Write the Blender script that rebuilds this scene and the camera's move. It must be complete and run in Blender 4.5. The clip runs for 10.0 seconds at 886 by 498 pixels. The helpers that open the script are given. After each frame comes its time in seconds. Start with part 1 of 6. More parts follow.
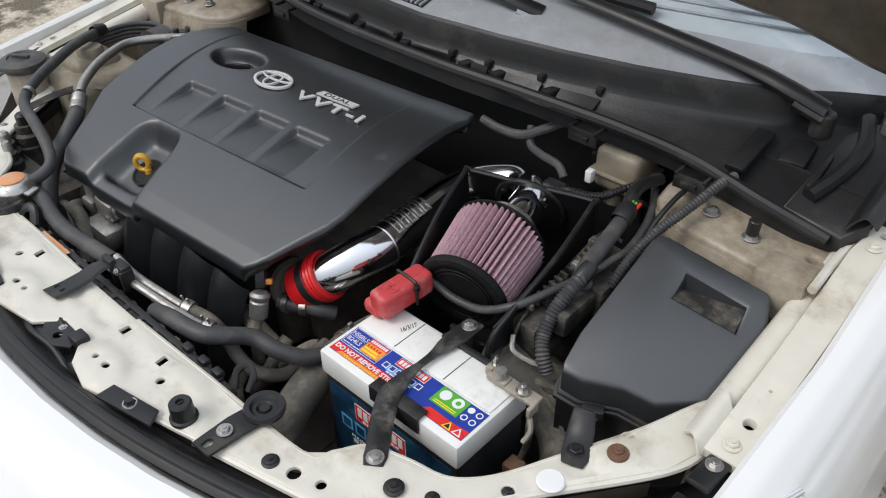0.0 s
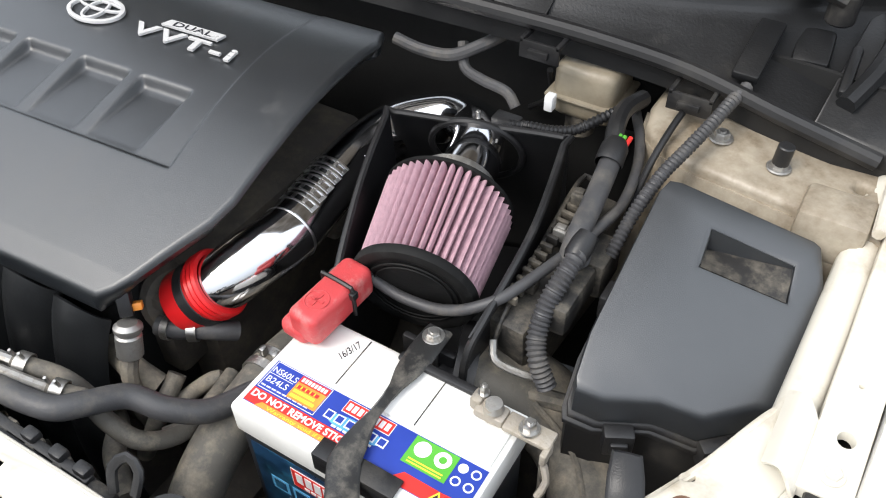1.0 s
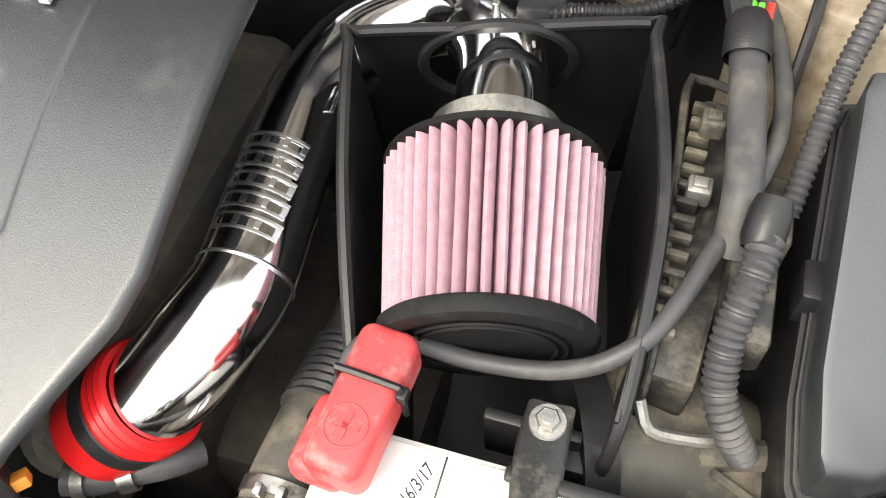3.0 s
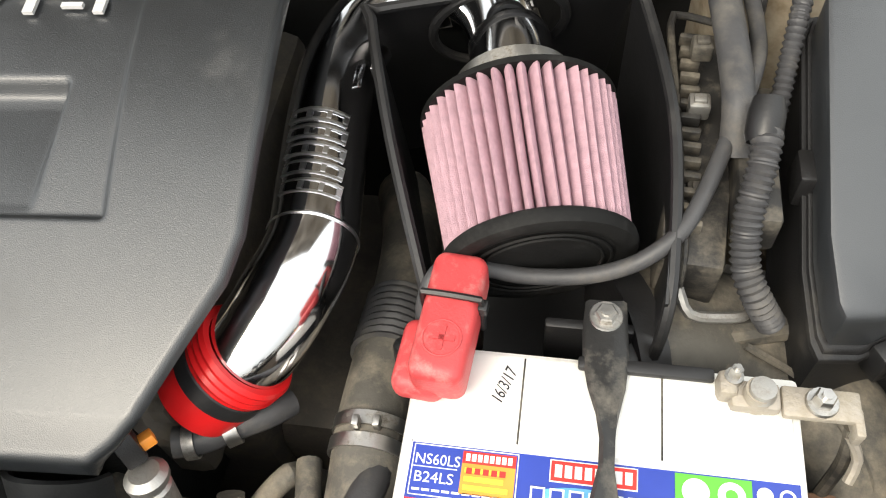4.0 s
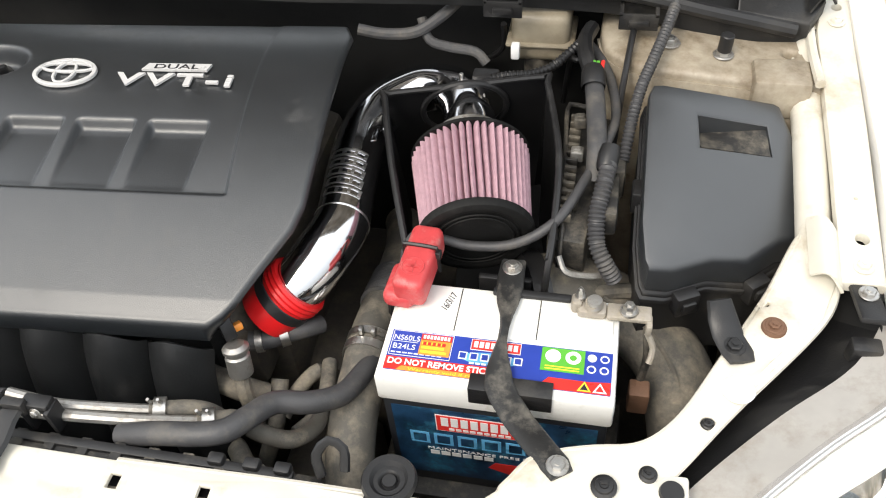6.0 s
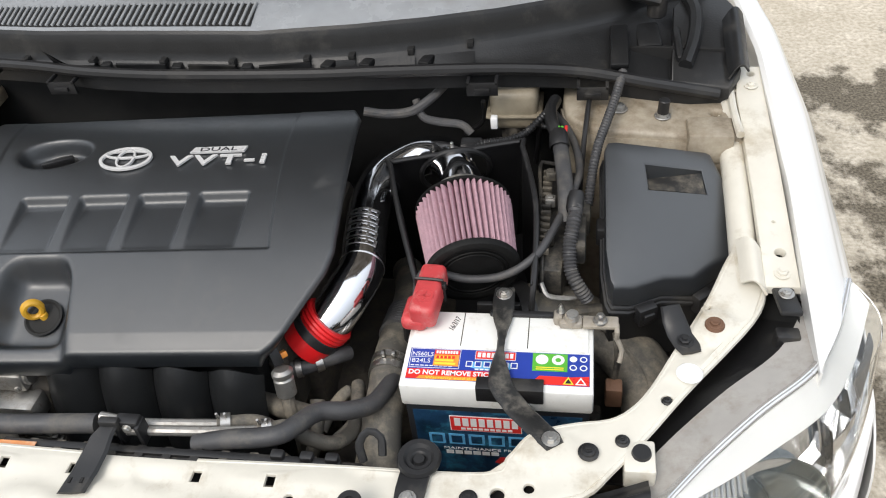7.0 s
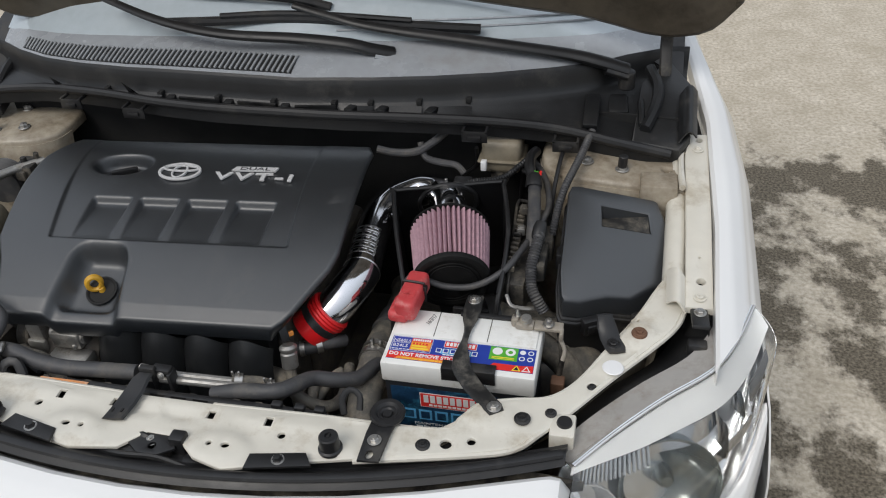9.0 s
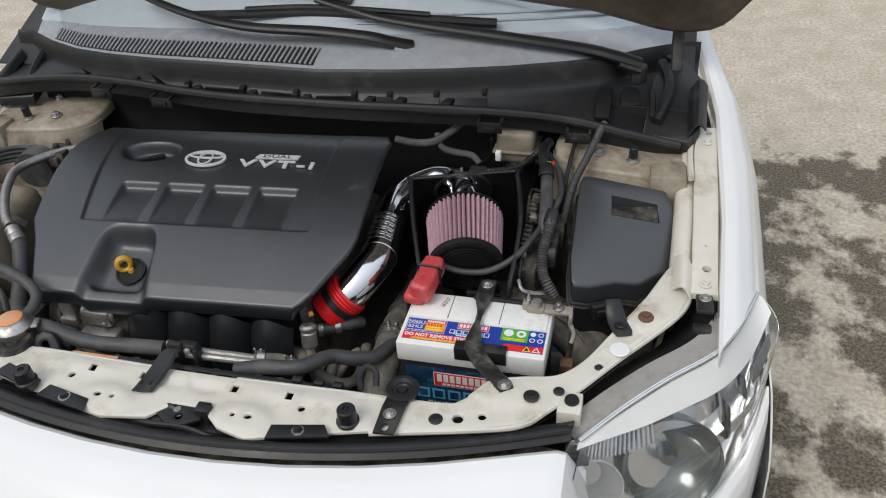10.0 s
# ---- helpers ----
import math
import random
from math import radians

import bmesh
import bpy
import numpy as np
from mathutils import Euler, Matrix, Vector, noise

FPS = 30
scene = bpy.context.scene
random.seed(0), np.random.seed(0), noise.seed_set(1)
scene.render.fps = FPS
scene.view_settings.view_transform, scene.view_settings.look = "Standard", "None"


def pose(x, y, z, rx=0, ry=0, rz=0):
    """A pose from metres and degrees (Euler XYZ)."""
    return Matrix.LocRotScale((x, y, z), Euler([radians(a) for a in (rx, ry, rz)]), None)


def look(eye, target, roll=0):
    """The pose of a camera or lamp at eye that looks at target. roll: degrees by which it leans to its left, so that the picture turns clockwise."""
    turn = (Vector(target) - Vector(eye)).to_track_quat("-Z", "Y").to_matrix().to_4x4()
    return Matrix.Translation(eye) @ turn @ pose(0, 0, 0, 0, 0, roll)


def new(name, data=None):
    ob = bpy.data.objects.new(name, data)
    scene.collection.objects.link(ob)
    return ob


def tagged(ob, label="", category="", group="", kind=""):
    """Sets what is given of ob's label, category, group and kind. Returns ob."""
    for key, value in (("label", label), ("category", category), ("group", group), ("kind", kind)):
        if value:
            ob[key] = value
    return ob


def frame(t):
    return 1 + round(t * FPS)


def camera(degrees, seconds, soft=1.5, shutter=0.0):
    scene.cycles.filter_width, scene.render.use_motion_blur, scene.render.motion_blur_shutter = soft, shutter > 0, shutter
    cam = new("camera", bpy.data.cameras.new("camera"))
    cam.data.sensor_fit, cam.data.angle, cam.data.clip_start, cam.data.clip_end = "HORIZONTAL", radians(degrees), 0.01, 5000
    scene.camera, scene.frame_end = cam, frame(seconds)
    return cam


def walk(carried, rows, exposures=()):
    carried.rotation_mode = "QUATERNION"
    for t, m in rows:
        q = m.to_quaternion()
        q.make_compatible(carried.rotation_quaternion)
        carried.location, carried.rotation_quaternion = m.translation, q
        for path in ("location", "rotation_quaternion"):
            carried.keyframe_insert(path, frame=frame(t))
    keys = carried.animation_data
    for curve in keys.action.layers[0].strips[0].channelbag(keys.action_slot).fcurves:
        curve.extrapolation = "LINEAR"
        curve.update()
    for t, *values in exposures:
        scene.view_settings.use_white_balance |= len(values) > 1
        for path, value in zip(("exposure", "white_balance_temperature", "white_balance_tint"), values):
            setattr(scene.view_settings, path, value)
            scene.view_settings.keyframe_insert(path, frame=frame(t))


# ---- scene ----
cam = camera(57.1, 10.0, 1.1)
PATH = [
    (0, (0.914, -0.445, 1.589), (-0.183, 0.711, 0.38), -1.0),
    (0.5, (0.777, -0.384, 1.552), (-0.146, 0.836, 0.265), -0.6),
    (1, (0.669, -0.266, 1.469), (-0.088, 0.942, 0.067), -0.8),
    (1.5, (0.566, -0.129, 1.385), (-0.034, 1.022, -0.136), -3.3),
    (2, (0.503, -0.042, 1.323), (0.03, 1.024, -0.301), -4.1),
    (2.2, (0.481, -0.024, 1.316), (0.056, 1.017, -0.336), -3.6),
    (3.3, (0.396, -0.035, 1.305), (-0.004, 1.002, -0.355), -6.9),
    (3.5, (0.382, -0.055, 1.308), (0.007, 1.011, -0.342), -7.4),
    (4, (0.366, -0.117, 1.338), (0.083, 0.963, -0.322), -7.7),
    (4.5, (0.379, -0.177, 1.378), (0.155, 0.954, -0.256), -5.9),
    (5, (0.402, -0.231, 1.426), (0.172, 0.961, -0.163), -4.4),
    (5.5, (0.455, -0.335, 1.472), (0.151, 0.936, -0.042), -4.3),
    (5.7, (0.472, -0.380, 1.495), (0.138, 0.912, 0.005), -4.6),
    (6.8, (0.488, -0.586, 1.633), (0.144, 0.841, 0.275), -7.5),
    (7, (0.494, -0.623, 1.646), (0.169, 0.838, 0.32), -7.1),
    (7.5, (0.526, -0.704, 1.684), (0.221, 0.8, 0.401), -5.8),
    (8, (0.576, -0.767, 1.712), (0.258, 0.756, 0.457), -4.8),
    (8.5, (0.597, -0.815, 1.722), (0.243, 0.735, 0.506), -3.9),
    (9, (0.611, -0.852, 1.731), (0.206, 0.705, 0.541), -3.9),
    (9.5, (0.623, -0.880, 1.740), (0.188, 0.672, 0.556), -4.2),
    (10, (0.626, -0.902, 1.746), (0.183, 0.64, 0.553), -4.1),
]
walk(cam, [(t, look(eye, target, roll)) for t, eye, target, roll in PATH],
     [(0.0, -0.08, 6500, 10), (0.5, 0.36, 6500, 10), (1.0, 0.78, 6600, 10), (1.5, 1.48, 6750, 10), (2.0, 1.55, 7150, 10), (3.5, 1.36, 7350, 8), (4.0, 1.03, 7350, 8), (4.5, 0.92, 7350, 8), (5.5, 0.88, 7200, 9),
      (7.0, 0.32, 6700, 10), (8.0, -0.13, 6600, 10), (8.5, -0.32, 6580, 10), (9.0, -0.35, 6550, 10), (10.0, -0.28, 6550, 10)])

# ---- light ----
world = bpy.data.worlds.new("overcast_sky")
scene.world = world
world.use_nodes = True
wn = world.node_tree.nodes
sky = wn.new("ShaderNodeTexSky")
sky.sky_type, sky.sun_disc = "NISHITA", False
sky.sun_elevation, sky.sun_rotation = radians(55), radians(200)
sky.air_density, sky.dust_density, sky.ozone_density = 1.0, 4.0, 1.0
cloud = wn.new("ShaderNodeMix")
cloud.data_type = "RGBA"
cloud.inputs["Factor"].default_value = 0.75
cloud.inputs["B"].default_value = (6.9, 7.4, 8.0, 1)
world.node_tree.links.new(sky.outputs["Color"], cloud.inputs["A"])
# an overcast sky is about three times as bright overhead as at the horizon
way = wn.new("ShaderNodeSeparateXYZ")
world.node_tree.links.new(wn.new("ShaderNodeTexCoord").outputs["Generated"], way.inputs["Vector"])
rise = wn.new("ShaderNodeMapRange")
for key, value in zip(("From Min", "From Max", "To Min", "To Max"), (0.0, 1.0, 0.55, 1.65)):
    rise.inputs[key].default_value = value
world.node_tree.links.new(way.outputs["Z"], rise.inputs["Value"])
grade = wn.new("ShaderNodeVectorMath")
grade.operation = "SCALE"
world.node_tree.links.new(cloud.outputs["Result"], grade.inputs["Vector"])
world.node_tree.links.new(rise.outputs["Result"], grade.inputs["Scale"])
wn["Background"].inputs["Strength"].default_value = 0.12
world.node_tree.links.new(grade.outputs["Vector"], wn["Background"].inputs["Color"])
sun = new("sun", bpy.data.lights.new("sun", "SUN"))
sun.data.energy, sun.data.angle, sun.data.color = 1.3, radians(25), (1.0, 0.97, 0.92)
sun.matrix_world = look((-1.5, -3.0, 5.0), (0.3, 0.1, 0.8))

# ---- materials ----


def mat(name, color, rough=0.5, metal=0.0, vary=0.15, scale=30.0, bump=0.1, grain=300.0, dust=None, dust_amount=0.0,
        dust_scale=9.0, coat=0.0, transmission=0.0, alpha=1.0, each=0.0, spec=0.5):
    """A surface with two scales of variation, fine relief and an optional film of dirt."""
    m = bpy.data.materials.new(name)
    m.use_nodes = True
    nt = m.node_tree
    n, l = nt.nodes, nt.links
    b = n["Principled BSDF"]
    co = n.new("ShaderNodeTexCoord").outputs["Object"]

    def noise_tex(s, detail=4.0, rough_=0.6):
        t = n.new("ShaderNodeTexNoise")
        t.inputs["Scale"].default_value, t.inputs["Detail"].default_value, t.inputs["Roughness"].default_value = s, detail, rough_
        l.new(co, t.inputs["Vector"])
        return t.outputs["Fac"]

    def ramp(src, lo, hi, a=0.0, z=1.0):
        r = n.new("ShaderNodeMapRange")
        r.inputs["From Min"].default_value, r.inputs["From Max"].default_value = lo, hi
        r.inputs["To Min"].default_value, r.inputs["To Max"].default_value = a, z
        l.new(src, r.inputs["Value"])
        return r.outputs["Result"]

    def blend(fac, a, c):
        x = n.new("ShaderNodeMix")
        x.data_type = "RGBA"
        for sock, v in (("Factor", fac), ("A", a), ("B", c)):
            if isinstance(v, (tuple, float, int)):
                x.inputs[sock].default_value = v if sock == "Factor" else (*v, 1)
            else:
                l.new(v, x.inputs[sock])
        return x.outputs["Result"]

    dark = tuple(c * (1 - vary) for c in color)
    light = tuple(min(1, c * (1 + vary)) for c in color)
    col = blend(ramp(noise_tex(scale), 0.3, 0.7), dark, light)
    rsock = ramp(noise_tex(scale * 0.5), 0.3, 0.7, max(0.02, rough * 0.85), min(1, rough * 1.15))
    if each:
        inf = n.new("ShaderNodeObjectInfo").outputs["Random"]
        col = blend(ramp(inf, 0, 1, 0, each), col, tuple(c * 0.5 for c in color))
    if dust:
        big, small = noise_tex(dust_scale, 6.0, 0.7), noise_tex(dust_scale * 7, 3.0)
        mul = n.new("ShaderNodeMath")
        mul.operation = "MULTIPLY"
        l.new(ramp(big, 0.62 - 0.35 * dust_amount, 0.8 - 0.3 * dust_amount), mul.inputs[0])
        l.new(ramp(small, 0.2, 0.7, 0.35, 1.0), mul.inputs[1])
        col = blend(mul.outputs[0], col, dust)
        rr = n.new("ShaderNodeMix")
        l.new(mul.outputs[0], rr.inputs["Factor"])
        l.new(rsock, rr.inputs["A"])
        rr.inputs["B"].default_value = 0.85
        rsock = rr.outputs["Result"]
    l.new(col, b.inputs["Base Color"])
    l.new(rsock, b.inputs["Roughness"])
    b.inputs["Metallic"].default_value = metal
    b.inputs["Specular IOR Level"].default_value = spec
    b.inputs["Coat Weight"].default_value = coat
    b.inputs["Coat Roughness"].default_value = 0.08 if rough < 0.32 else 0.3
    b.inputs["Transmission Weight"].default_value = transmission
    b.inputs["Alpha"].default_value = alpha
    if bump:
        bp = n.new("ShaderNodeBump")
        bp.inputs["Strength"].default_value, bp.inputs["Distance"].default_value = bump, 0.001
        l.new(noise_tex(grain, 2.0), bp.inputs["Height"])
        l.new(bp.outputs["Normal"], b.inputs["Normal"])
    return m


DUST = (0.30, 0.26, 0.20)
M = dict(
    cover=mat("cover_plastic", (0.0155, 0.0182, 0.0215), 0.34, bump=0.4, grain=1300, vary=0.12, dust=(0.055, 0.055, 0.055), dust_amount=0.10, dust_scale=8, coat=0.6, spec=0.9),
    plastic=mat("black_plastic", (0.015, 0.015, 0.016), 0.42, bump=0.25, grain=700, dust=(0.08, 0.073, 0.062), dust_amount=0.25),
    fuse=mat("fuse_box_plastic", (0.025, 0.0278, 0.0315), 0.35, bump=0.3, grain=1300, vary=0.1, dust=(0.08, 0.077, 0.07), dust_amount=0.14, dust_scale=7, coat=0.6, spec=0.9),
    dusty=mat("dusty_black_plastic", (0.022, 0.021, 0.02), 0.55, bump=0.3, dust=(0.21, 0.185, 0.145), dust_amount=0.45, dust_scale=16),
    rubber=mat("black_rubber", (0.015, 0.015, 0.016), 0.42, bump=0.2, dust=(0.05, 0.048, 0.045), dust_amount=0.2),
    hose=mat("grey_rubber_hose", (0.056, 0.056, 0.059), 0.5, bump=0.25, dust=(0.13, 0.12, 0.105), dust_amount=0.4, dust_scale=25),
    oldhose=mat("dirty_rubber_hose", (0.10, 0.094, 0.082), 0.7, bump=0.4, vary=0.2, dust=(0.30, 0.26, 0.20), dust_amount=0.5, dust_scale=20),
    body=mat("white_car_paint", (0.80, 0.80, 0.79), 0.3, bump=0.0, vary=0.02, scale=5, coat=0.6),
    bay=mat("cream_bay_paint", (0.68, 0.65, 0.57), 0.36, bump=0.03, vary=0.04, dust=(0.36, 0.29, 0.19), dust_amount=0.2, dust_scale=8, coat=0.3),
    # grimy bay paint, its base darkened to carry the bay's shade as well
    grime=mat("grimy_shaded_bay_paint", (0.40, 0.35, 0.275), 0.42, bump=0.08, vary=0.15, dust=(0.15, 0.11, 0.065), dust_amount=0.6, dust_scale=9, coat=0.25),
    # dark brown with darker blotches, for the bonnet's inner side
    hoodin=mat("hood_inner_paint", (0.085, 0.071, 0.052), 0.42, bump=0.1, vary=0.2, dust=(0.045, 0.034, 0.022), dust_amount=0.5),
    chrome=mat("polished_pipe", (0.78, 0.78, 0.80), 0.10, 1.0, vary=0.02, bump=0.0),
    emboss=mat("brushed_chrome_lettering", (0.80, 0.80, 0.81), 0.32, 1.0, vary=0.05, bump=0.1),
    strap=mat("worn_black_steel", (0.022, 0.022, 0.022), 0.4, bump=0.3, vary=0.2, dust=(0.17, 0.155, 0.13), dust_amount=0.34, dust_scale=28),
    steel=mat("zinc_steel", (0.52, 0.51, 0.49), 0.38, 1.0, vary=0.15, bump=0.15, dust=(0.20, 0.17, 0.13), dust_amount=0.35, dust_scale=60),
    alloy=mat("dull_aluminium", (0.45, 0.44, 0.42), 0.5, 0.9, bump=0.3, dust=(0.22, 0.19, 0.15), dust_amount=0.4, dust_scale=30),
    lead=mat("corroded_lead", (0.42, 0.38, 0.33), 0.6, 0.6, bump=0.8, grain=250, dust=(0.40, 0.36, 0.29), dust_amount=0.6, dust_scale=60),
    rust=mat("rusty_steel", (0.20, 0.11, 0.07), 0.7, 0.4, bump=0.5),
    silicone=mat("red_silicone", (0.72, 0.015, 0.018), 0.35, bump=0.1, vary=0.08),
    redcap=mat("red_terminal_cap", (0.56, 0.06, 0.065), 0.45, bump=0.25, grain=500, vary=0.12, dust=(0.60, 0.26, 0.24), dust_amount=0.3, dust_scale=40),
    pleat=mat("pink_pleated_gauze", (0.47, 0.295, 0.345), 0.68, bump=0.7, grain=1600, vary=0.14, scale=120),
    frubber=mat("moulded_filter_rubber", (0.009, 0.009, 0.009), 0.62, bump=0.2, spec=0.2, dust=(0.03, 0.03, 0.029), dust_amount=0.3, dust_scale=30),
    box=mat("heat_shield_coat", (0.014, 0.014, 0.015), 0.35, bump=0.1),
    batwhite=mat("white_battery_plastic", (0.80, 0.80, 0.77), 0.45, bump=0.08, vary=0.04, dust=(0.55, 0.52, 0.45), dust_amount=0.25, dust_scale=25),
    batblack=mat("battery_case_plastic", (0.018, 0.02, 0.024), 0.4, bump=0.1),
    blue=mat("blue_print", (0.025, 0.055, 0.34), 0.3, vary=0.1, bump=0),
    lightblue=mat("light_blue_print", (0.12, 0.42, 0.72), 0.3, vary=0.2, scale=60, bump=0),
    tealart=mat("dark_blue_print", (0.012, 0.045, 0.10), 0.3, vary=0.7, scale=35, bump=0, dust=(0.05, 0.30, 0.45), dust_amount=0.28, dust_scale=22),
    redprint=mat("red_print", (0.72, 0.035, 0.03), 0.3, vary=0.06, bump=0),
    orange=mat("orange_print", (0.85, 0.30, 0.05), 0.35, vary=0.15, bump=0),
    yellow=mat("yellow_print", (0.88, 0.68, 0.06), 0.35, vary=0.08, bump=0),
    green=mat("green_print", (0.10, 0.42, 0.05), 0.3, vary=0.08, bump=0),
    white=mat("white_print", (0.82, 0.82, 0.82), 0.35, vary=0.03, bump=0),
    ink=mat("black_ink", (0.02, 0.02, 0.025), 0.5, bump=0),
    silver=mat("silver_badge", (0.72, 0.72, 0.72), 0.3, 0.25, vary=0.04, bump=0),
    gold=mat("yellow_dipstick_plastic", (0.62, 0.34, 0.03), 0.4, bump=0.1),
    # yellowed plastic with the shade under the cowl mixed into its base
    tank=mat("yellowed_shaded_plastic", (0.27, 0.235, 0.175), 0.4, bump=0.1, dust=(0.14, 0.105, 0.065), dust_amount=0.5),
    label=mat("orange_caution_label", (0.70, 0.28, 0.10), 0.5, bump=0, dust=(0.55, 0.45, 0.35), dust_amount=0.5, dust_scale=40),
    # weathered plastic, its grey lifted to include the sheen of the sky
    cowl=mat("weathered_cowl_sheen", (0.35, 0.37, 0.395), 0.26, coat=0.3, bump=0.2, grain=900, vary=0.08, dust=(0.27, 0.27, 0.27), dust_amount=0.15, dust_scale=6),
    slat=mat("sun_bleached_slat", (0.31, 0.325, 0.34), 0.35, bump=0.1, vary=0.1),
    trough=mat("dusty_cowl_trough", (0.0135, 0.014, 0.015), 0.38, bump=0.3, vary=0.15, dust=(0.06, 0.056, 0.05), dust_amount=0.16, dust_scale=9),
    # pale blue-grey base paints the sky's reflection into the glass
    glass=mat("windscreen_sky_sheen", (0.48, 0.545, 0.585), 0.10, vary=0.05, bump=0, coat=1.0, spec=0.9),
    lens=mat("headlight_lens", (0.95, 0.96, 0.96), 0.04, transmission=1.0, bump=0, vary=0.0),
    reflector=mat("headlight_reflector", (0.86, 0.87, 0.88), 0.2, 0.9, vary=0.05, bump=0.0),
    bezel=mat("headlight_grey_bezel", (0.70, 0.71, 0.72), 0.25, 0.6, vary=0.08, bump=0),
    bowl=mat("smoky_lamp_bowl", (0.20, 0.22, 0.215), 0.12, 0.7, vary=0.15, scale=12, bump=0),
    ledge=mat("dusty_lamp_ledge", (0.36, 0.345, 0.325), 0.32, vary=0.12, scale=14, bump=0.05, dust=(0.22, 0.19, 0.15), dust_amount=0.4, dust_scale=12, coat=0.3),
    amber=mat("smoked_marker", (0.12, 0.12, 0.12), 0.25, bump=0),
    # near-black that paints deep shade into gaps, slots and the bay's depths
    dark=mat("deep_shade_black", (0.012, 0.012, 0.012), 0.8, bump=0.2),
    engine=mat("grimy_engine_metal", (0.10, 0.09, 0.08), 0.65, 0.3, bump=0.6, grain=120, dust=(0.20, 0.17, 0.13), dust_amount=0.5, dust_scale=22),
    runner=mat("intake_runner_plastic", (0.013, 0.014, 0.015), 0.38, bump=0.3, dust=(0.035, 0.034, 0.032), dust_amount=0.2),
)


def concrete():
    m = bpy.data.materials.new("stained_concrete")
    m.use_nodes = True
    n, l = m.node_tree.nodes, m.node_tree.links
    b = n["Principled BSDF"]
    co = n.new("ShaderNodeTexCoord").outputs["Object"]

    def nz(s, d=6.0, r=0.6, stretch=None):
        t = n.new("ShaderNodeTexNoise")
        t.inputs["Scale"].default_value, t.inputs["Detail"].default_value, t.inputs["Roughness"].default_value = s, d, r
        if stretch:
            mp = n.new("ShaderNodeMapping")
            mp.inputs["Scale"].default_value = stretch
            l.new(co, mp.inputs["Vector"])
            l.new(mp.outputs["Vector"], t.inputs["Vector"])
        else:
            l.new(co, t.inputs["Vector"])
        return t.outputs["Fac"]

    def rg(src, lo, hi, a=0.0, z=1.0):
        r = n.new("ShaderNodeMapRange")
        for k, v in zip(("From Min", "From Max", "To Min", "To Max"), (lo, hi, a, z)):
            r.inputs[k].default_value = v
        l.new(src, r.inputs["Value"])
        return r.outputs["Result"]

    def mx(f, a, c):
        x = n.new("ShaderNodeMix")
        x.data_type = "RGBA"
        l.new(f, x.inputs["Factor"])
        for k, v in (("A", a), ("B", c)):
            if isinstance(v, tuple):
                x.inputs[k].default_value = (*v, 1)
            else:
                l.new(v, x.inputs[k])
        return x.outputs["Result"]

    base = mx(rg(nz(7), 0.3, 0.7), (0.48, 0.42, 0.325), (0.72, 0.65, 0.54))
    base = mx(rg(nz(60, 3), 0.3, 0.75), base, (0.33, 0.28, 0.21))
    sepa = n.new("ShaderNodeSeparateXYZ")
    l.new(co, sepa.inputs["Vector"])
    near = rg(sepa.outputs["Y"], 2.1, 2.9, 0.0, -0.30)
    add = n.new("ShaderNodeMath")
    add.operation = "ADD"
    l.new(nz(2.7, 14.0, 0.70, (1.25, 1.0, 1.0)), add.inputs[0])
    l.new(near, add.inputs[1])
    stain = rg(add.outputs[0], 0.455, 0.53)
    moss = mx(rg(nz(110, 5), 0.35, 0.65), (0.052, 0.042, 0.028), (0.20, 0.168, 0.122))
    l.new(mx(stain, base, moss), b.inputs["Base Color"])
    b.inputs["Roughness"].default_value = 0.9
    bp = n.new("ShaderNodeBump")
    bp.inputs["Strength"].default_value, bp.inputs["Distance"].default_value = 0.5, 0.004
    l.new(nz(90, 6), bp.inputs["Height"])
    l.new(bp.outputs["Normal"], b.inputs["Normal"])
    return m


M["concrete"] = concrete()

# ---- helpers for building ----
from mathutils import geometry

BASE = {}
OFFSET = [0.0]  # sideways shift for parts of the far wing


def thing(name, at, label, category, group="", kind=""):
    e = new(name)
    e.empty_display_size = 0.05
    e.location = at
    BASE[e] = Vector(at)
    return tagged(e, label, category, group, kind)


def part(name, bm, material, parent, label="", smooth=35, kind=""):
    """Links a bmesh, built in world metres, as one mesh under a thing or a part."""
    bmesh.ops.recalc_face_normals(bm, faces=bm.faces[:])
    bm.transform(Matrix.Translation(-BASE[parent]))
    me = bpy.data.meshes.new(name)
    bm.to_mesh(me)
    bm.free()
    me.materials.append(M[material])
    if smooth:
        me.shade_smooth()
        me.set_sharp_from_angle(angle=radians(smooth))
    ob = new(name, me)
    ob.parent = parent
    if parent.parent is None:
        ob.location.x += OFFSET[0]
    BASE[ob] = BASE[parent]
    return tagged(ob, label, kind=kind)


def single(name, bm, material, at, label, category, group="", kind="", smooth=35):
    """A thing that is one mesh."""
    bmesh.ops.recalc_face_normals(bm, faces=bm.faces[:])
    bm.transform(Matrix.Translation(-Vector(at)))
    me = bpy.data.meshes.new(name)
    bm.to_mesh(me)
    bm.free()
    me.materials.append(M[material])
    if smooth:
        me.shade_smooth()
        me.set_sharp_from_angle(angle=radians(smooth))
    ob = new(name, me)
    ob.location = at
    BASE[ob] = Vector(at)
    return tagged(ob, label, category, group, kind)


def join(*bms):
    out = bmesh.new()
    for b in bms:
        me = bpy.data.meshes.new("tmp")
        b.to_mesh(me)
        b.free()
        out.from_mesh(me)
        bpy.data.meshes.remove(me)
    return out


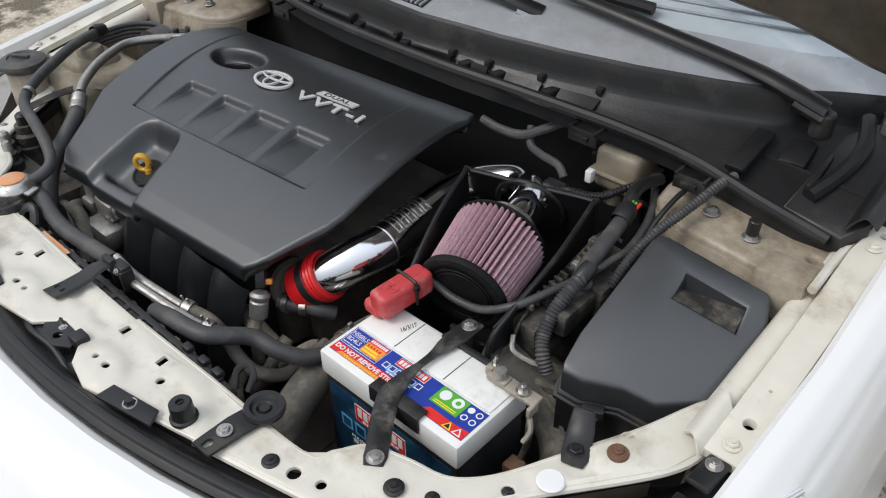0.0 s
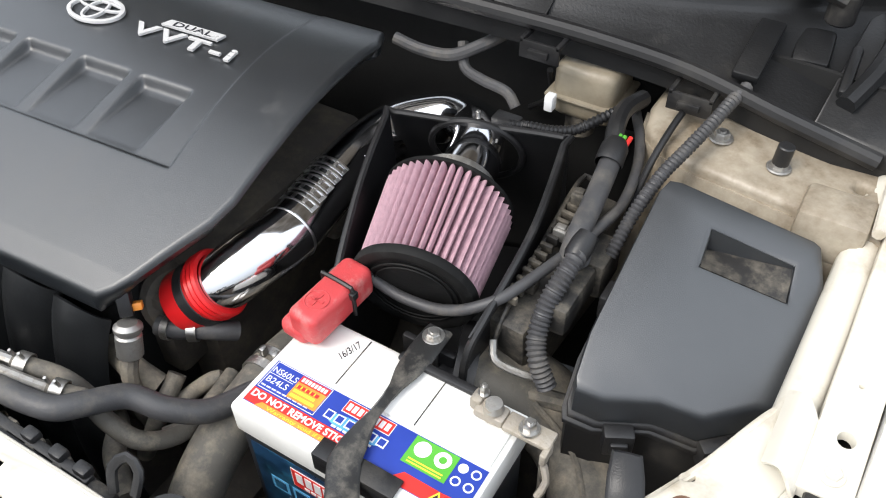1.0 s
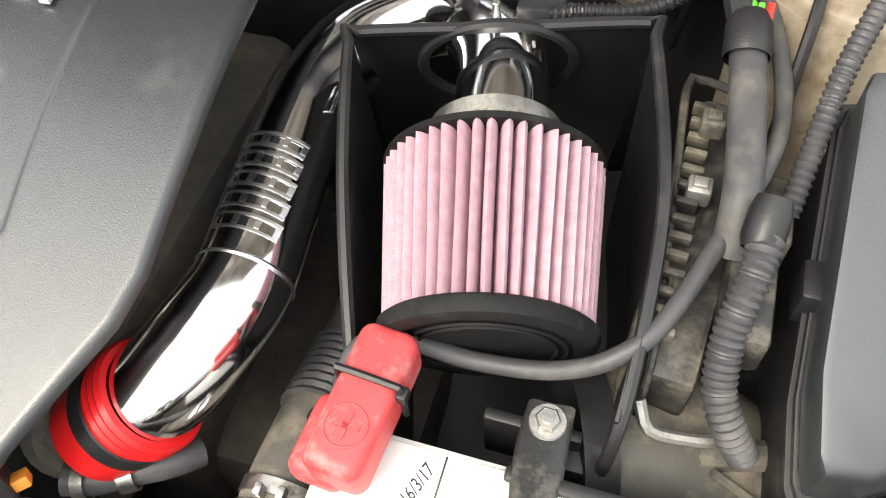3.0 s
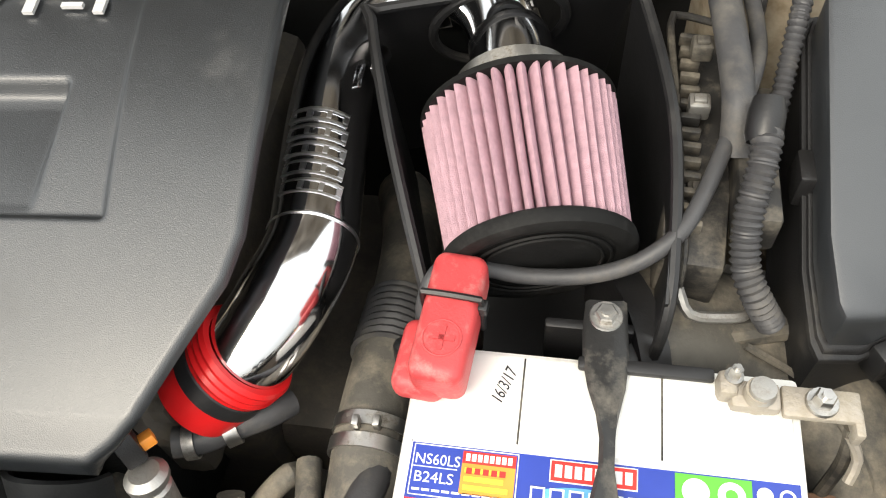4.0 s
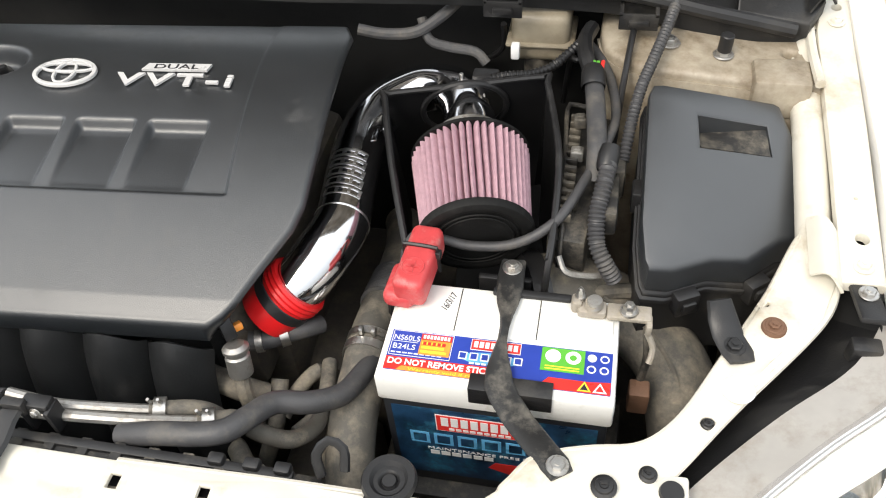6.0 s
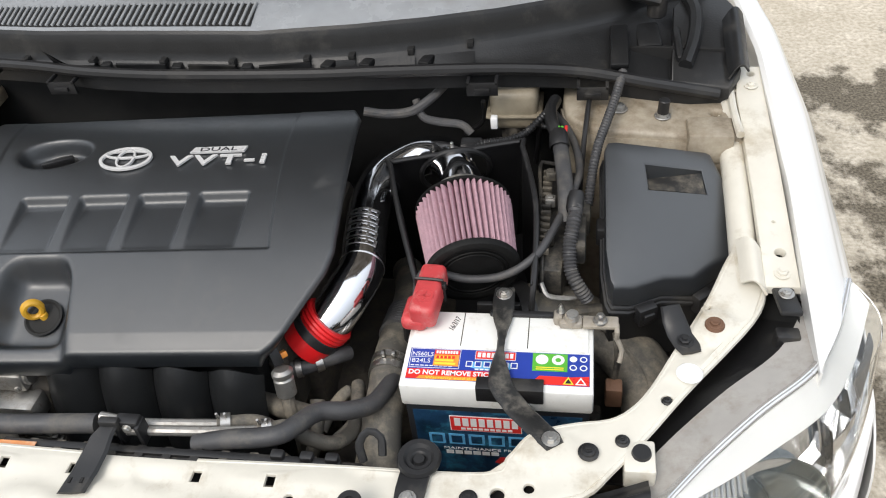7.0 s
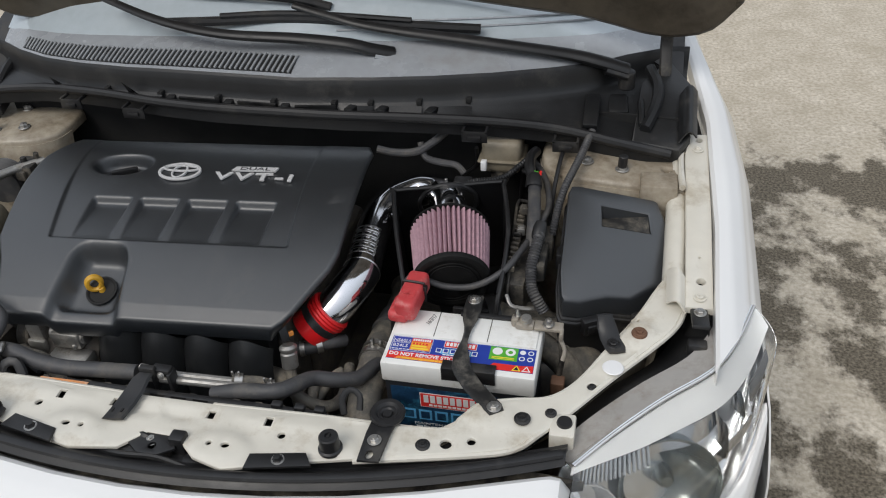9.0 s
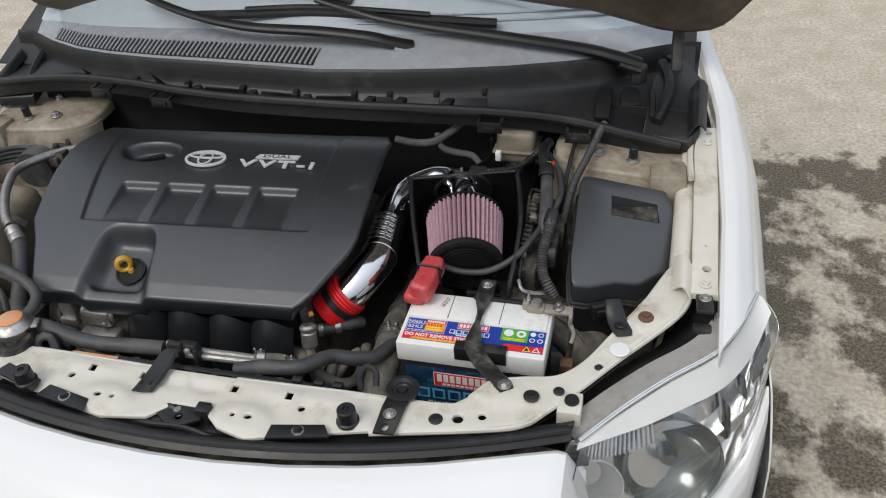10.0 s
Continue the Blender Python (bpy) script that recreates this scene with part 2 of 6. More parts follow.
def box(lo, hi, bevel=0.0, m=None, seg=2):
    bm = bmesh.new()
    bmesh.ops.create_cube(bm, size=1)
    lo, hi = Vector(lo), Vector(hi)
    for v in bm.verts:
        v.co = Vector(((v.co[i] + 0.5) * (hi[i] - lo[i]) + lo[i] for i in range(3)))
    if bevel:
        bmesh.ops.bevel(bm, geom=bm.edges[:], offset=bevel, segments=seg, profile=0.5, affect="EDGES")
    if m:
        bm.transform(m)
    return bm


def frame_along(p, d):
    """A matrix at p whose z axis is along d."""
    return Matrix.Translation(p) @ Vector(d).to_track_quat("Z", "Y").to_matrix().to_4x4()


def lathe(profile, m, seg=24):
    """Turns (radius, height) pairs about the z axis of m; closed where the radius is 0."""
    bm = bmesh.new()
    rings = []
    for r, h in profile:
        if r < 1e-6:
            rings.append([bm.verts.new((0, 0, h))])
        else:
            rings.append([bm.verts.new((r * math.cos(2 * math.pi * i / seg), r * math.sin(2 * math.pi * i / seg), h)) for i in range(seg)])
    for a, b in zip(rings, rings[1:]):
        for i in range(seg):
            j = (i + 1) % seg
            if len(a) == 1 and len(b) == 1:
                continue
            if len(a) == 1:
                bm.faces.new((a[0], b[i], b[j]))
            elif len(b) == 1:
                bm.faces.new((a[i], a[j], b[0]))
            else:
                bm.faces.new((a[i], a[j], b[j], b[i]))
    bm.transform(m)
    return bm


def rod(p0, p1, r, r1=None, seg=16, bevel=0.0):
    p0, p1 = Vector(p0), Vector(p1)
    n, r1 = (p1 - p0).length, r if r1 is None else r1
    b = min(bevel or r * 0.15, n * 0.4)
    return lathe([(0, 0), (r - b, 0), (r, b), (r1, n - b), (r1 - b, n), (0, n)], frame_along(p0, p1 - p0), seg)


def curve_points(pts, step=0.006):
    """Catmull-Rom through the points."""
    pts = [Vector(p) for p in pts]
    ext = [pts[0] * 2 - pts[1], *pts, pts[-1] * 2 - pts[-2]]
    out = []
    for i in range(1, len(ext) - 2):
        a, b, c, d = ext[i - 1:i + 3]
        n = max(2, int((c - b).length / step))
        for k in range(n):
            t = k / n
            out.append(0.5 * (2 * b + (c - a) * t + (2 * a - 5 * b + 4 * c - d) * t * t + (3 * b - a - 3 * c + d) * t ** 3))
    out.append(pts[-1])
    return out


def tube(pts, r, seg=12, step=0.006, ribs=0.0, rib_step=0.007, flat=1.0, r_end=None):
    """A round or flattened tube along a smooth line; ribs gives a corrugated one."""
    line = curve_points(pts, rib_step / 4 if ribs else step)
    bm = bmesh.new()
    rings, run = [], 0.0
    up = None
    for i, p in enumerate(line):
        d = (line[min(i + 1, len(line) - 1)] - line[max(i - 1, 0)]).normalized()
        if up is None:
            up = Vector((0, 0, 1)) if abs(d.z) < 0.9 else Vector((0, 1, 0))
        side = d.cross(up).normalized()
        up = side.cross(d).normalized()
        if i:
            run += (p - line[i - 1]).length
        f = i / max(1, len(line) - 1)
        rr = r if r_end is None else r + (r_end - r) * f
        if ribs:
            rr += ribs * math.cos(2 * math.pi * run / rib_step)
        rings.append([bm.verts.new(p + side * rr * math.cos(2 * math.pi * k / seg) + up * rr * flat * math.sin(2 * math.pi * k / seg)) for k in range(seg)])
    for a, b in zip(rings, rings[1:]):
        for k in range(seg):
            bm.faces.new((a[k], a[(k + 1) % seg], b[(k + 1) % seg], b[k]))
    bm.faces.new(rings[0][::-1])
    bm.faces.new(rings[-1])
    return bm


def circle_pts(x, y, rx, ry=None, n=16, turn=0.0):
    ry = rx if ry is None else ry
    c, s = math.cos(turn), math.sin(turn)
    return [(x + rx * math.cos(2 * math.pi * i / n) * c - ry * math.sin(2 * math.pi * i / n) * s,
             y + rx * math.cos(2 * math.pi * i / n) * s + ry * math.sin(2 * math.pi * i / n) * c) for i in range(n)]


def plate(outline, holes=(), z=0.0, thick=0.003, bevel=0.0, m=None, zf=None, grid=0.0):
    """A plate with real holes: outline and holes are lists of (x, y); zf lifts it."""
    bm = bmesh.new()
    pts, cons = [], []
    for loop in (outline, *holes):
        k = len(pts)
        pts += [Vector((x, y)) for x, y in loop]
        cons += [(k + i, k + (i + 1) % len(loop)) for i in range(len(loop))]

    def within(x, y):
        odd = False
        for loop in (outline, *holes):
            for (x0, y0), (x1, y1) in zip(loop, loop[1:] + loop[:1]):
                if (y0 > y) != (y1 > y) and x < x0 + (x1 - x0) * (y - y0) / (y1 - y0):
                    odd = not odd
        return odd

    if grid:
        xs, ys = [p.x for p in pts], [p.y for p in pts]
        for i in range(int((max(xs) - min(xs)) / grid)):
            for j in range(int((max(ys) - min(ys)) / grid)):
                x, y = min(xs) + (i + 0.5) * grid, min(ys) + (j + 0.5) * grid
                if all(within(x + dx * grid, y + dy * grid) for dx, dy in ((0, 0), (0.6, 0), (-0.6, 0), (0, 0.6), (0, -0.6))):
                    pts.append(Vector((x, y)))
    v2, _, faces, *_ = geometry.delaunay_2d_cdt(pts, cons, [], 0, 1e-7)
    vs = [bm.verts.new((v.x, v.y, 0)) for v in v2]

    for f in {tuple(sorted(f)): f for f in faces}.values():
        if within(sum(v2[i].x for i in f) / len(f), sum(v2[i].y for i in f) / len(f)):
            bm.faces.new([vs[i] for i in f])
    bmesh.ops.delete(bm, geom=[v for v in bm.verts if not v.link_faces], context="VERTS")
    bmesh.ops.recalc_face_normals(bm, faces=bm.faces[:])
    if bm.faces[:] and bm.faces[:][0].normal.z < 0:
        bmesh.ops.reverse_faces(bm, faces=bm.faces[:])
    got = bmesh.ops.extrude_face_region(bm, geom=bm.faces[:])
    for v in got["geom"]:
        if isinstance(v, bmesh.types.BMVert):
            v.co.z -= thick
    bmesh.ops.recalc_face_normals(bm, faces=bm.faces[:])
    if bevel:
        es = [e for e in bm.edges if len(e.link_faces) == 2 and abs(e.calc_face_angle(0)) > 1.2 and all(abs(v.co.z) < 1e-6 for v in e.verts)]
        bmesh.ops.bevel(bm, geom=es, offset=bevel, segments=2, profile=0.5, affect="EDGES")
    for v in bm.verts:
        v.co.z += zf(v.co.x, v.co.y) if zf else z
    if m:
        bm.transform(m)
    return bm


def sheet(fn, nu, nv, thick=0.0):
    """A grid of fn(u, v) with u, v in 0..1, given depth along its normals."""
    bm = bmesh.new()
    g = [[bm.verts.new(fn(i / nu, j / nv)) for i in range(nu + 1)] for j in range(nv + 1)]
    for j in range(nv):
        for i in range(nu):
            bm.faces.new((g[j][i], g[j][i + 1], g[j + 1][i + 1], g[j + 1][i]))
    if thick:
        bmesh.ops.recalc_face_normals(bm, faces=bm.faces[:])
        bmesh.ops.solidify(bm, geom=bm.faces[:], thickness=thick)
    return bm


def lerp_table(rows, x):
    if x <= rows[0][0]:
        return rows[0][1]
    for (a, p), (b, q) in zip(rows, rows[1:]):
        if x <= b:
            return p + (q - p) * (x - a) / (b - a)
    return rows[-1][1]


def words(text, size, m, depth=0.0004, shear=0.0, width=None, bold=0.0, gap=1.0):
    """Built-in-font lettering as a mesh, lower left at m's origin, in m's xy plane; width stretches it."""
    cu = bpy.data.curves.new("words", "FONT")
    cu.body, cu.size, cu.extrude, cu.shear = text, size, depth, shear
    cu.resolution_u = 3
    cu.offset = bold
    cu.space_character = gap
    ob = new("words", cu)
    bpy.context.view_layer.update()
    me = bpy.data.meshes.new_from_object(ob)
    bpy.data.objects.remove(ob)
    bm = bmesh.new()
    bm.from_mesh(me)
    bpy.data.meshes.remove(me)
    if width and bm.verts:
        w = max(v.co.x for v in bm.verts)
        for v in bm.verts:
            v.co.x *= width / w
    bm.transform(m)
    return bm


def hex_bolt(name, p, r, parent, material="steel", d=(0, 0, 1), h=None):
    """Washer and hexagon head as one part."""
    h = h or r * 0.8
    f = frame_along(p, d)
    return part(name, join(lathe([(0, 0), (r * 1.45, 0), (r * 1.5, h * 0.12), (r * 1.4, h * 0.3), (0, h * 0.3)], f, 18),
                           lathe([(r, h * 0.2), (r, h * 0.9), (r * 0.85, h * 1.1), (0, h * 1.1)], f, 6),
                           lathe([(r * 0.45, h), (r * 0.45, h * 1.35), (0, h * 1.35)], f, 10)), material, parent)

# ---- ground ----
g = thing("ground", (0, 0, 0), "pale concrete yard blotched with dark mould stains", "ground", kind="structure")
part("slab", sheet(lambda u, v: Vector(((u - 0.5) * 600, (v - 0.5) * 600, 0)), 2, 2), "concrete", g, smooth=0)

# ---- car ----
car = thing("car", (0, 0.3, 0), "white saloon car standing with its bonnet raised", "car")


def seal_y(x):
    return -0.29 + 0.36 * x * x


def core_back(x):
    a = abs(x)
    return lerp_table([(0, -0.147), (0.1, -0.142), (0.40, -0.135), (0.425, -0.112), (0.448, -0.082), (0.543, -0.053), (0.617, 0.053), (0.705, 0.214)], a)


def rail_z(y):
    return 0.872 + 0.178 * y


half = [(0.03, -0.207), (0.055, -0.24), (0.12, -0.246), (0.20, -0.228), (0.30, -0.206), (0.448, -0.169), (0.505, -0.150), (0.535, -0.118),
        (0.575, -0.068), (0.621, -0.006), (0.71, 0.106), (0.732, 0.165), (0.725, 0.215), (0.70, 0.216), (0.66, 0.13), (0.617, 0.053), (0.585, -0.005),
        (0.56, -0.038), (0.535, -0.055), (0.50, -0.062), (0.465, -0.073), (0.445, -0.085), (0.425, -0.112), (0.40, -0.135), (0.23, -0.138), (0.07, -0.142)]
outline = [(0.045, -0.207), (0.085, -0.24), (0.13, -0.25)] + half[3:] + [(-x, y) for x, y in half[:2:-1]] + [(-0.10, -0.25), (-0.03, -0.238), (0.0, -0.206)]
holes = []
for sx in (1, -1):
    holes += [circle_pts(sx * 0.6, -0.022, 0.007, n=12), circle_pts(sx * 0.416, -0.158, 0.008, n=14), circle_pts(sx * 0.449, -0.148, 0.006, n=12),
              circle_pts(sx * 0.19, -0.181, 0.0055, n=12), circle_pts(sx * 0.122, -0.214, 0.006, 0.0045, 12), circle_pts(sx * 0.098, -0.214, 0.004, n=10),
              circle_pts(sx * 0.655, 0.118, 0.007, 0.005, 12, 0.6)]
    for hx in (0.076, 0.164):
        holes.append([(sx * (hx - 0.0055), -0.169), (sx * (hx + 0.0055), -0.169), (sx * (hx + 0.0055), -0.155), (sx * (hx - 0.0055), -0.155)])


def core_z(x, y):
    a = abs(x)
    z = 0.874 + max(0.0, y) * 0.08 + 0.004 * math.exp(-((a - 0.33) / 0.05) ** 2)
    # pressed bosses and troughs
    for bx, by, rx, ry, h in ((0.112, -0.218, 0.055, 0.034, 0.006), (0.27, -0.192, 0.035, 0.03, 0.005), (0.03, -0.168, 0.032, 0.010, -0.004), (0.20, -0.16, 0.10, 0.012, 0.003),
                              (0.662, 0.087, 0.034, 0.032, 0.005), (0.627, 0.015, 0.026, 0.024, 0.004), (0.47, -0.10, 0.04, 0.03, 0.004)):
        r = math.hypot((a - bx) / rx, (y - by) / ry)
        z += h / (1 + math.exp(max(-30.0, min(30.0, (r - 0.85) * 14))))
    return z


core = part("radiator_support_panel", plate(outline, holes, thick=0.005, bevel=0.0015, zf=core_z, grid=0.008), "bay", car, "cream-painted panel spotted with grime", smooth=50)
# added black plate under the holes, in place of the shade inside
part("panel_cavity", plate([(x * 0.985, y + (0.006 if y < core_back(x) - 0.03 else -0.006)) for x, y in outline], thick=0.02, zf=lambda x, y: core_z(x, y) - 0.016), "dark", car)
# folded rear and front flanges
for sx in (1, -1):
    part("panel_flange", tube([(sx * x, y, core_z(x, y) - 0.004) for x, y in half[12:]], 0.0045, 8, 0.01), "bay", car)
    part("panel_flange", tube([(sx * x, y, core_z(x, y) - 0.005) for x, y in half[4:12]], 0.0045, 8, 0.01), "bay", car)
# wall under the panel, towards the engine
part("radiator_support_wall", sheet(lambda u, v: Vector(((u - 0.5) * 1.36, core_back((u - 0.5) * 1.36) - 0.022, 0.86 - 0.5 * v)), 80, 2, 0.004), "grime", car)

def tower_z(x, y):
    a = abs(x)
    return 0.942 + 0.04 * (y - 0.415) + 0.009 * math.exp(-((a - 0.56) ** 2 + (y - 0.50) ** 2) / 0.0045)


for sx in (1, -1):
    OFFSET[0] = -0.085 if sx < 0 else 0.0
    # fender rail on which the fender is bolted
    ro = [(0.728, 0.145), (0.770, 0.145), (0.7705, 0.35), (0.767, 0.56), (0.735, 0.56), (0.727, 0.50), (0.729, 0.3)]
    rh = [circle_pts(0.752, 0.199, 0.007, n=14), circle_pts(0.752, 0.543, 0.006, n=12), circle_pts(0.75, 0.25, 0.002, n=8)]
    part("fender_rail", plate([(sx * x, y) for x, y in ro], [[(sx * x, y) for x, y in h] for h in rh], thick=0.012, bevel=0.002, zf=lambda x, y: rail_z(y)), "bay", car)
    for yy in (0.165, 0.515):
        hex_bolt("bolt", (sx * 0.75, yy, rail_z(yy)), 0.007, car, "bay")
    # inner wing: rounded beam and wall
    part("wing_beam", tube([(sx * 0.712, 0.17, 0.872), (sx * 0.715, 0.30, 0.898), (sx * 0.717, 0.42, 0.918), (sx * 0.722, 0.56, 0.945)], 0.019, 14), "bay", car)
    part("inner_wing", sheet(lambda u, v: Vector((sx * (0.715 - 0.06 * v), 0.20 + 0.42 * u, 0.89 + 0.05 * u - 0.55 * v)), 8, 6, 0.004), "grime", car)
    # suspension tower: dished deck, front wall and a raised box beside it
    rim = [(0.466, 0.50), (0.474, 0.463), (0.49, 0.445), (0.51, 0.432), (0.535, 0.424), (0.59, 0.418), (0.645, 0.413), (0.69, 0.409), (0.728, 0.408)]
    deck = [(x, y) for x, y in rim] + [(0.73, 0.60), (0.60, 0.62), (0.50, 0.60), (0.468, 0.56)]
    part("suspension_tower", plate([(sx * x, y) for x, y in deck], [circle_pts(sx * 0.696, 0.472, 0.007, n=14)], thick=0.02, bevel=0.007, grid=0.012, zf=tower_z),
         "grime", car, "grimy cream tower with rust-brown stains", smooth=60)
    front_rim = curve_points([(sx * x, y, tower_z(sx * x, y) - 0.012) for x, y in rim], 0.01)

    def tower_front(u, v):
        k = min(int(u * (len(front_rim) - 1)), len(front_rim) - 2)
        p = front_rim[k].lerp(front_rim[k + 1], u * (len(front_rim) - 1) - k)
        return p + Vector((0, -0.006 * math.sin(1.57 * min(1, v * 8)) - 0.03 * v, -0.35 * v))
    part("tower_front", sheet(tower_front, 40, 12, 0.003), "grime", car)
    part("deck_box", box((0.650, 0.396, 0.90), (0.716, 0.450, 0.9525), 0.006, Matrix.Scale(sx, 4, (1, 0, 0)) if sx < 0 else None), "grime", car)
    part("deck_seam", tube([(sx * 0.722, 0.40, 0.952), (sx * 0.720, 0.47, 0.953), (sx * 0.722, 0.54, 0.957)], 0.006, 8), "bay", car)
    for bx, by in ((0.553, 0.469), (0.617, 0.457), (0.60, 0.55)):
        hex_bolt("bolt", (sx * bx, by, tower_z(sx * bx, by) + 0.001), 0.0085, car, "alloy", h=0.008)
    part("tower_stud", rod((sx * 0.617, 0.457, 0.953), (sx * 0.618, 0.457, 0.976), 0.0085), "rubber", car)
OFFSET[0] = 0.0


# fender skins
def fender(sx):
    def f(u, v):
        y = 0.02 + 0.98 * u
        zt = 0.897 + 0.142 * y
        xi = lerp_table([(0.0, 0.766), (0.3, 0.774), (0.6, 0.765), (0.81, 0.735), (1.0, 0.69)], y)
        xo = lerp_table([(0.0, 0.835), (0.17, 0.835), (0.4, 0.833), (0.65, 0.81), (0.9, 0.76), (1.0, 0.745)], y)
        prof = [(xi, zt - 0.03), (xi, zt - 0.002), (xi + 0.006, zt + 0.003), (xi * 0.6 + xo * 0.4, zt + 0.004), (xi * 0.2 + xo * 0.8, zt - 0.004), (xo, zt - 0.02),
                (xo + 0.014, zt - 0.05), (xo + 0.03, zt - 0.12), (xo + 0.045, zt - 0.25), (xo + 0.05, 0.55), (xo + 0.045, 0.35), (xo + 0.02, 0.22)]
        k = v * (len(prof) - 1)
        i = min(int(k), len(prof) - 2)
        a, b = prof[i], prof[i + 1]
        x, z = a[0] + (b[0] - a[0]) * (k - i), a[1] + (b[1] - a[1]) * (k - i)
        # the front edge slants back along the headlight
        cut = lerp_table([(0.762, 0.0), (0.80, 0.075), (0.829, 0.165)], x) if x < 0.829 else lerp_table([(0.55, 0.02), (0.70, 0.02), (0.74, 0.035), (0.83, 0.10), (0.90, 0.165)], z)
        y = cut + (y - 0.02) / 0.98 * (1.0 - cut)
        return Vector((sx * x, y, z))
    return sheet(f, 40, 44, 0.003)


for sx in (1, -1):
    OFFSET[0] = -0.085 if sx < 0 else 0.0
    part("fender", fender(sx), "body", car, "glossy white fender")
    # added black sheet that stands for the shade in the fender gap
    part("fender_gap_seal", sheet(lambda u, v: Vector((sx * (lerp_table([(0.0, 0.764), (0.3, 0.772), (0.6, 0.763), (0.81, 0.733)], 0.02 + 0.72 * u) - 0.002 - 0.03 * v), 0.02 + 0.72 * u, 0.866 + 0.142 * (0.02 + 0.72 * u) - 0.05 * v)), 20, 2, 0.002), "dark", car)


OFFSET[0] = 0.0


def bumper(u, v):
    x = (u - 0.5) * 1.70
    a = abs(x)
    y0 = lerp_table([(0.0, -0.286), (0.1, -0.2824), (0.2, -0.2716), (0.3, -0.2536), (0.4, -0.2284), (0.5, -0.196), (0.555, -0.178), (0.60, -0.172), (0.63, -0.198), (0.69, -0.168), (0.775, -0.084), (0.83, -0.008), (0.85, 0.06)], a)
    z0 = lerp_table([(0.0, 0.866), (0.560, 0.866), (0.576, 0.860), (0.597, 0.80), (0.618, 0.715), (0.69, 0.655), (0.775, 0.67), (0.83, 0.725), (0.85, 0.80)], a)
    prof = [(0.012, -0.02), (0.0, -0.004), (-0.008, 0.0), (-0.03, -0.004), (-0.075, -0.022), (-0.115, -0.055), (-0.14, -0.11), (-0.15, -0.2), (-0.155, -0.4), (-0.12, -0.6), (-0.05, -0.66)]
    k = v * (len(prof) - 1)
    i = min(int(k), len(prof) - 2)
    p, q = prof[i], prof[i + 1]
    f = k - i
    squash = (z0 - 0.2) / 0.666
    out = (p[0] + (q[0] - p[0]) * f) * (1.0 if a < 0.56 else max(0.25, 1 - (a - 0.56) * 3.0))
    return Vector((x + (0.02 * v if a > 0.7 else 0) * (1 if x > 0 else -1), y0 + out, z0 + (p[1] + (q[1] - p[1]) * f) * squash))


bump = part("front_bumper", sheet(bumper, 140, 40, 0.003), "body", car, "glossy white bumper skin")
# rubber seal behind the bumper edge
part("front_seal", sheet(lambda u, v: Vector(((u - 0.5) * 1.15, seal_y((u - 0.5) * 1.15) + 0.008 + 0.042 * (v - 0.0), 0.868 + 0.012 * math.sin(math.pi * min(1, v * 1.2)) - 0.006 * v)), 70, 8, 0.004), "rubber", car, "black rubber sealing strip")
part("seal_lip", tube([((i / 12 - 0.5) * 1.14, seal_y((i / 12 - 0.5) * 1.14) + 0.018, 0.882) for i in range(13)], 0.007, 8, 0.02, flat=0.7), "rubber", car)
part("lock_platform", plate([(-0.6, -0.16), (-0.3, -0.25), (0, -0.285), (0.3, -0.25), (0.6, -0.16), (0.45, -0.15), (0.2, -0.2), (0.0, -0.2), (-0.2, -0.2), (-0.45, -0.15)], thick=0.02, z=0.838), "dusty", car)


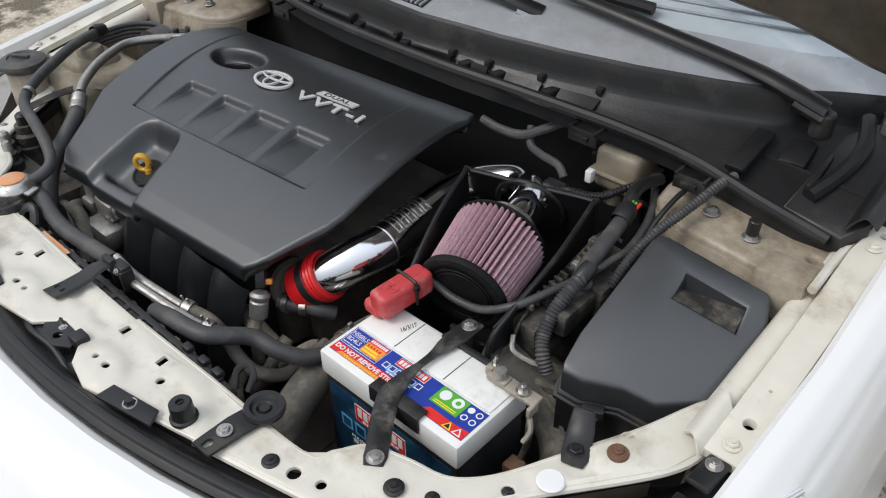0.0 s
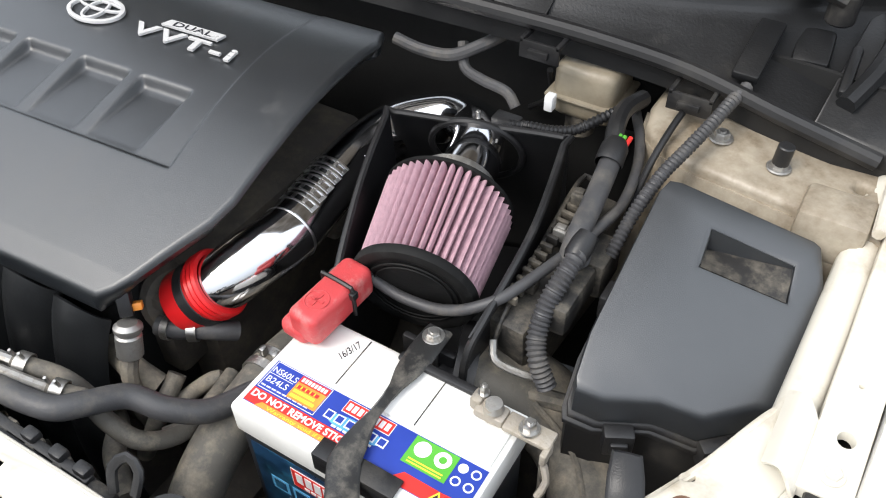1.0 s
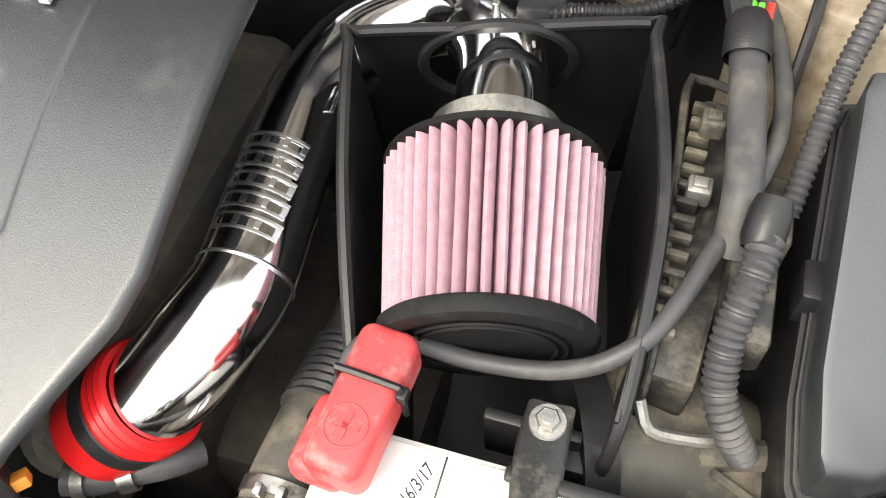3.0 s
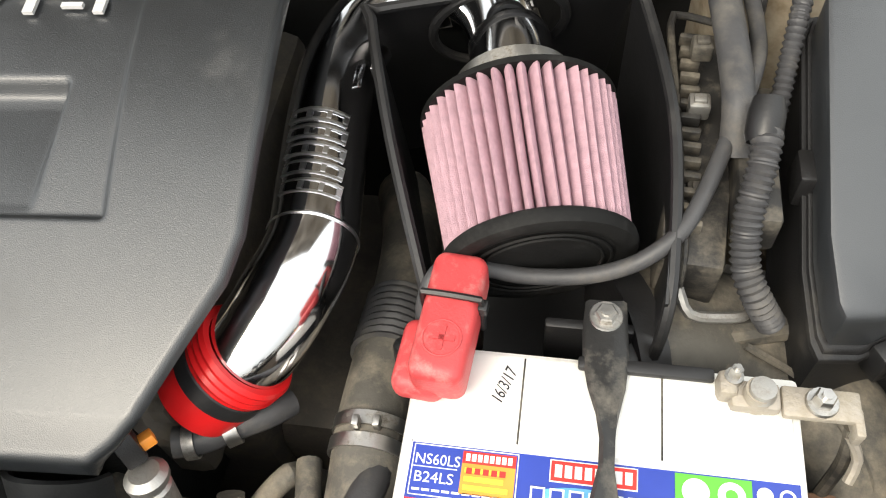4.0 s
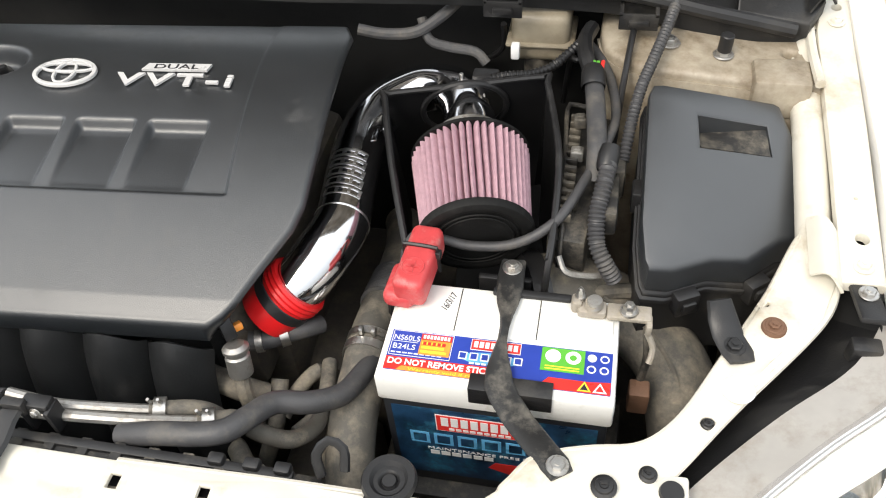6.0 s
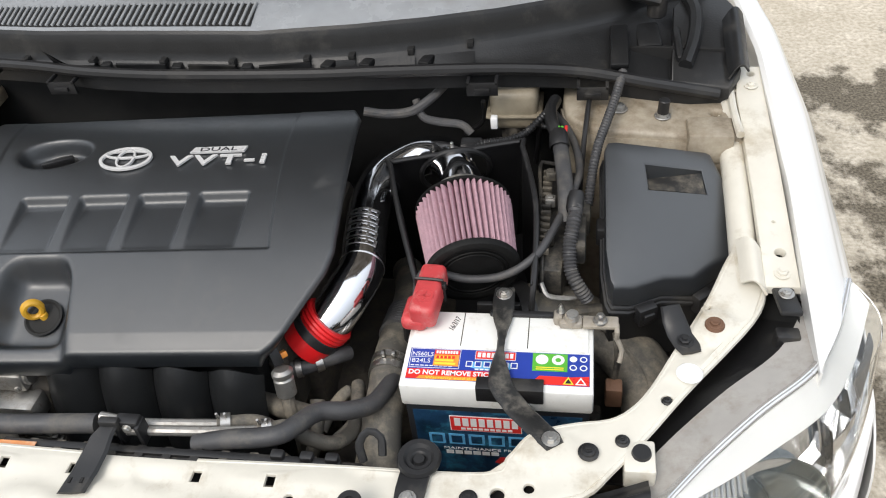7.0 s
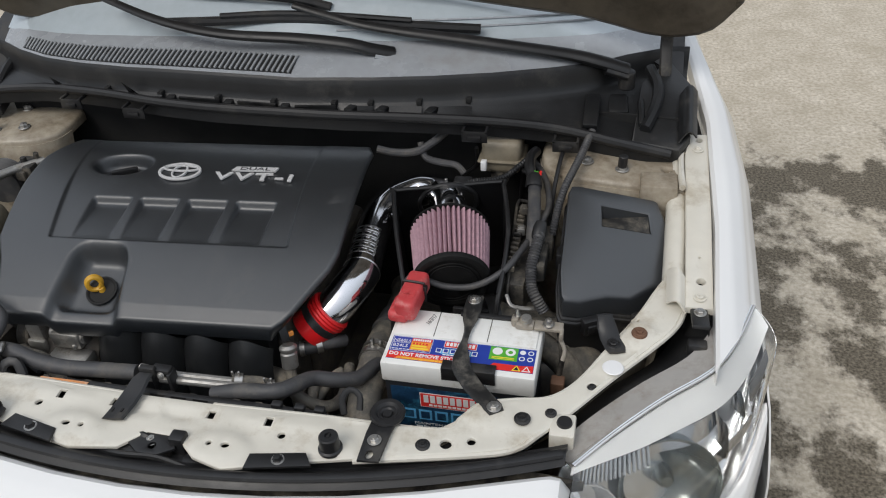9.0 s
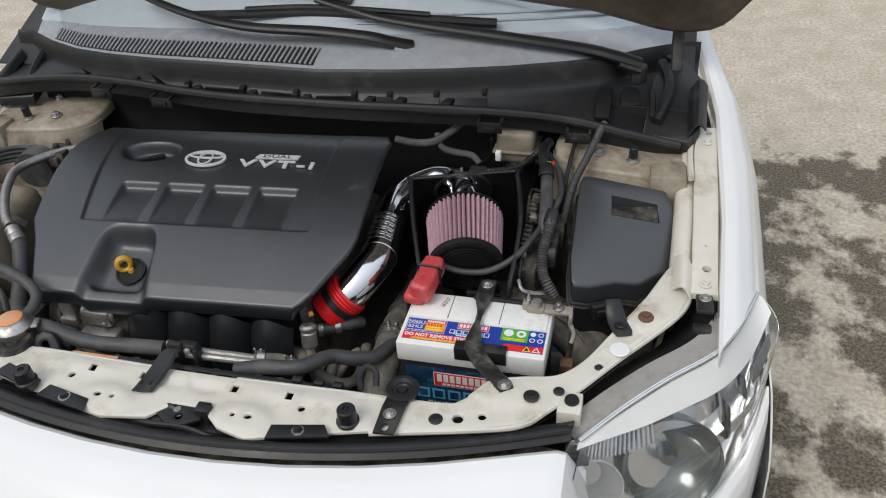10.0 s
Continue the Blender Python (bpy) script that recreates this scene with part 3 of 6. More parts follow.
# headlights
def headlight(sx):
    up = [(0.586, -0.153, 0.858), (0.64, -0.095, 0.872), (0.70, -0.038, 0.884), (0.765, 0.018, 0.893), (0.80, 0.080, 0.897), (0.829, 0.160, 0.900)]
    lo = [(0.566, -0.212, 0.785), (0.615, -0.212, 0.705), (0.69, -0.172, 0.660), (0.775, -0.085, 0.675), (0.828, -0.006, 0.730), (0.848, 0.075, 0.825)]
    U, L = curve_points(up, 0.02), curve_points(lo, 0.02)

    def on(line, u):
        k = u * (len(line) - 1)
        i = min(int(k), len(line) - 2)
        return line[i].lerp(line[i + 1], k - i)

    def skin(depth):
        def f(u, v):
            p = on(U, u).lerp(on(L, u), v)
            p = p + Vector((0.25 + 0.5 * u, -0.8 + 0.5 * u, 0.55)).normalized() * 0.028 * math.sin(math.pi * v)
            p = p - Vector((0.3 * (1 - v * 0.3), -0.75, 0.5)).normalized() * depth * math.sin(math.pi * min(1, max(0, v))) ** 0.5
            return Vector((sx * p.x, p.y, p.z))
        return f
    hl = part("headlight", sheet(skin(0.0), 30, 20, 0.0025), "lens", car, "clear headlight lens with chrome reflectors")
    hl.visible_shadow = False
    part("housing", sheet(skin(0.075), 30, 20, 0.004), "reflector", hl)
    c = skin(0.05)(0.42, 0.55)
    ax = Vector((sx * 0.25, -0.85, 0.35))
    part("reflector_bowl", lathe([(0.0, -0.03), (0.03, -0.026), (0.056, -0.010), (0.074, 0.018), (0.076, 0.018), (0.064, -0.014)], frame_along(c, ax), 36), "bowl", hl, "smoky grey reflector bowl")
    part("projector_lens", lathe([(0.0, 0.004), (0.008, 0.003), (0.013, -0.004), (0.015, -0.014), (0.016, -0.03)], frame_along(c, ax), 24), "bowl", hl)
    c2 = skin(0.045)(0.12, 0.55)
    part("reflector_bowl", lathe([(0.0, -0.03), (0.02, -0.027), (0.035, -0.01), (0.042, 0.015), (0.044, 0.015), (0.036, -0.012)], frame_along(c2, ax), 30), "bezel", hl)
    part("marker_shade", sheet(lambda u, v: skin(0.010)(0.76 + 0.17 * u, 0.34 + 0.13 * v + 0.05 * u), 8, 4, 0.003), "amber", hl)
    # fluted strips inside
    for k in range(16):
        u0 = 0.06 + 0.018 * k
        part("flute", sheet(lambda u, v, u0=u0: skin(0.03 - 0.008 * math.sin(math.pi * u))(u0 + 0.013 * u, 0.10 + 0.2 * v + 0.1 * (u0)), 3, 3), "reflector", hl)
    for v0, v1, ua, ub in ((0.18, 0.42, 0.30, 0.62), (0.30, 0.75, 0.62, 0.66), (0.62, 0.80, 0.55, 0.92), (0.20, 0.60, 0.70, 0.74), (0.15, 0.30, 0.60, 0.80)):
        part("chrome_facet", sheet(lambda u, v, v0=v0, v1=v1, ua=ua, ub=ub: skin(0.035 + 0.012 * math.sin(7 * u))(ua + (ub - ua) * u, v0 + (v1 - v0) * (0.5 * u + 0.5 * v)), 6, 4, 0.002), "chrome", hl)
    part("upper_bezel", sheet(lambda u, v: skin(0.014)(u, 0.03 + (0.10 + 0.20 * u) * v), 30, 5, 0.003), "body", hl, "white inner lamp shroud")
    part("seam", tube([skin(-0.001)(u / 14, 0.0) for u in range(15)], 0.0025, 8, 0.01), "bezel", hl)
    # grey ledge on top of the lamp body
    part("lamp_ledge", sheet(lambda u, v: Vector((sx * on(U, u * 0.85).x, on(U, u * 0.85).y, on(U, u * 0.85).z - 0.006)) + Vector((-sx * 0.032, 0.040, -0.010)) * v, 24, 3, 0.004), "ledge", hl, "dusty grey lamp ledge")
    part("lamp_channel", sheet(lambda u, v: Vector((sx * on(U, u * 0.85).x, on(U, u * 0.85).y, on(U, u * 0.85).z - 0.019)) + Vector((-sx * (0.032 + 0.05 * v), 0.040 + 0.04 * v, -0.06 * v)), 24, 3, 0.004), "rubber", hl)


headlight(1)
headlight(-1)


# ---- cowl and windscreen ----
def lip(x):
    a = abs(x)
    if x < 0:
        return lerp_table([(0, 0.439), (0.07, 0.440), (0.17, 0.444), (0.29, 0.461), (0.40, 0.488), (0.50, 0.508), (0.605, 0.521), (0.70, 0.513), (0.78, 0.494)], a), 1.035 - 0.02 * (a / 0.7) ** 2
    return lerp_table([(0, 0.439), (0.1, 0.442), (0.2, 0.455), (0.3, 0.472), (0.38, 0.487), (0.48, 0.503), (0.59, 0.496), (0.66, 0.492), (0.74, 0.50)], a), 1.035 - 0.075 * (a / 0.7) ** 2


def edge(x):
    a = abs(x)
    if x < 0:
        return lerp_table([(0, 0.480), (0.16, 0.490), (0.38, 0.508), (0.50, 0.528), (0.60, 0.556), (0.70, 0.605), (0.80, 0.67)], a), 1.09 - 0.02 * (a / 0.7) ** 2
    return lerp_table([(0, 0.480), (0.15, 0.498), (0.26, 0.522), (0.366, 0.555), (0.471, 0.600), (0.555, 0.645), (0.61, 0.695), (0.70, 0.76)], a), 1.09 - 0.03 * (a / 0.7) ** 2


def cowl_trough(u, v):
    x = (u - 0.5) * 1.46
    (yl, zl), (ye, ze) = lip(x), edge(max(-0.80, min(0.70, x)))
    wall = min(0.052, ze - zl + 0.004)
    prof = [(yl, zl - 0.03), (yl, zl), (yl + 0.012, zl + 0.002), (yl + 0.018, zl - 0.008), (yl * 0.5 + ye * 0.5, (zl + ze - wall) / 2 - 0.006), (ye - 0.018, ze - wall), (ye - 0.012, ze - wall + 0.006), (ye - 0.004, ze - 0.006), (ye, ze)]
    k = v * (len(prof) - 1)
    i = min(int(k), len(prof) - 2)
    f = k - i
    return Vector((x, prof[i][0] + (prof[i + 1][0] - prof[i][0]) * f, prof[i][1] + (prof[i + 1][1] - prof[i][1]) * f))


part("cowl_trough", sheet(lambda u, v: cowl_trough(-0.075 + 1.075 * u, v), 90, 24, 0.003), "trough", car, "dusty black plastic cowl trough")
part("cowl_seal", tube([(x / 10, lip(x / 10)[0] - 0.004, lip(x / 10)[1] + 0.004) for x in range(-8, 8)], 0.0095, 10, 0.01), "rubber", car, "black rubber bonnet seal")


def cowl_top(u, v):
    x = (u - 0.5) * 1.36
    ye, ze = edge(x)
    return Vector((x, ye + 0.001 + (0.115 - 0.05 * (abs(x) / 0.68) ** 2) * v, ze + 0.001 + 0.026 * v - 0.004 * (1 - v) ** 3))


part("cowl_top", sheet(lambda u, v: cowl_top(-0.07 + 1.07 * u, v), 80, 8, 0.003), "cowl", car, "weathered cowl panel with sky sheen painted into its grey")


def glass_low(u, v):
    x = (u - 0.52) * 1.42
    ye, ze = edge(x)
    y0, z0 = ye + (0.10 - 0.05 * (abs(x) / 0.67) ** 2), ze + 0.018
    return Vector((x * (1 - 0.04 * v), y0 + 0.55 * v, z0 + 0.36 * v))


part("windscreen", sheet(lambda u, v: glass_low(-0.03 + 1.03 * u, v), 60, 10, 0.005), "glass", car, "windscreen with a pale sky reflection painted into its colour")
for k, (va, vb) in enumerate(((0.055, 0.075), (0.085, 0.10))):
    part("windscreen_line", tube([glass_low(0.55 + 0.42 * i / 12, va + (vb - va) * i / 12) + Vector((0, 0, 0.003)) for i in range(13)], 0.0022, 6, 0.02), "cowl", car)
for sx in (1, -1):
    OFFSET[0] = -0.085 if sx < 0 else 0.0
    part("cowl_corner", plate([(sx * x, y) for x, y in [(0.63, 0.505), (0.715, 0.492), (0.735, 0.53), (0.728, 0.56), (0.745, 0.60), (0.735, 0.66), (0.69, 0.73), (0.64, 0.66)]], thick=0.02, bevel=0.004, zf=lambda x, y: 0.974 + 0.30 * (y - 0.49)), "trough", car)
    part("corner_ridge", tube([(sx * 0.652, 0.53, 0.992), (sx * 0.668, 0.585, 1.008), (sx * 0.672, 0.64, 1.026), (sx * 0.655, 0.69, 1.042)], 0.011, 8), "trough", car)
    part("corner_flap", sheet(lambda u, v: Vector((sx * (0.712 + 0.034 * u), 0.50 + 0.12 * v + 0.02 * u, 0.985 + 0.035 * v + 0.018 * math.sin(3.1 * u))), 8, 6, 0.003), "trough", car)
    if sx < 0:
        part("corner_filler", sheet(lambda u, v: Vector((-0.69 - 0.09 * u, 0.60 + 0.32 * v, 1.01 + 0.12 * v)), 6, 6, 0.004), "plastic", car)
    part("pillar_filler", sheet(lambda u, v: Vector((sx * (0.63 + 0.09 * u), 0.70 + 0.25 * v + 0.04 * (1 - u), 1.055 + 0.16 * v - 0.04 * u)), 6, 6, 0.004), "plastic", car)

OFFSET[0] = 0.0
# vent slats in the cowl top
# black strip laid on the cowl as the shade between the slats
part("vent_recess", sheet(lambda u, v: cowl_top((-0.69 + 0.675 * u) / 1.36 + 0.5, 0.10 + 0.42 * v) + Vector((0, -0.0005, 0.0018)), 40, 3, 0.0015), "dark", car)
for i in range(60):
    x = -0.69 + 0.675 * (i + 0.5) / 60
    a, b = cowl_top(x / 1.36 + 0.5, 0.10), cowl_top((x + 0.004) / 1.36 + 0.5, 0.53)
    d = b - a
    bm = join(box((-0.0022, 0, -0.003), (0.0022, d.length, 0.003), 0.0008, seg=1))
    bm.transform(Matrix.Translation(a + Vector((0, 0, 0.0025))) @ d.to_track_quat("Y", "Z").to_matrix().to_4x4())
    part("vent_slat", bm, "slat", car, smooth=0)
for x in (-0.52, -0.40, -0.27, -0.14, -0.02, 0.10, 0.16, 0.25):
    (yl, zl), (ye, ze) = lip(x), edge(x)
    bm = box((-0.009, 0.014, -0.02), (0.009, max(0.03, ye - yl - 0.012), 0.009), 0.003)
    bm.transform(Matrix.Translation((x, yl, zl)) @ pose(0, 0, 0, -3, 0, -14 if x > 0 else 8))
    part("trough_rib", bm, "trough", car)
for x in (0.346, 0.512, -0.346, -0.512):
    yl, zl = lip(x)
    bm = join(box((x - 0.024, yl - 0.030, zl - 0.028), (x + 0.024, yl - 0.026, zl - 0.006), 0.001), box((x - 0.024, yl - 0.030, zl - 0.010), (x - 0.019, yl, zl - 0.004), 0.001),
              box((x + 0.019, yl - 0.030, zl - 0.010), (x + 0.024, yl, zl - 0.004), 0.001), box((x - 0.012, yl - 0.034, zl - 0.022), (x + 0.012, yl - 0.028, zl - 0.014), 0.001))
    part("cowl_clip", bm, "plastic", car)
for x0, x1 in ((-0.50, -0.42), (-0.38, -0.29), (-0.25, -0.16), (-0.12, -0.04), (0.0, 0.08), (0.12, 0.15), (0.18, 0.24), (0.27, 0.33)):
    part("trough_panel", sheet(lambda u, v: Vector((x0 + (x1 - x0) * u, lip(x0 + (x1 - x0) * u)[0] + 0.020 + (edge(x0 + (x1 - x0) * u)[0] - lip(x0 + (x1 - x0) * u)[0] - 0.046) * v, lip(x0 + (x1 - x0) * u)[1] + 0.001 + 0.010 * v)), 6, 4, 0.004), "trough", car)
    part("trough_slot", box((x1 - 0.012, edge(x1)[0] - 0.024, edge(x1)[1] - 0.050), (x1 - 0.002, edge(x1)[0] - 0.008, edge(x1)[1] - 0.040), 0.001), "dark", car)
cl = box((0.538, 0, 0), (0.566, 0.096, 0.010), 0.003)
cl.transform(Matrix.Translation((0, 0.513, 0.996)) @ pose(0, 0, 0, 11, 0, 0))
part("cowl_joint", cl, "trough", car)
part("cowl_step", box((0.585, 0.0, -0.01), (0.625, 0.06, 0.012), 0.006, Matrix.Translation((0, 0.52, 0.988)) @ pose(0, 0, 0, 11, 0, 6)), "trough", car)
part("cowl_rib", box((0.640, 0.0, -0.01), (0.652, 0.075, 0.016), 0.005, Matrix.Translation((0, 0.51, 0.984)) @ pose(0, 0, 0, 13, 0, 3)), "trough", car)

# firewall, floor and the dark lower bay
# the firewall's black has the bay's shade painted in
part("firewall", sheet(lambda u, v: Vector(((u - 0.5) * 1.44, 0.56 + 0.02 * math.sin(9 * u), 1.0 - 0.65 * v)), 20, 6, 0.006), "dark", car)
part("bay_floor", box((-0.72, -0.16, 0.30), (0.72, 0.57, 0.32)), "engine", car)
part("underbody", box((-0.80, -0.30, 0.20), (0.80, 1.0, 0.24), 0.01), "dark", car)

# raised bonnet with its frame underneath, and hinges
hood_m = pose(-0.005, 0.715, 1.094, -70, 0, 0)


def hood_skin(u, v):
    s = 2 * u - 1
    rear, front = lerp_table([(0, -0.108), (0.3, -0.095), (0.55, -0.068), (0.65, -0.060), (0.8, -0.029), (0.87, -0.025), (0.935, -0.041), (0.98, -0.077), (1.0, -0.118)], abs(s)), -(1.02 - 0.15 * s * s)
    return Vector((s * (0.800 - 0.13 * v ** 1.5), rear + (front - rear) * v, 0.012 - 0.035 * s ** 4 + 0.03 * math.sin(math.pi * v)))


bm = sheet(hood_skin, 40, 30, 0.002)
bm.transform(hood_m)
hood = part("bonnet", bm, "body", car, "raised white bonnet with a dark brown underside")
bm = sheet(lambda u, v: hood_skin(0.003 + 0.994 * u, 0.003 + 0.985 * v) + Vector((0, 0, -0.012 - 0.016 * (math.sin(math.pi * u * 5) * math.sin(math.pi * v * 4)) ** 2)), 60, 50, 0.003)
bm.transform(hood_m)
part("inner_panel", bm, "hoodin", hood, "dark brown inner panel")
for sx in (1, -1):
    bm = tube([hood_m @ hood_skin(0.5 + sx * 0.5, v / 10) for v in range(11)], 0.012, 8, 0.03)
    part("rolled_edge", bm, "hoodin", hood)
    OFFSET[0] = -0.085 if sx < 0 else 0.0
    part("hinge_arm", tube([(sx * 0.685, 0.672, 1.00), (sx * 0.684, 0.69, 1.04), (sx * 0.682, 0.715, 1.08), (sx * 0.682, 0.72, 1.13), (sx * 0.682, 0.70, 1.17)], 0.012, 8, 0.01, flat=0.5), "dusty", car, "dirty steel bonnet hinge")
OFFSET[0] = 0.0
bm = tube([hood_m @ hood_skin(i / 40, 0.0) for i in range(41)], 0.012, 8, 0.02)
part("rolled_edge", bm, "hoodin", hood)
for sx in (1, -1):
    w = part("tyre", lathe([(0.20, -0.09), (0.29, -0.095), (0.31, -0.07), (0.315, 0.0), (0.31, 0.07), (0.29, 0.095), (0.20, 0.09)], Matrix.Translation((sx * 0.76, 0.48, 0.3155)) @ pose(0, 0, 0, 0, 90, 0), 40), "rubber", car)
    part("rim", lathe([(0.0, 0.03), (0.08, 0.04), (0.19, 0.05), (0.20, 0.09), (0.20, -0.09)], Matrix.Translation((sx * 0.76, 0.48, 0.3155)) @ pose(0, 0, 0, 0, sx * 90, 0), 40), "alloy", w)

# ---- engine cover ----
cov = thing("engine_cover", (-0.13, 0.19, 0.86), "matt black plastic engine cover with silver badge lettering", "engine cover")


YAW = 0.065  # the cover sits slightly turned: its own depth is y - YAW * x


def cover_plane(y):
    return 0.8968 + 0.475 * y - 0.375 * y * y - 0.761 * y ** 3


def step(x, a, w=0.004):
    return 1 / (1 + math.exp(-max(-40.0, min(40.0, (x - a) / w * 2.2))))


def inside(x, lo, hi, w=0.004):
    return step(x, lo, w) * (1 - step(x, hi, w))


def cover_h(x, y):
    z = cover_plane(y)
    # framed field with the four pockets
    field = inside(x, -0.338 - (y - 0.133) * 0.23, 0.088 - (y - 0.133) * 0.105, 0.0018) * step(y, 0.133, 0.0018)
    z -= field * (0.0012 + 0.0042 * (1 - step(y, 0.25, 0.06)))
    for k in range(4):
        cx = -0.266 + 0.0895 * k
        m = inside(x, cx - 0.0345, cx + 0.0345, 0.0022) * inside(y, 0.139, 0.226, 0.0026)
        z -= m * (0.001 + 0.0105 * max(0.0, min(1, (y - 0.139) / 0.075)))
    # oil filler recess
    r = math.hypot((x + 0.297) / 0.060, (y - 0.325) / 0.038)
    z -= 0.028 * (1 - step(r, 0.86, 0.10))
    # dipstick recess, open to the front
    t = (0.126 - y) / 0.125
    wl, wr = -0.276 - 0.006 * t, -0.188 + 0.026 * max(0, t)
    rr = inside(x, wl, wr, 0.006) * (1 - step(y + 18 * max(0, abs(x + 0.232) - 0.02) ** 2, 0.120, 0.006))
    z -= 0.040 * rr * (0.40 + 0.60 * (1 - step(abs(x + 0.225), 0.045, 0.01)) * inside(y, 0.022, 0.2, 0.008))
    # rounded front shoulder
    z -= 0.15 * max(0, 0.022 - y)
    return z


def cover_left(y):
    return lerp_table([(0.0, -0.352), (0.018, -0.372), (0.09, -0.404), (0.13, -0.428), (0.25, -0.452), (0.34, -0.463), (0.44, -0.448)], y)


def cover_right(y):
    return lerp_table([(0.0, 0.098), (0.012, 0.115), (0.024, 0.126), (0.10, 0.167), (0.127, 0.173), (0.20, 0.171), (0.30, 0.165), (0.40, 0.156), (0.44, 0.138)], y)


def cover_mesh():
    nu, nv = 330, 250
    bm = bmesh.new()
    g = []
    for j in range(nv + 1):
        y = 0.003 + 0.430 * j / nv
        xl, xr = cover_left(y), cover_right(y)
        xs = [xl + (xr - xl) * i / nu for i in range(nu + 1)]
        g.append([bm.verts.new((x, y + YAW * x, cover_h(x, y))) for x in xs])
    for j in range(nv):
        for i in range(nu):
            bm.faces.new((g[j][i], g[j][i + 1], g[j + 1][i + 1], g[j + 1][i]))
    loop = g[0] + [r[-1] for r in g[1:]] + g[-1][-2::-1] + [r[0] for r in g[-2:0:-1]]
    n = len(loop)
    nrm = []
    for i in range(n):
        a, b = loop[(i - 3) % n].co, loop[(i + 3) % n].co
        d = Vector((b.y - a.y, a.x - b.x, 0))
        nrm.append(d.normalized())
    prev, at = loop, [v.co.copy() for v in loop]
    for out, down, under in ((0.002, 0.001, 0), (0.004, 0.0035, 0), (0.005, 0.008, 0), (0.006, 0.024, 0.012), (0.004, 0.032, 0.02), (-0.01, 0.033, 0.02)):
        cur = [bm.verts.new(at[i] + nrm[i] * (out - under * max(0, nrm[i].x) * 1.2) - Vector((0, 0, down))) for i in range(n)]
        for i in range(n):
            j = (i + 1) % n
            bm.faces.new((prev[i], prev[j], cur[j], cur[i]))
        prev = cur
    return bm


shell = part("shell", cover_mesh(), "cover", cov, smooth=50)


def on_cover(x, y, lift=0.0):
    """A place on the cover, with x across it, y in its own depth and z along its face."""
    slope = 0.475 - 0.75 * y - 2.283 * y * y
    return Matrix.Translation((x, y + YAW * x, cover_plane(y) + lift)) @ Matrix.Rotation(math.atan(YAW), 4, "Z") @ Matrix.Rotation(math.atan(slope), 4, "X")


def ring(rx, ry, w, h, m, n=40):
    o, i = circle_pts(0, 0, rx, ry, n), circle_pts(0, 0, rx - w, ry - w, n)
    return plate(o, [i], thick=h, bevel=0.0006, m=m)


e = on_cover(-0.171, 0.2985, 0.0035)
emblem = part("emblem", ring(0.041, 0.0265, 0.0052, 0.004, e), "silver", cov, "silver oval emblem")
part("inner_oval", join(ring(0.0145, 0.0215, 0.0035, 0.0036, e), ring(0.035, 0.0100, 0.0035, 0.0032, e @ Matrix.Translation((0, 0.0095, 0)))), "silver", emblem)
part("lettering", words("VVT-i", 0.0290, on_cover(-0.099, 0.2790, 0.0015), 0.0014, 0.0, 0.147, 0.0007, 1.22), "silver", cov, "raised silver lettering")
part("name_plate", plate([(-0.074, 0.3055), (0.009, 0.3055), (0.011, 0.3180), (-0.069, 0.3180)], thick=0.003, zf=lambda x, y: cover_plane(y) + 0.0035, m=Matrix(((1, 0, 0, 0), (YAW, 1, 0, 0), (0, 0, 1, 0), (0, 0, 0, 1)))), "silver", cov)
part("lettering", words("DUAL", 0.0125, on_cover(-0.060, 0.3072, 0.0036), 0.0005, 0.0, 0.058), "ink", cov)
# oil filler cap in its recess
oil = thing("oil_filler_cap", (-0.294, 0.315, 0.94), "black ribbed oil filler cap in the cover recess", "oil cap")
fo = on_cover(-0.296, 0.320, -0.027)
part("cap", lathe([(0.0, 0.006), (0.018, 0.006), (0.028, 0.003), (0.030, -0.006), (0.030, -0.02)], fo, 30), "plastic", oil)
part("grip", box((-0.024, -0.0045, 0.004), (0.024, 0.0045, 0.016), 0.003, fo @ pose(0, 0, 0, 0, 0, 25)), "plastic", oil)
# dipstick
dip = thing("dipstick", (-0.226, 0.05, 0.88), "yellow plastic dipstick ring in a dark recess", "dipstick")
part("well", lathe([(0.0, -0.001), (0.021, 0.0), (0.024, 0.003), (0.027, 0.002)], on_cover(-0.222, 0.067, -0.0375), 28), "dark", dip)
part("handle_ring", tube([Vector((-0.231, 0.052, 0.905)) + Vector((0.012 * math.cos(a) * 0.75, 0.012 * math.cos(a) * 0.55, 0.013 * math.sin(a))) for a in [2 * math.pi * i / 12 for i in range(13)]], 0.0042, 8, 0.004, flat=1.3), "gold", dip)
part("stem", rod((-0.220, 0.056, 0.872), (-0.224, 0.055, 0.895), 0.006), "gold", dip)

# ---- intake manifold under the cover ----
man = thing("intake_manifold", (-0.1, 0.0, 0.7), "black plastic intake manifold runners", "intake manifold")
for k in range(4):
    x = -0.222 + 0.079 * k

    def band(u, v, x=x):
        return Vector((x + 0.078 * u + 0.035 * v * v, 0.015 - 0.062 * math.sin(1.5 * v) ** 0.8 - 0.020 * math.sin(math.pi * u) ** 0.7, 0.868 - 0.26 * v - 0.03 * (1 - math.sin(math.pi * u)) * (1 - v)))
    part("runner", sheet(band, 14, 16, 0.004), "runner", man)
part("plenum", box((-0.26, 0.03, 0.60), (0.08, 0.14, 0.84), 0.02), "runner", man)

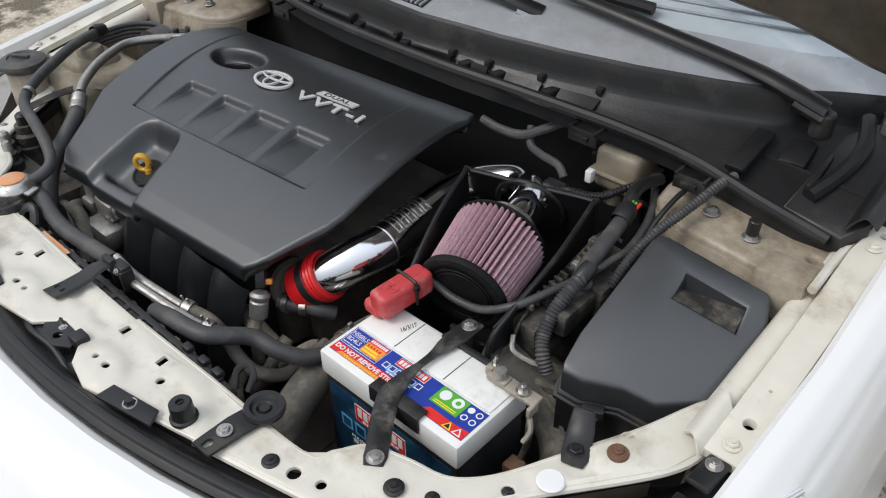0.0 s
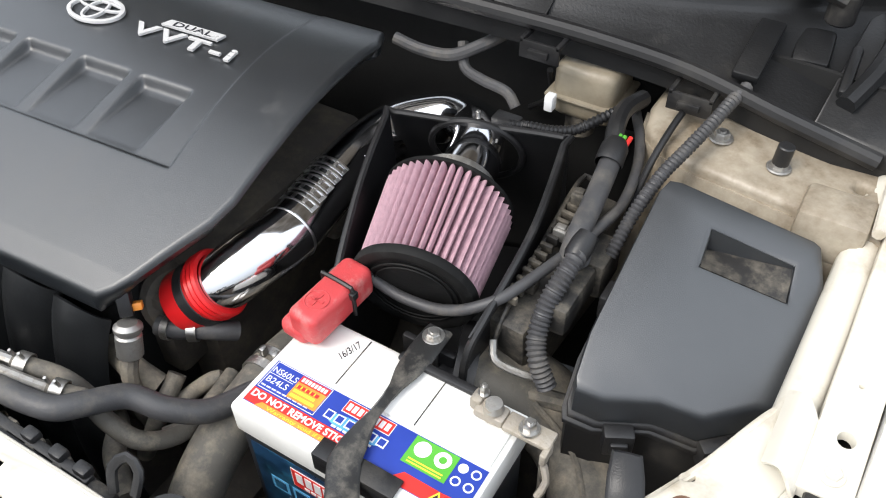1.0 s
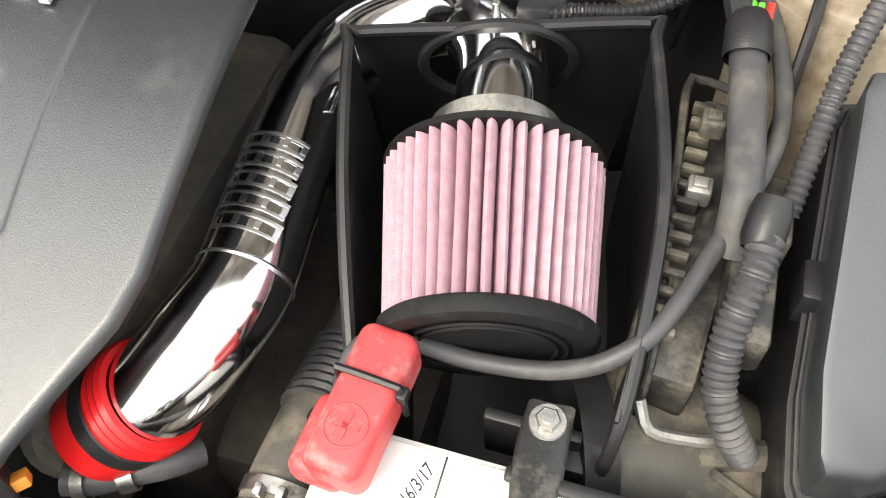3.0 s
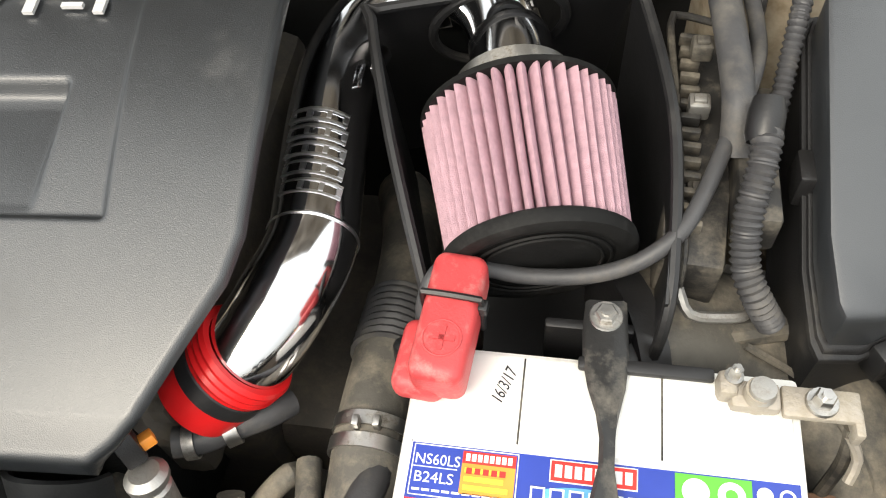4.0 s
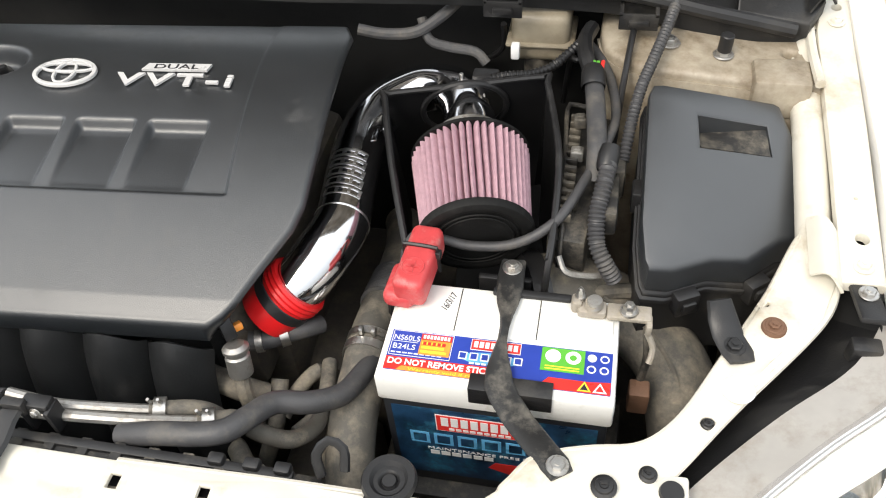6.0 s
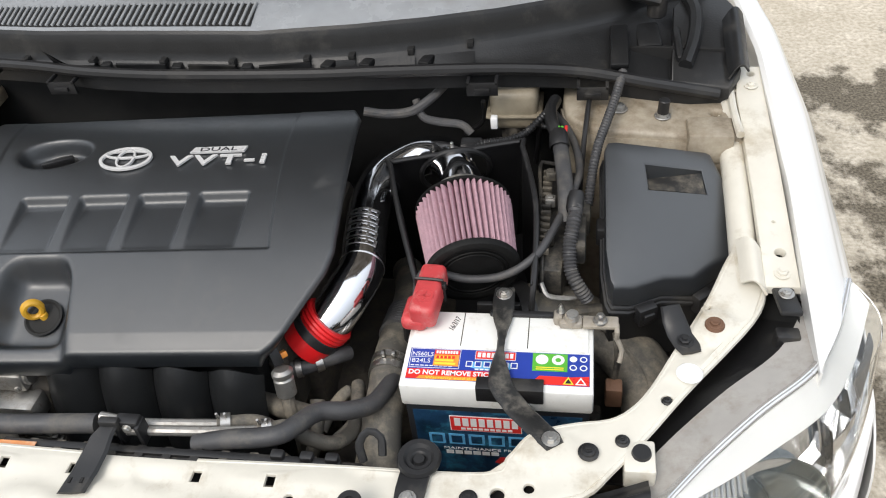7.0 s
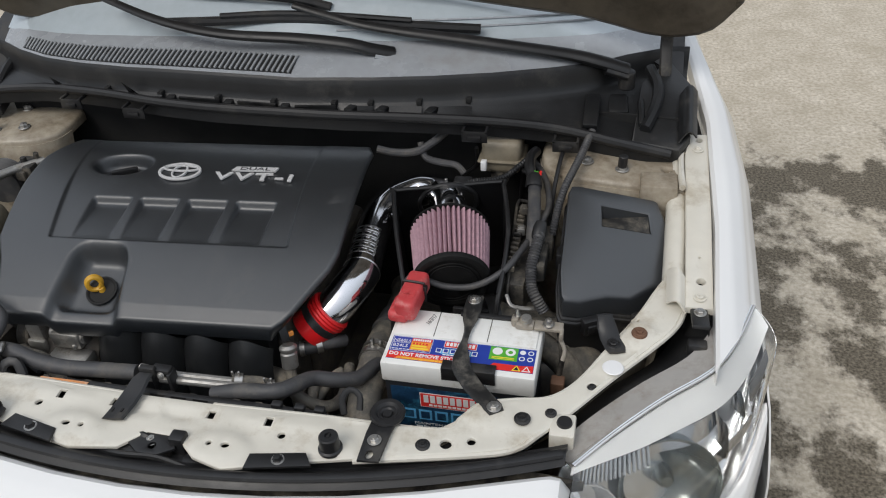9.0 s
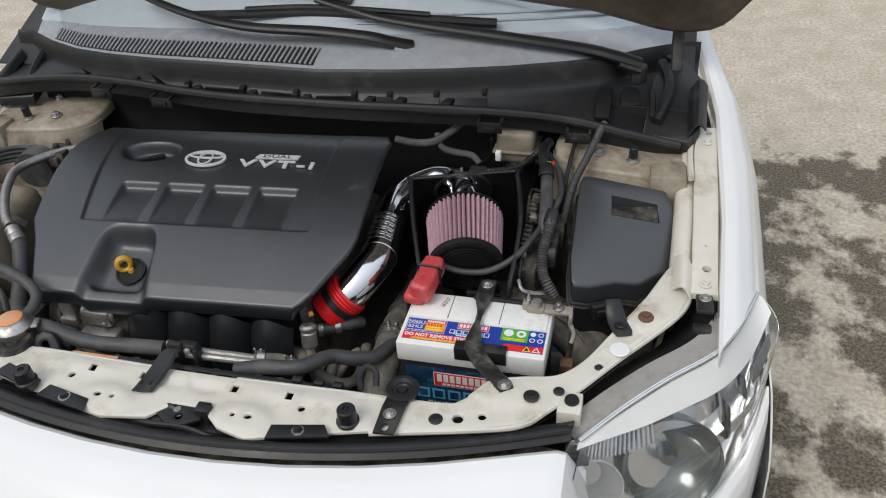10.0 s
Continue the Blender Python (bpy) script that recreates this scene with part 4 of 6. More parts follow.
# ---- battery ----
bat = thing("battery", (0.3985, 0.056, 0.655), "white and black car battery with a printed sticker", "battery")
X0, X1, Y0, Y1, ZT = 0.2795, 0.5175, -0.010, 0.119, 0.861
part("case", box((X0 + 0.004, Y0 + 0.003, 0.655), (X1 - 0.004, Y1 - 0.003, 0.825), 0.003), "batblack", bat)
lid = part("lid", box((X0, Y0, 0.822), (X1, Y1, ZT), 0.004), "batwhite", bat, "white plastic lid", smooth=30)
part("raised_deck", box((X0 + 0.006, 0.054, ZT - 0.002), (X1 - 0.006, Y1 - 0.004, ZT + 0.003), 0.0025), "batwhite", bat)
for x in (0.350, 0.435):
    part("cell_groove", box((x - 0.0006, 0.056, ZT + 0.0025), (x + 0.0006, Y1 - 0.006, ZT + 0.0034)), "dusty", bat, smooth=0)


def pieces(name, bms, material, parent):
    for b in bms:
        part(name, b, material, parent, smooth=0)


def on_lid(x, y, lift=0.0):
    return Matrix.Translation((x, y, ZT + lift))


def flat(x0, y0, x1, y1, lift):
    return box((x0, y0, ZT + lift - 0.0004), (x1, y1, ZT + lift), 0)


st = part("sticker", flat(0.286, 0.0015, 0.5125, 0.0525, 0.0008), "blue", bat, "blue, red and white printed sticker", smooth=0)
part("border", join(flat(0.286, 0.0515, 0.5125, 0.0525, 0.0012), flat(0.286, 0.0015, 0.287, 0.0525, 0.0012)), "white", st, smooth=0)
part("red_band", plate([(0.287, 0.002), (0.405, 0.002), (0.400, 0.0175), (0.287, 0.0175)], z=ZT + 0.0012, thick=0.0003), "redprint", st, smooth=0)
part("orange_band", plate([(0.3, 0.0015), (0.402, 0.0015), (0.401, 0.0070), (0.305, 0.0070)], z=ZT + 0.0015, thick=0.0002), "orange", st, smooth=0)
part("red_band", plate([(0.44, 0.0018), (0.512, 0.0018), (0.512, 0.0165), (0.49, 0.0145), (0.452, 0.015)], z=ZT + 0.0012, thick=0.0003), "redprint", st, smooth=0)
part("lettering", words("DO NOT REMOVE STICKER", 0.0098, on_lid(0.2895, 0.0088, 0.0013), 0.0002, 0, 0.118, 0.0003), "white", st, smooth=0)
part("lettering", words("Warranty void if removed", 0.0052, on_lid(0.312, 0.0024, 0.0016), 0.0001, 0, 0.088), "yellow", st, smooth=0)
part("panel", flat(0.2885, 0.0195, 0.352, 0.0505, 0.0011), "blue", st, smooth=0)
part("panel_border", join(flat(0.2885, 0.0500, 0.352, 0.0506, 0.0014), flat(0.2885, 0.0193, 0.352, 0.0199, 0.0014), flat(0.2885, 0.0193, 0.2891, 0.0506, 0.0014), flat(0.3514, 0.0193, 0.352, 0.0506, 0.0014),
                          flat(0.2895, 0.0365, 0.316, 0.0370, 0.0014)), "white", st, smooth=0)
part("lettering", words("NS60LS", 0.0092, on_lid(0.2898, 0.0385, 0.0013), 0.0002, 0, 0.0275), "white", st, smooth=0)
part("lettering", words("B24LS", 0.0092, on_lid(0.2905, 0.0275, 0.0013), 0.0002, 0, 0.024), "white", st, smooth=0)
pieces("small_print", [flat(0.2905 + 0.006 * i, 0.0222, 0.2952 + 0.006 * i, 0.0236, 0.0014) for i in range(9)], "white", st)
part("brand_patch", flat(0.3185, 0.0415, 0.3505, 0.0490, 0.0015), "redprint", st, smooth=0)
pieces("brand_bar", [flat(0.3205 + 0.0036 * i, 0.0430, 0.3231 + 0.0036 * i, 0.0475, 0.0018) for i in range(8)], "white", st)
part("offer_patch", flat(0.3185, 0.0230, 0.3505, 0.0415, 0.0014), "orange", st, smooth=0)
pieces("offer_bar", [flat(0.3205, 0.0255 + 0.0052 * i, 0.3470 - 0.003 * i, 0.0285 + 0.0052 * i, 0.0017) for i in range(3)], "yellow", st)
pieces("offer_bar", [flat(0.3215 + 0.005 * i, 0.0352, 0.3250 + 0.005 * i, 0.0388, 0.0019) for i in range(5)], "redprint", st)
part("brand_patch", flat(0.3705, 0.0365, 0.4215, 0.0500, 0.0013), "white", st, smooth=0)
part("brand_field", flat(0.3712, 0.0372, 0.4208, 0.0493, 0.0016), "redprint", st, smooth=0)
pieces("brand_bar", [flat(0.3735 + 0.0058 * i, 0.0395, 0.3777 + 0.0058 * i, 0.0470, 0.0019) for i in range(8)], "white", st)
part("glow_band", plate(circle_pts(0.392, 0.027, 0.030, 0.0075, 28), z=ZT + 0.0012, thick=0.0002), "lightblue", st, smooth=0)
pieces("product_bar", [flat(0.3600 + 0.0112 * i, 0.0235, 0.3686 + 0.0112 * i, 0.0325, 0.0017) for i in range(6)], "white", st)
pieces("product_bar", [flat(0.3612 + 0.0112 * i, 0.0248, 0.3674 + 0.0112 * i, 0.0312, 0.0020) for i in range(6)], "blue", st)
pieces("tag_bar", [flat(0.372 + 0.0062 * i, 0.0190, 0.3768 + 0.0062 * i, 0.0210, 0.0016) for i in range(7)], "white", st)
part("green_patch", flat(0.4425, 0.0225, 0.4855, 0.0505, 0.0012), "green", st, smooth=0)
pieces("round_mark", [plate(circle_pts(cx, 0.0405, 0.0078, n=22), [circle_pts(cx, 0.0405, 0.0036, n=12)] if k else [], z=ZT + 0.0016, thick=0.0003) for k, cx in ((0, 0.4540), (1, 0.4740))], "white", st)
pieces("small_print", [flat(0.447, 0.0245 + 0.003 * i, 0.481, 0.0258 + 0.003 * i, 0.0015) for i in range(2)], "yellow", st)
pieces("symbol", [plate(circle_pts(0.4925 + 0.0125 * (i % 2), 0.0430 - 0.0135 * (i // 2), 0.0046, n=16), [circle_pts(0.4925 + 0.0125 * (i % 2), 0.0430 - 0.0135 * (i // 2), 0.0032, n=10)] if i else [], z=ZT + 0.0013, thick=0.0003) for i in range(4)], "white", st)
for tx, tm in ((0.487, "yellow"), (0.502, "white")):
    part("warning_triangle", plate([(tx - 0.0068, 0.0030), (tx + 0.0068, 0.0030), (tx, 0.0145)], z=ZT + 0.0015, thick=0.0002), tm, st, smooth=0)
    part("triangle_field", plate([(tx - 0.0040, 0.0044), (tx + 0.0040, 0.0044), (tx, 0.0114)], z=ZT + 0.0018, thick=0.0002), "ink" if tm == "yellow" else "redprint", st, smooth=0)
part("lettering", words("16/3/17", 0.0115, on_lid(0.3375, 0.0800, 0.0034) @ pose(0, 0, 0, 0, 0, 70), 0.0002, 0.25, 0.026), "ink", bat, "handwritten ink date", smooth=0)
# front label
YF = Y0 + 0.003


def front(x0, z0, x1, z1, lift):
    return box((x0, YF - lift, z0), (x1, YF - lift + 0.0004, z1))


fl = part("front_label", front(0.292, 0.675, 0.505, 0.812, 0.0008), "tealart", bat, "dark blue printed front label", smooth=0)
part("brand_patch", front(0.338, 0.772, 0.43, 0.803, 0.0012), "white", fl, smooth=0)
part("brand_field", front(0.3392, 0.7732, 0.4288, 0.8018, 0.0016), "redprint", fl, smooth=0)
pieces("brand_bar", [front(0.344 + 0.0105 * i, 0.783, 0.3518 + 0.0105 * i, 0.799, 0.0020) for i in range(8)], "white", fl)
pieces("tag_bar", [front(0.352 + 0.0075 * i, 0.7755, 0.3578 + 0.0075 * i, 0.7795, 0.0020) for i in range(9)], "white", fl)
pieces("product_bar", [front(0.308 + 0.026 * i, 0.742, 0.329 + 0.026 * i, 0.764, 0.0012) for i in range(7)], "lightblue", fl)
pieces("product_bar", [front(0.3115 + 0.026 * i, 0.7455, 0.3255 + 0.026 * i, 0.7605, 0.0016) for i in range(7)], "tealart", fl)
part("lettering", words("MAINTENANCE FREE BATTERY", 0.0072, Matrix.Translation((0.325, YF - 0.0012, 0.7300)) @ pose(0, 0, 0, 90, 0, 0), 0.0002, 0, 0.150), "white", fl, smooth=0)
pieces("tag_bar", [front(0.328 + 0.012 * i, 0.7195, 0.338 + 0.012 * i, 0.7270, 0.0012) for i in range(6)], "white", fl)
part("badge_patch", plate([(-0.028, 0.0), (0.0, -0.012), (0.028, 0.0), (0.02, 0.012), (-0.02, 0.012)], thick=0.0003, m=Matrix.Translation((0.42, YF - 0.0014, 0.705)) @ pose(0, 0, 0, 90, 0, 0)), "redprint", fl, smooth=0)

# ---- hold-down strap over the battery ----
hold = thing("battery_hold_down", (0.40, 0.06, 0.862), "black steel battery hold-down strap, scuffed and twisted narrow", "battery clamp")


def strap(rows, thick=0.003):
    """A flat bar through rows of centre, half width and sideways direction."""
    bm = bmesh.new()
    L = []
    for c, w, side, up in rows:
        c, side, up = Vector(c), Vector(side).normalized(), Vector(up).normalized()
        L.append([bm.verts.new(c + side * w * k + up * thick * h) for k, h in ((-1, 0), (-0.8, 1.1), (0, 0.7), (0.8, 1.1), (1, 0), (0, -0.6))])
    for a, b in zip(L, L[1:]):
        for i in range(6):
            bm.faces.new((a[i], a[(i + 1) % 6], b[(i + 1) % 6], b[i]))
    bm.faces.new(L[0])
    bm.faces.new(L[-1][::-1])
    return bm


S = (1, 0.05, 0)
rows = [((0.399, 0.158, 0.8665), 0.0135, S, (0, 0, 1)), ((0.399, 0.135, 0.867), 0.0145, S, (0, 0, 1)), ((0.400, 0.115, 0.868), 0.0145, S, (0, 0, 1)), ((0.401, 0.095, 0.870), 0.0115, S, (0, 0, 1)),
        ((0.402, 0.078, 0.871), 0.007, S, (0, 0, 1)), ((0.402, 0.062, 0.8715), 0.005, (1, 0, -0.5), (0.5, 0, 1)), ((0.402, 0.045, 0.8715), 0.005, (1, 0, -0.5), (0.5, 0, 1)), ((0.402, 0.030, 0.871), 0.008, (1, 0.1, -0.2), (0.2, 0, 1)),
        ((0.403, 0.012, 0.8695), 0.0125, (1, 0.2, 0), (0, 0, 1)), ((0.406, -0.006, 0.869), 0.0145, (1, 0.35, 0), (0, -0.1, 1)), ((0.413, -0.018, 0.867), 0.0145, (1, 0.5, 0), (0, -0.2, 1)), ((0.43, -0.042, 0.868), 0.0145, (1, 0.6, 0), (0, 0, 1)),
        ((0.455, -0.072, 0.874), 0.014, (1, 0.7, 0), (0, 0, 1)), ((0.468, -0.087, 0.8785), 0.0135, (1, 0.7, 0), (0, 0, 1)), ((0.475, -0.097, 0.8785), 0.011, (1, 0.7, 0), (0, 0, 1))]
part("strap", strap(rows), "strap", hold, "scuffed black-painted strap", smooth=60)
hex_bolt("bolt", (0.399, 0.146, 0.869), 0.0075, hold)
hex_bolt("bolt", (0.470, -0.089, 0.881), 0.007, hold)
part("rubber_pad", box((0.383, 0.108, 0.8635), (0.466, 0.117, 0.8695), 0.002), "rubber", hold)
part("edge_clip", join(box((0.376, -0.0135, 0.842), (0.458, -0.0095, 0.866), 0.0012), box((0.376, -0.0135, 0.8635), (0.458, 0.006, 0.867), 0.0012)), "plastic", hold)
part("rod", rod((0.399, 0.146, 0.62), (0.399, 0.146, 0.868), 0.004), "steel", hold)

# ---- heat shield, filter and pipe ----
shield = thing("heat_shield_box", (0.33, 0.28, 0.62), "black sheet-metal heat shield with rubber edge trim", "heat shield")
TL, TR = Vector((0.211, 0.354, 0.935)), Vector((0.409, 0.408, 0.935))
FL, FR = Vector((0.286, 0.135, 0.865)), Vector((0.436, 0.150, 0.885))
FC = Vector((0.318, 0.36, 0.878))


def back_panel():
    wx, hz = (TR - TL).length, 0.28
    hole = circle_pts(0.100, -0.047, 0.054, 0.054, 30)
    bm = plate([(0, -hz), (wx, -hz), (wx, 0), (0, 0)], [hole], thick=0.002)
    d = (TR - TL).normalized()
    n = Vector((0.0, -0.35, 1.0))
    up = (n - d * n.dot(d)).normalized()
    m = Matrix((( d.x, up.x, d.cross(up).x, TL.x), (d.y, up.y, d.cross(up).y, TL.y), (d.z, up.z, d.cross(up).z, TL.z), (0, 0, 0, 1)))
    BACK.append(m)
    bm.transform(m)
    return bm


BACK = []
part("back_panel", back_panel(), "box", shield)
bk = BACK[0]
part("hole_trim", tube([bk @ Vector((0.100 + 0.054 * math.cos(a), -0.047 + 0.054 * math.sin(a), 0.002)) for a in [2 * math.pi * i / 24 for i in range(25)]], 0.0042, 8, 0.01), "rubber", shield)
part("side_panel", sheet(lambda u, v: TL.lerp(FL, u) + Vector((0, 0, 0.012 * math.sin(math.pi * u))) + Vector((0.02, 0, -0.26)) * v, 16, 6, 0.002), "box", shield)
part("side_panel", sheet(lambda u, v: TR.lerp(FR, u) + Vector((0.012 * math.sin(math.pi * u), 0, 0.012 * math.sin(math.pi * u))) + Vector((-0.005, 0, -0.26)) * v, 16, 6, 0.002), "box", shield)
part("floor_panel", sheet(lambda u, v: (TL + Vector((0.02, 0.09, -0.26))).lerp(TR + Vector((0, 0.09, -0.26)), u).lerp((FL + Vector((0.02, 0, -0.26))).lerp(FR + Vector((0, 0, -0.26)), u), v), 6, 6, 0.002), "box", shield)
trim = [FL + Vector((0.004, -0.004, -0.05)), FL, TL.lerp(FL, 0.5) + Vector((-0.004, 0, 0.012)), TL + Vector((0.004, -0.012, 0.001)), TL + Vector((0.006, 0.0, 0.0)), TL.lerp(TR, 0.5), TR + Vector((-0.006, 0, 0)),
        TR + Vector((0, -0.012, 0)), TR.lerp(FR, 0.5) + Vector((0.012, 0, 0.012)), FR.lerp(TR, 0.12) + Vector((0.006, 0, 0.003)), FR + Vector((0, -0.006, -0.02)), FR + Vector((-0.004, -0.008, -0.10))]
part("edge_trim", tube(trim, 0.0042, 8, 0.008), "rubber", shield, "dark grey rubber edge trim")
part("screw", join(rod((0.300, 0.402, 0.915), (0.300, 0.402, 0.937), 0.0028), rod((0.300, 0.402, 0.92), (0.300, 0.402, 0.926), 0.005)), "steel", shield)

flt = thing("air_filter", (0.345, 0.24, 0.80), "pink pleated cone air filter with black rubber ends", "air filter")
A, B = Vector((0.329, 0.289, 0.895)), Vector((0.3525, 0.187, 0.876))
ax = (B - A).normalized()
fm = frame_along(A, B - A)
LEN = (B - A).length
RA, RB = 0.0705, 0.0625


def pleats():
    """Deep folds with rounded tips; each tip wanders a little."""
    n, fold = 46, (-0.019, -0.0065, -0.0018, 0.0004, -0.0018, -0.0065)
    at = (0.0, 0.13, 0.29, 0.5, 0.71, 0.87)
    bm = bmesh.new()
    rings = []
    for j in range(7):
        f = j / 6
        row = []
        for i in range(n):
            for k in range(6):
                wob = 0.07 * math.sin(i * 2.4) + 0.04 * math.sin(i * 5.1 + 4 * f)
                r = RA + (RB - RA) * f + fold[k]
                a = 2 * math.pi * (i + at[k] + wob * (1 if 1 < k < 5 else 0.5)) / n
                row.append(bm.verts.new((r * math.cos(a), r * math.sin(a), LEN * f)))
        rings.append(row)
    N = n * 6
    for a, b in zip(rings, rings[1:]):
        for i in range(N):
            bm.faces.new((a[i], a[(i + 1) % N], b[(i + 1) % N], b[i]))
    bm.transform(fm)
    return bm


part("pleated_element", pleats(), "pleat", flt, "dusty pink pleated gauze", smooth=50)
part("end_cap", lathe([(0.050, -0.003), (RB + 0.001, -0.003), (RB + 0.0035, -0.001), (RB + 0.004, 0.003), (RB + 0.002, 0.008), (RB - 0.004, 0.0105), (RB - 0.009, 0.0095), (RB - 0.012, 0.0075), (0.03, 0.0085), (0.0, 0.009)], frame_along(B, ax), 56), "frubber", flt, "black moulded rubber end cap")
part("end_ridge", join(*[lathe([(r, 0.009), (r + 0.0005, 0.0103), (r + 0.0018, 0.0103), (r + 0.0024, 0.009)], frame_along(B, ax), 48) for r in (0.040, 0.046)]), "frubber", flt)
part("base_cap", lathe([(0.038, -0.036), (0.041, -0.034), (0.043, -0.018), (0.056, -0.012), (RA - 0.004, -0.006), (RA + 0.001, -0.003), (RA + 0.001, 0.0015), (0.05, 0.0015)], fm, 56), "frubber", flt)
part("hose_clamp", lathe([(0.042, -0.033), (0.0435, -0.033), (0.0435, -0.021), (0.042, -0.021)], fm, 40), "steel", flt, "bright steel worm-drive clamp")
part("clamp_screw", join(box((-0.014, 0.040, -0.034), (0.014, 0.052, -0.020), 0.002, fm @ pose(0, 0, 0, 0, 0, 185)), rod(fm @ Matrix.Rotation(radians(185), 4, "Z") @ Vector((-0.022, 0.047, -0.027)), fm @ Matrix.Rotation(radians(185), 4, "Z") @ Vector((0.02, 0.047, -0.027)), 0.004)), "chrome", flt)

pipe = thing("intake_pipe", (0.2, 0.25, 0.80), "polished chrome intake pipe with embossed ribbed lettering", "intake pipe")
PL = [(0.143, 0.0930, 0.8355), (0.166, 0.1085, 0.8535), (0.184, 0.138, 0.869), (0.194, 0.180, 0.8735), (0.188, 0.235, 0.8735), (0.180, 0.30, 0.8725), (0.178, 0.355, 0.872), (0.192, 0.405, 0.874), (0.235, 0.440, 0.880), (0.277, 0.432, 0.888), (0.302, 0.40, 0.894), (0.316, 0.36, 0.897), (0.324, 0.325, 0.897)]
part("pipe", tube(PL, 0.0325, 40, 0.004), "chrome", pipe)
part("weld_bead", lathe([(0.0325, -0.002), (0.0333, 0.0), (0.0325, 0.002)], frame_along((0.1942, 0.185, 0.8735), (-0.05, 1, 0)), 40), "emboss", pipe)
for k in range(5):
    y = 0.208 + 0.0165 * k
    c = Vector((0.1925 - 0.0090 * (y - 0.208) / 0.066, y, 0.8735))
    fr = frame_along(c, (-0.11, 1, 0))

    def arc(a0, a1, y0, y1, n=8):
        bm = bmesh.new()
        rows_ = []
        for i in range(n + 1):
            a = radians(a0 + (a1 - a0) * i / n)
            rows_.append([bm.verts.new(c + Vector((0.0327 * math.sin(a) * s, yy, 0.0327 * math.cos(a) * s))) for yy, s in ((y0, 0.985), (y0 + 0.0006, 1.03), (y1 - 0.0006, 1.03), (y1, 0.985))])
        for p, q in zip(rows_, rows_[1:]):
            for i in range(3):
                bm.faces.new((p[i], p[i + 1], q[i + 1], q[i]))
        return bm
    part("embossed_bar", join(arc(-42, 42, -0.007, -0.004), arc(-42, 42, 0.003, 0.006), arc(-42, -34, -0.004, 0.003, 2), arc(-14, -7, -0.004, 0.003, 2), arc(13, 19, -0.004, 0.003, 2), arc(35, 42, -0.004, 0.003, 2)), "emboss", pipe)
part("bracket_tab", box((0.212, 0.325, 0.890), (0.215, 0.350, 0.903), 0.001), "chrome", pipe)
coup = thing("silicone_coupler", (0.14, 0.06, 0.80), "red silicone hose coupler with a dark clamp band", "hose coupler")
CU = Vector((0.70, 0.38, 0.60)).normalized()
c0 = Vector((0.1495, 0.0975, 0.8410))
part("sleeve", lathe([(0.0350, -0.036), (0.0358, -0.033), (0.0358, 0.002), (0.0372, 0.003), (0.0385, 0.006), (0.0372, 0.009), (0.0385, 0.012), (0.0372, 0.015), (0.0385, 0.018), (0.0365, 0.021), (0.032, 0.021)], frame_along(c0, CU), 48), "silicone", coup)
part("clamp_band", lathe([(0.0361, -0.014), (0.0370, -0.013), (0.0370, -0.001), (0.0361, 0.0)], frame_along(c0, CU), 48), "rubber", coup, "black clamp band")

# ---- fuse box ----
fuse = thing("fuse_box", (0.61, 0.26, 0.78), "black plastic fuse box with a recessed lid pocket", "fuse box")
def fuse_z(x, y):
    return 0.887 + 0.36 * (y - 0.157) - 0.30 * (x - 0.539)


FO = [(0.537, 0.160), (0.542, 0.151), (0.567, 0.156), (0.609, 0.181), (0.648, 0.190), (0.684, 0.224), (0.704, 0.232), (0.704, 0.30), (0.699, 0.354), (0.683, 0.389), (0.675, 0.391), (0.545, 0.371), (0.533, 0.366), (0.529, 0.352), (0.531, 0.20)]
POCKET = [(0.592, 0.308), (0.672, 0.323), (0.666, 0.357), (0.588, 0.345)]
lid_ = part("lid", plate(FO, [POCKET], thick=0.034, bevel=0.006, zf=lambda x, y: fuse_z(x, y)), "fuse", fuse, smooth=40)


def in_pocket(u, v):
    x, y = 0.592 + 0.080 * u - 0.005 * v, 0.308 + 0.014 * u + 0.036 * v
    return Vector((x, y, fuse_z(x, y) - 0.002 - 0.024 * v * (1 - 0.85 * u)))


part("pocket", sheet(in_pocket, 10, 10, 0.001), "dusty", lid_, "dust-filled recessed pocket")
part("pocket_wall", join(sheet(lambda u, v: in_pocket(u, 1.0) * v + Vector((0.588 + 0.078 * u, 0.3452 + 0.012 * u, fuse_z(0.588 + 0.078 * u, 0.345 + 0.012 * u) - 0.001)) * (1 - v), 6, 2, 0.001),
                         sheet(lambda u, v: in_pocket(0.0, u) - Vector((0.001, 0, 0)) + Vector((0, 0, 0.024 * u * (1 - v))), 6, 2, 0.001)), "fuse", lid_)


def grown(k):
    return [(0.615 + (x - 0.615) * k, 0.27 + (y - 0.27) * k) for x, y in FO]


part("body", plate(grown(1.03), thick=0.11, bevel=0.003, zf=lambda x, y: fuse_z(x, y) - 0.037), "plastic", fuse)
part("rim", plate(grown(1.065), thick=0.005, bevel=0.001, zf=lambda x, y: fuse_z(x, y) - 0.041), "plastic", fuse)
for lx, ly, ang in ((0.585, 0.160, 28), (0.662, 0.197, 40), (0.524, 0.26, 90)):
    at = Matrix.Translation((lx, ly, fuse_z(lx, ly))) @ pose(0, 0, 0, 0, 0, ang)
    part("latch", join(box((-0.014, -0.012, -0.060), (0.014, 0.004, -0.030), 0.003, at), box((-0.008, -0.016, -0.052), (0.008, -0.010, -0.038), 0.002, at)), "plastic", fuse)

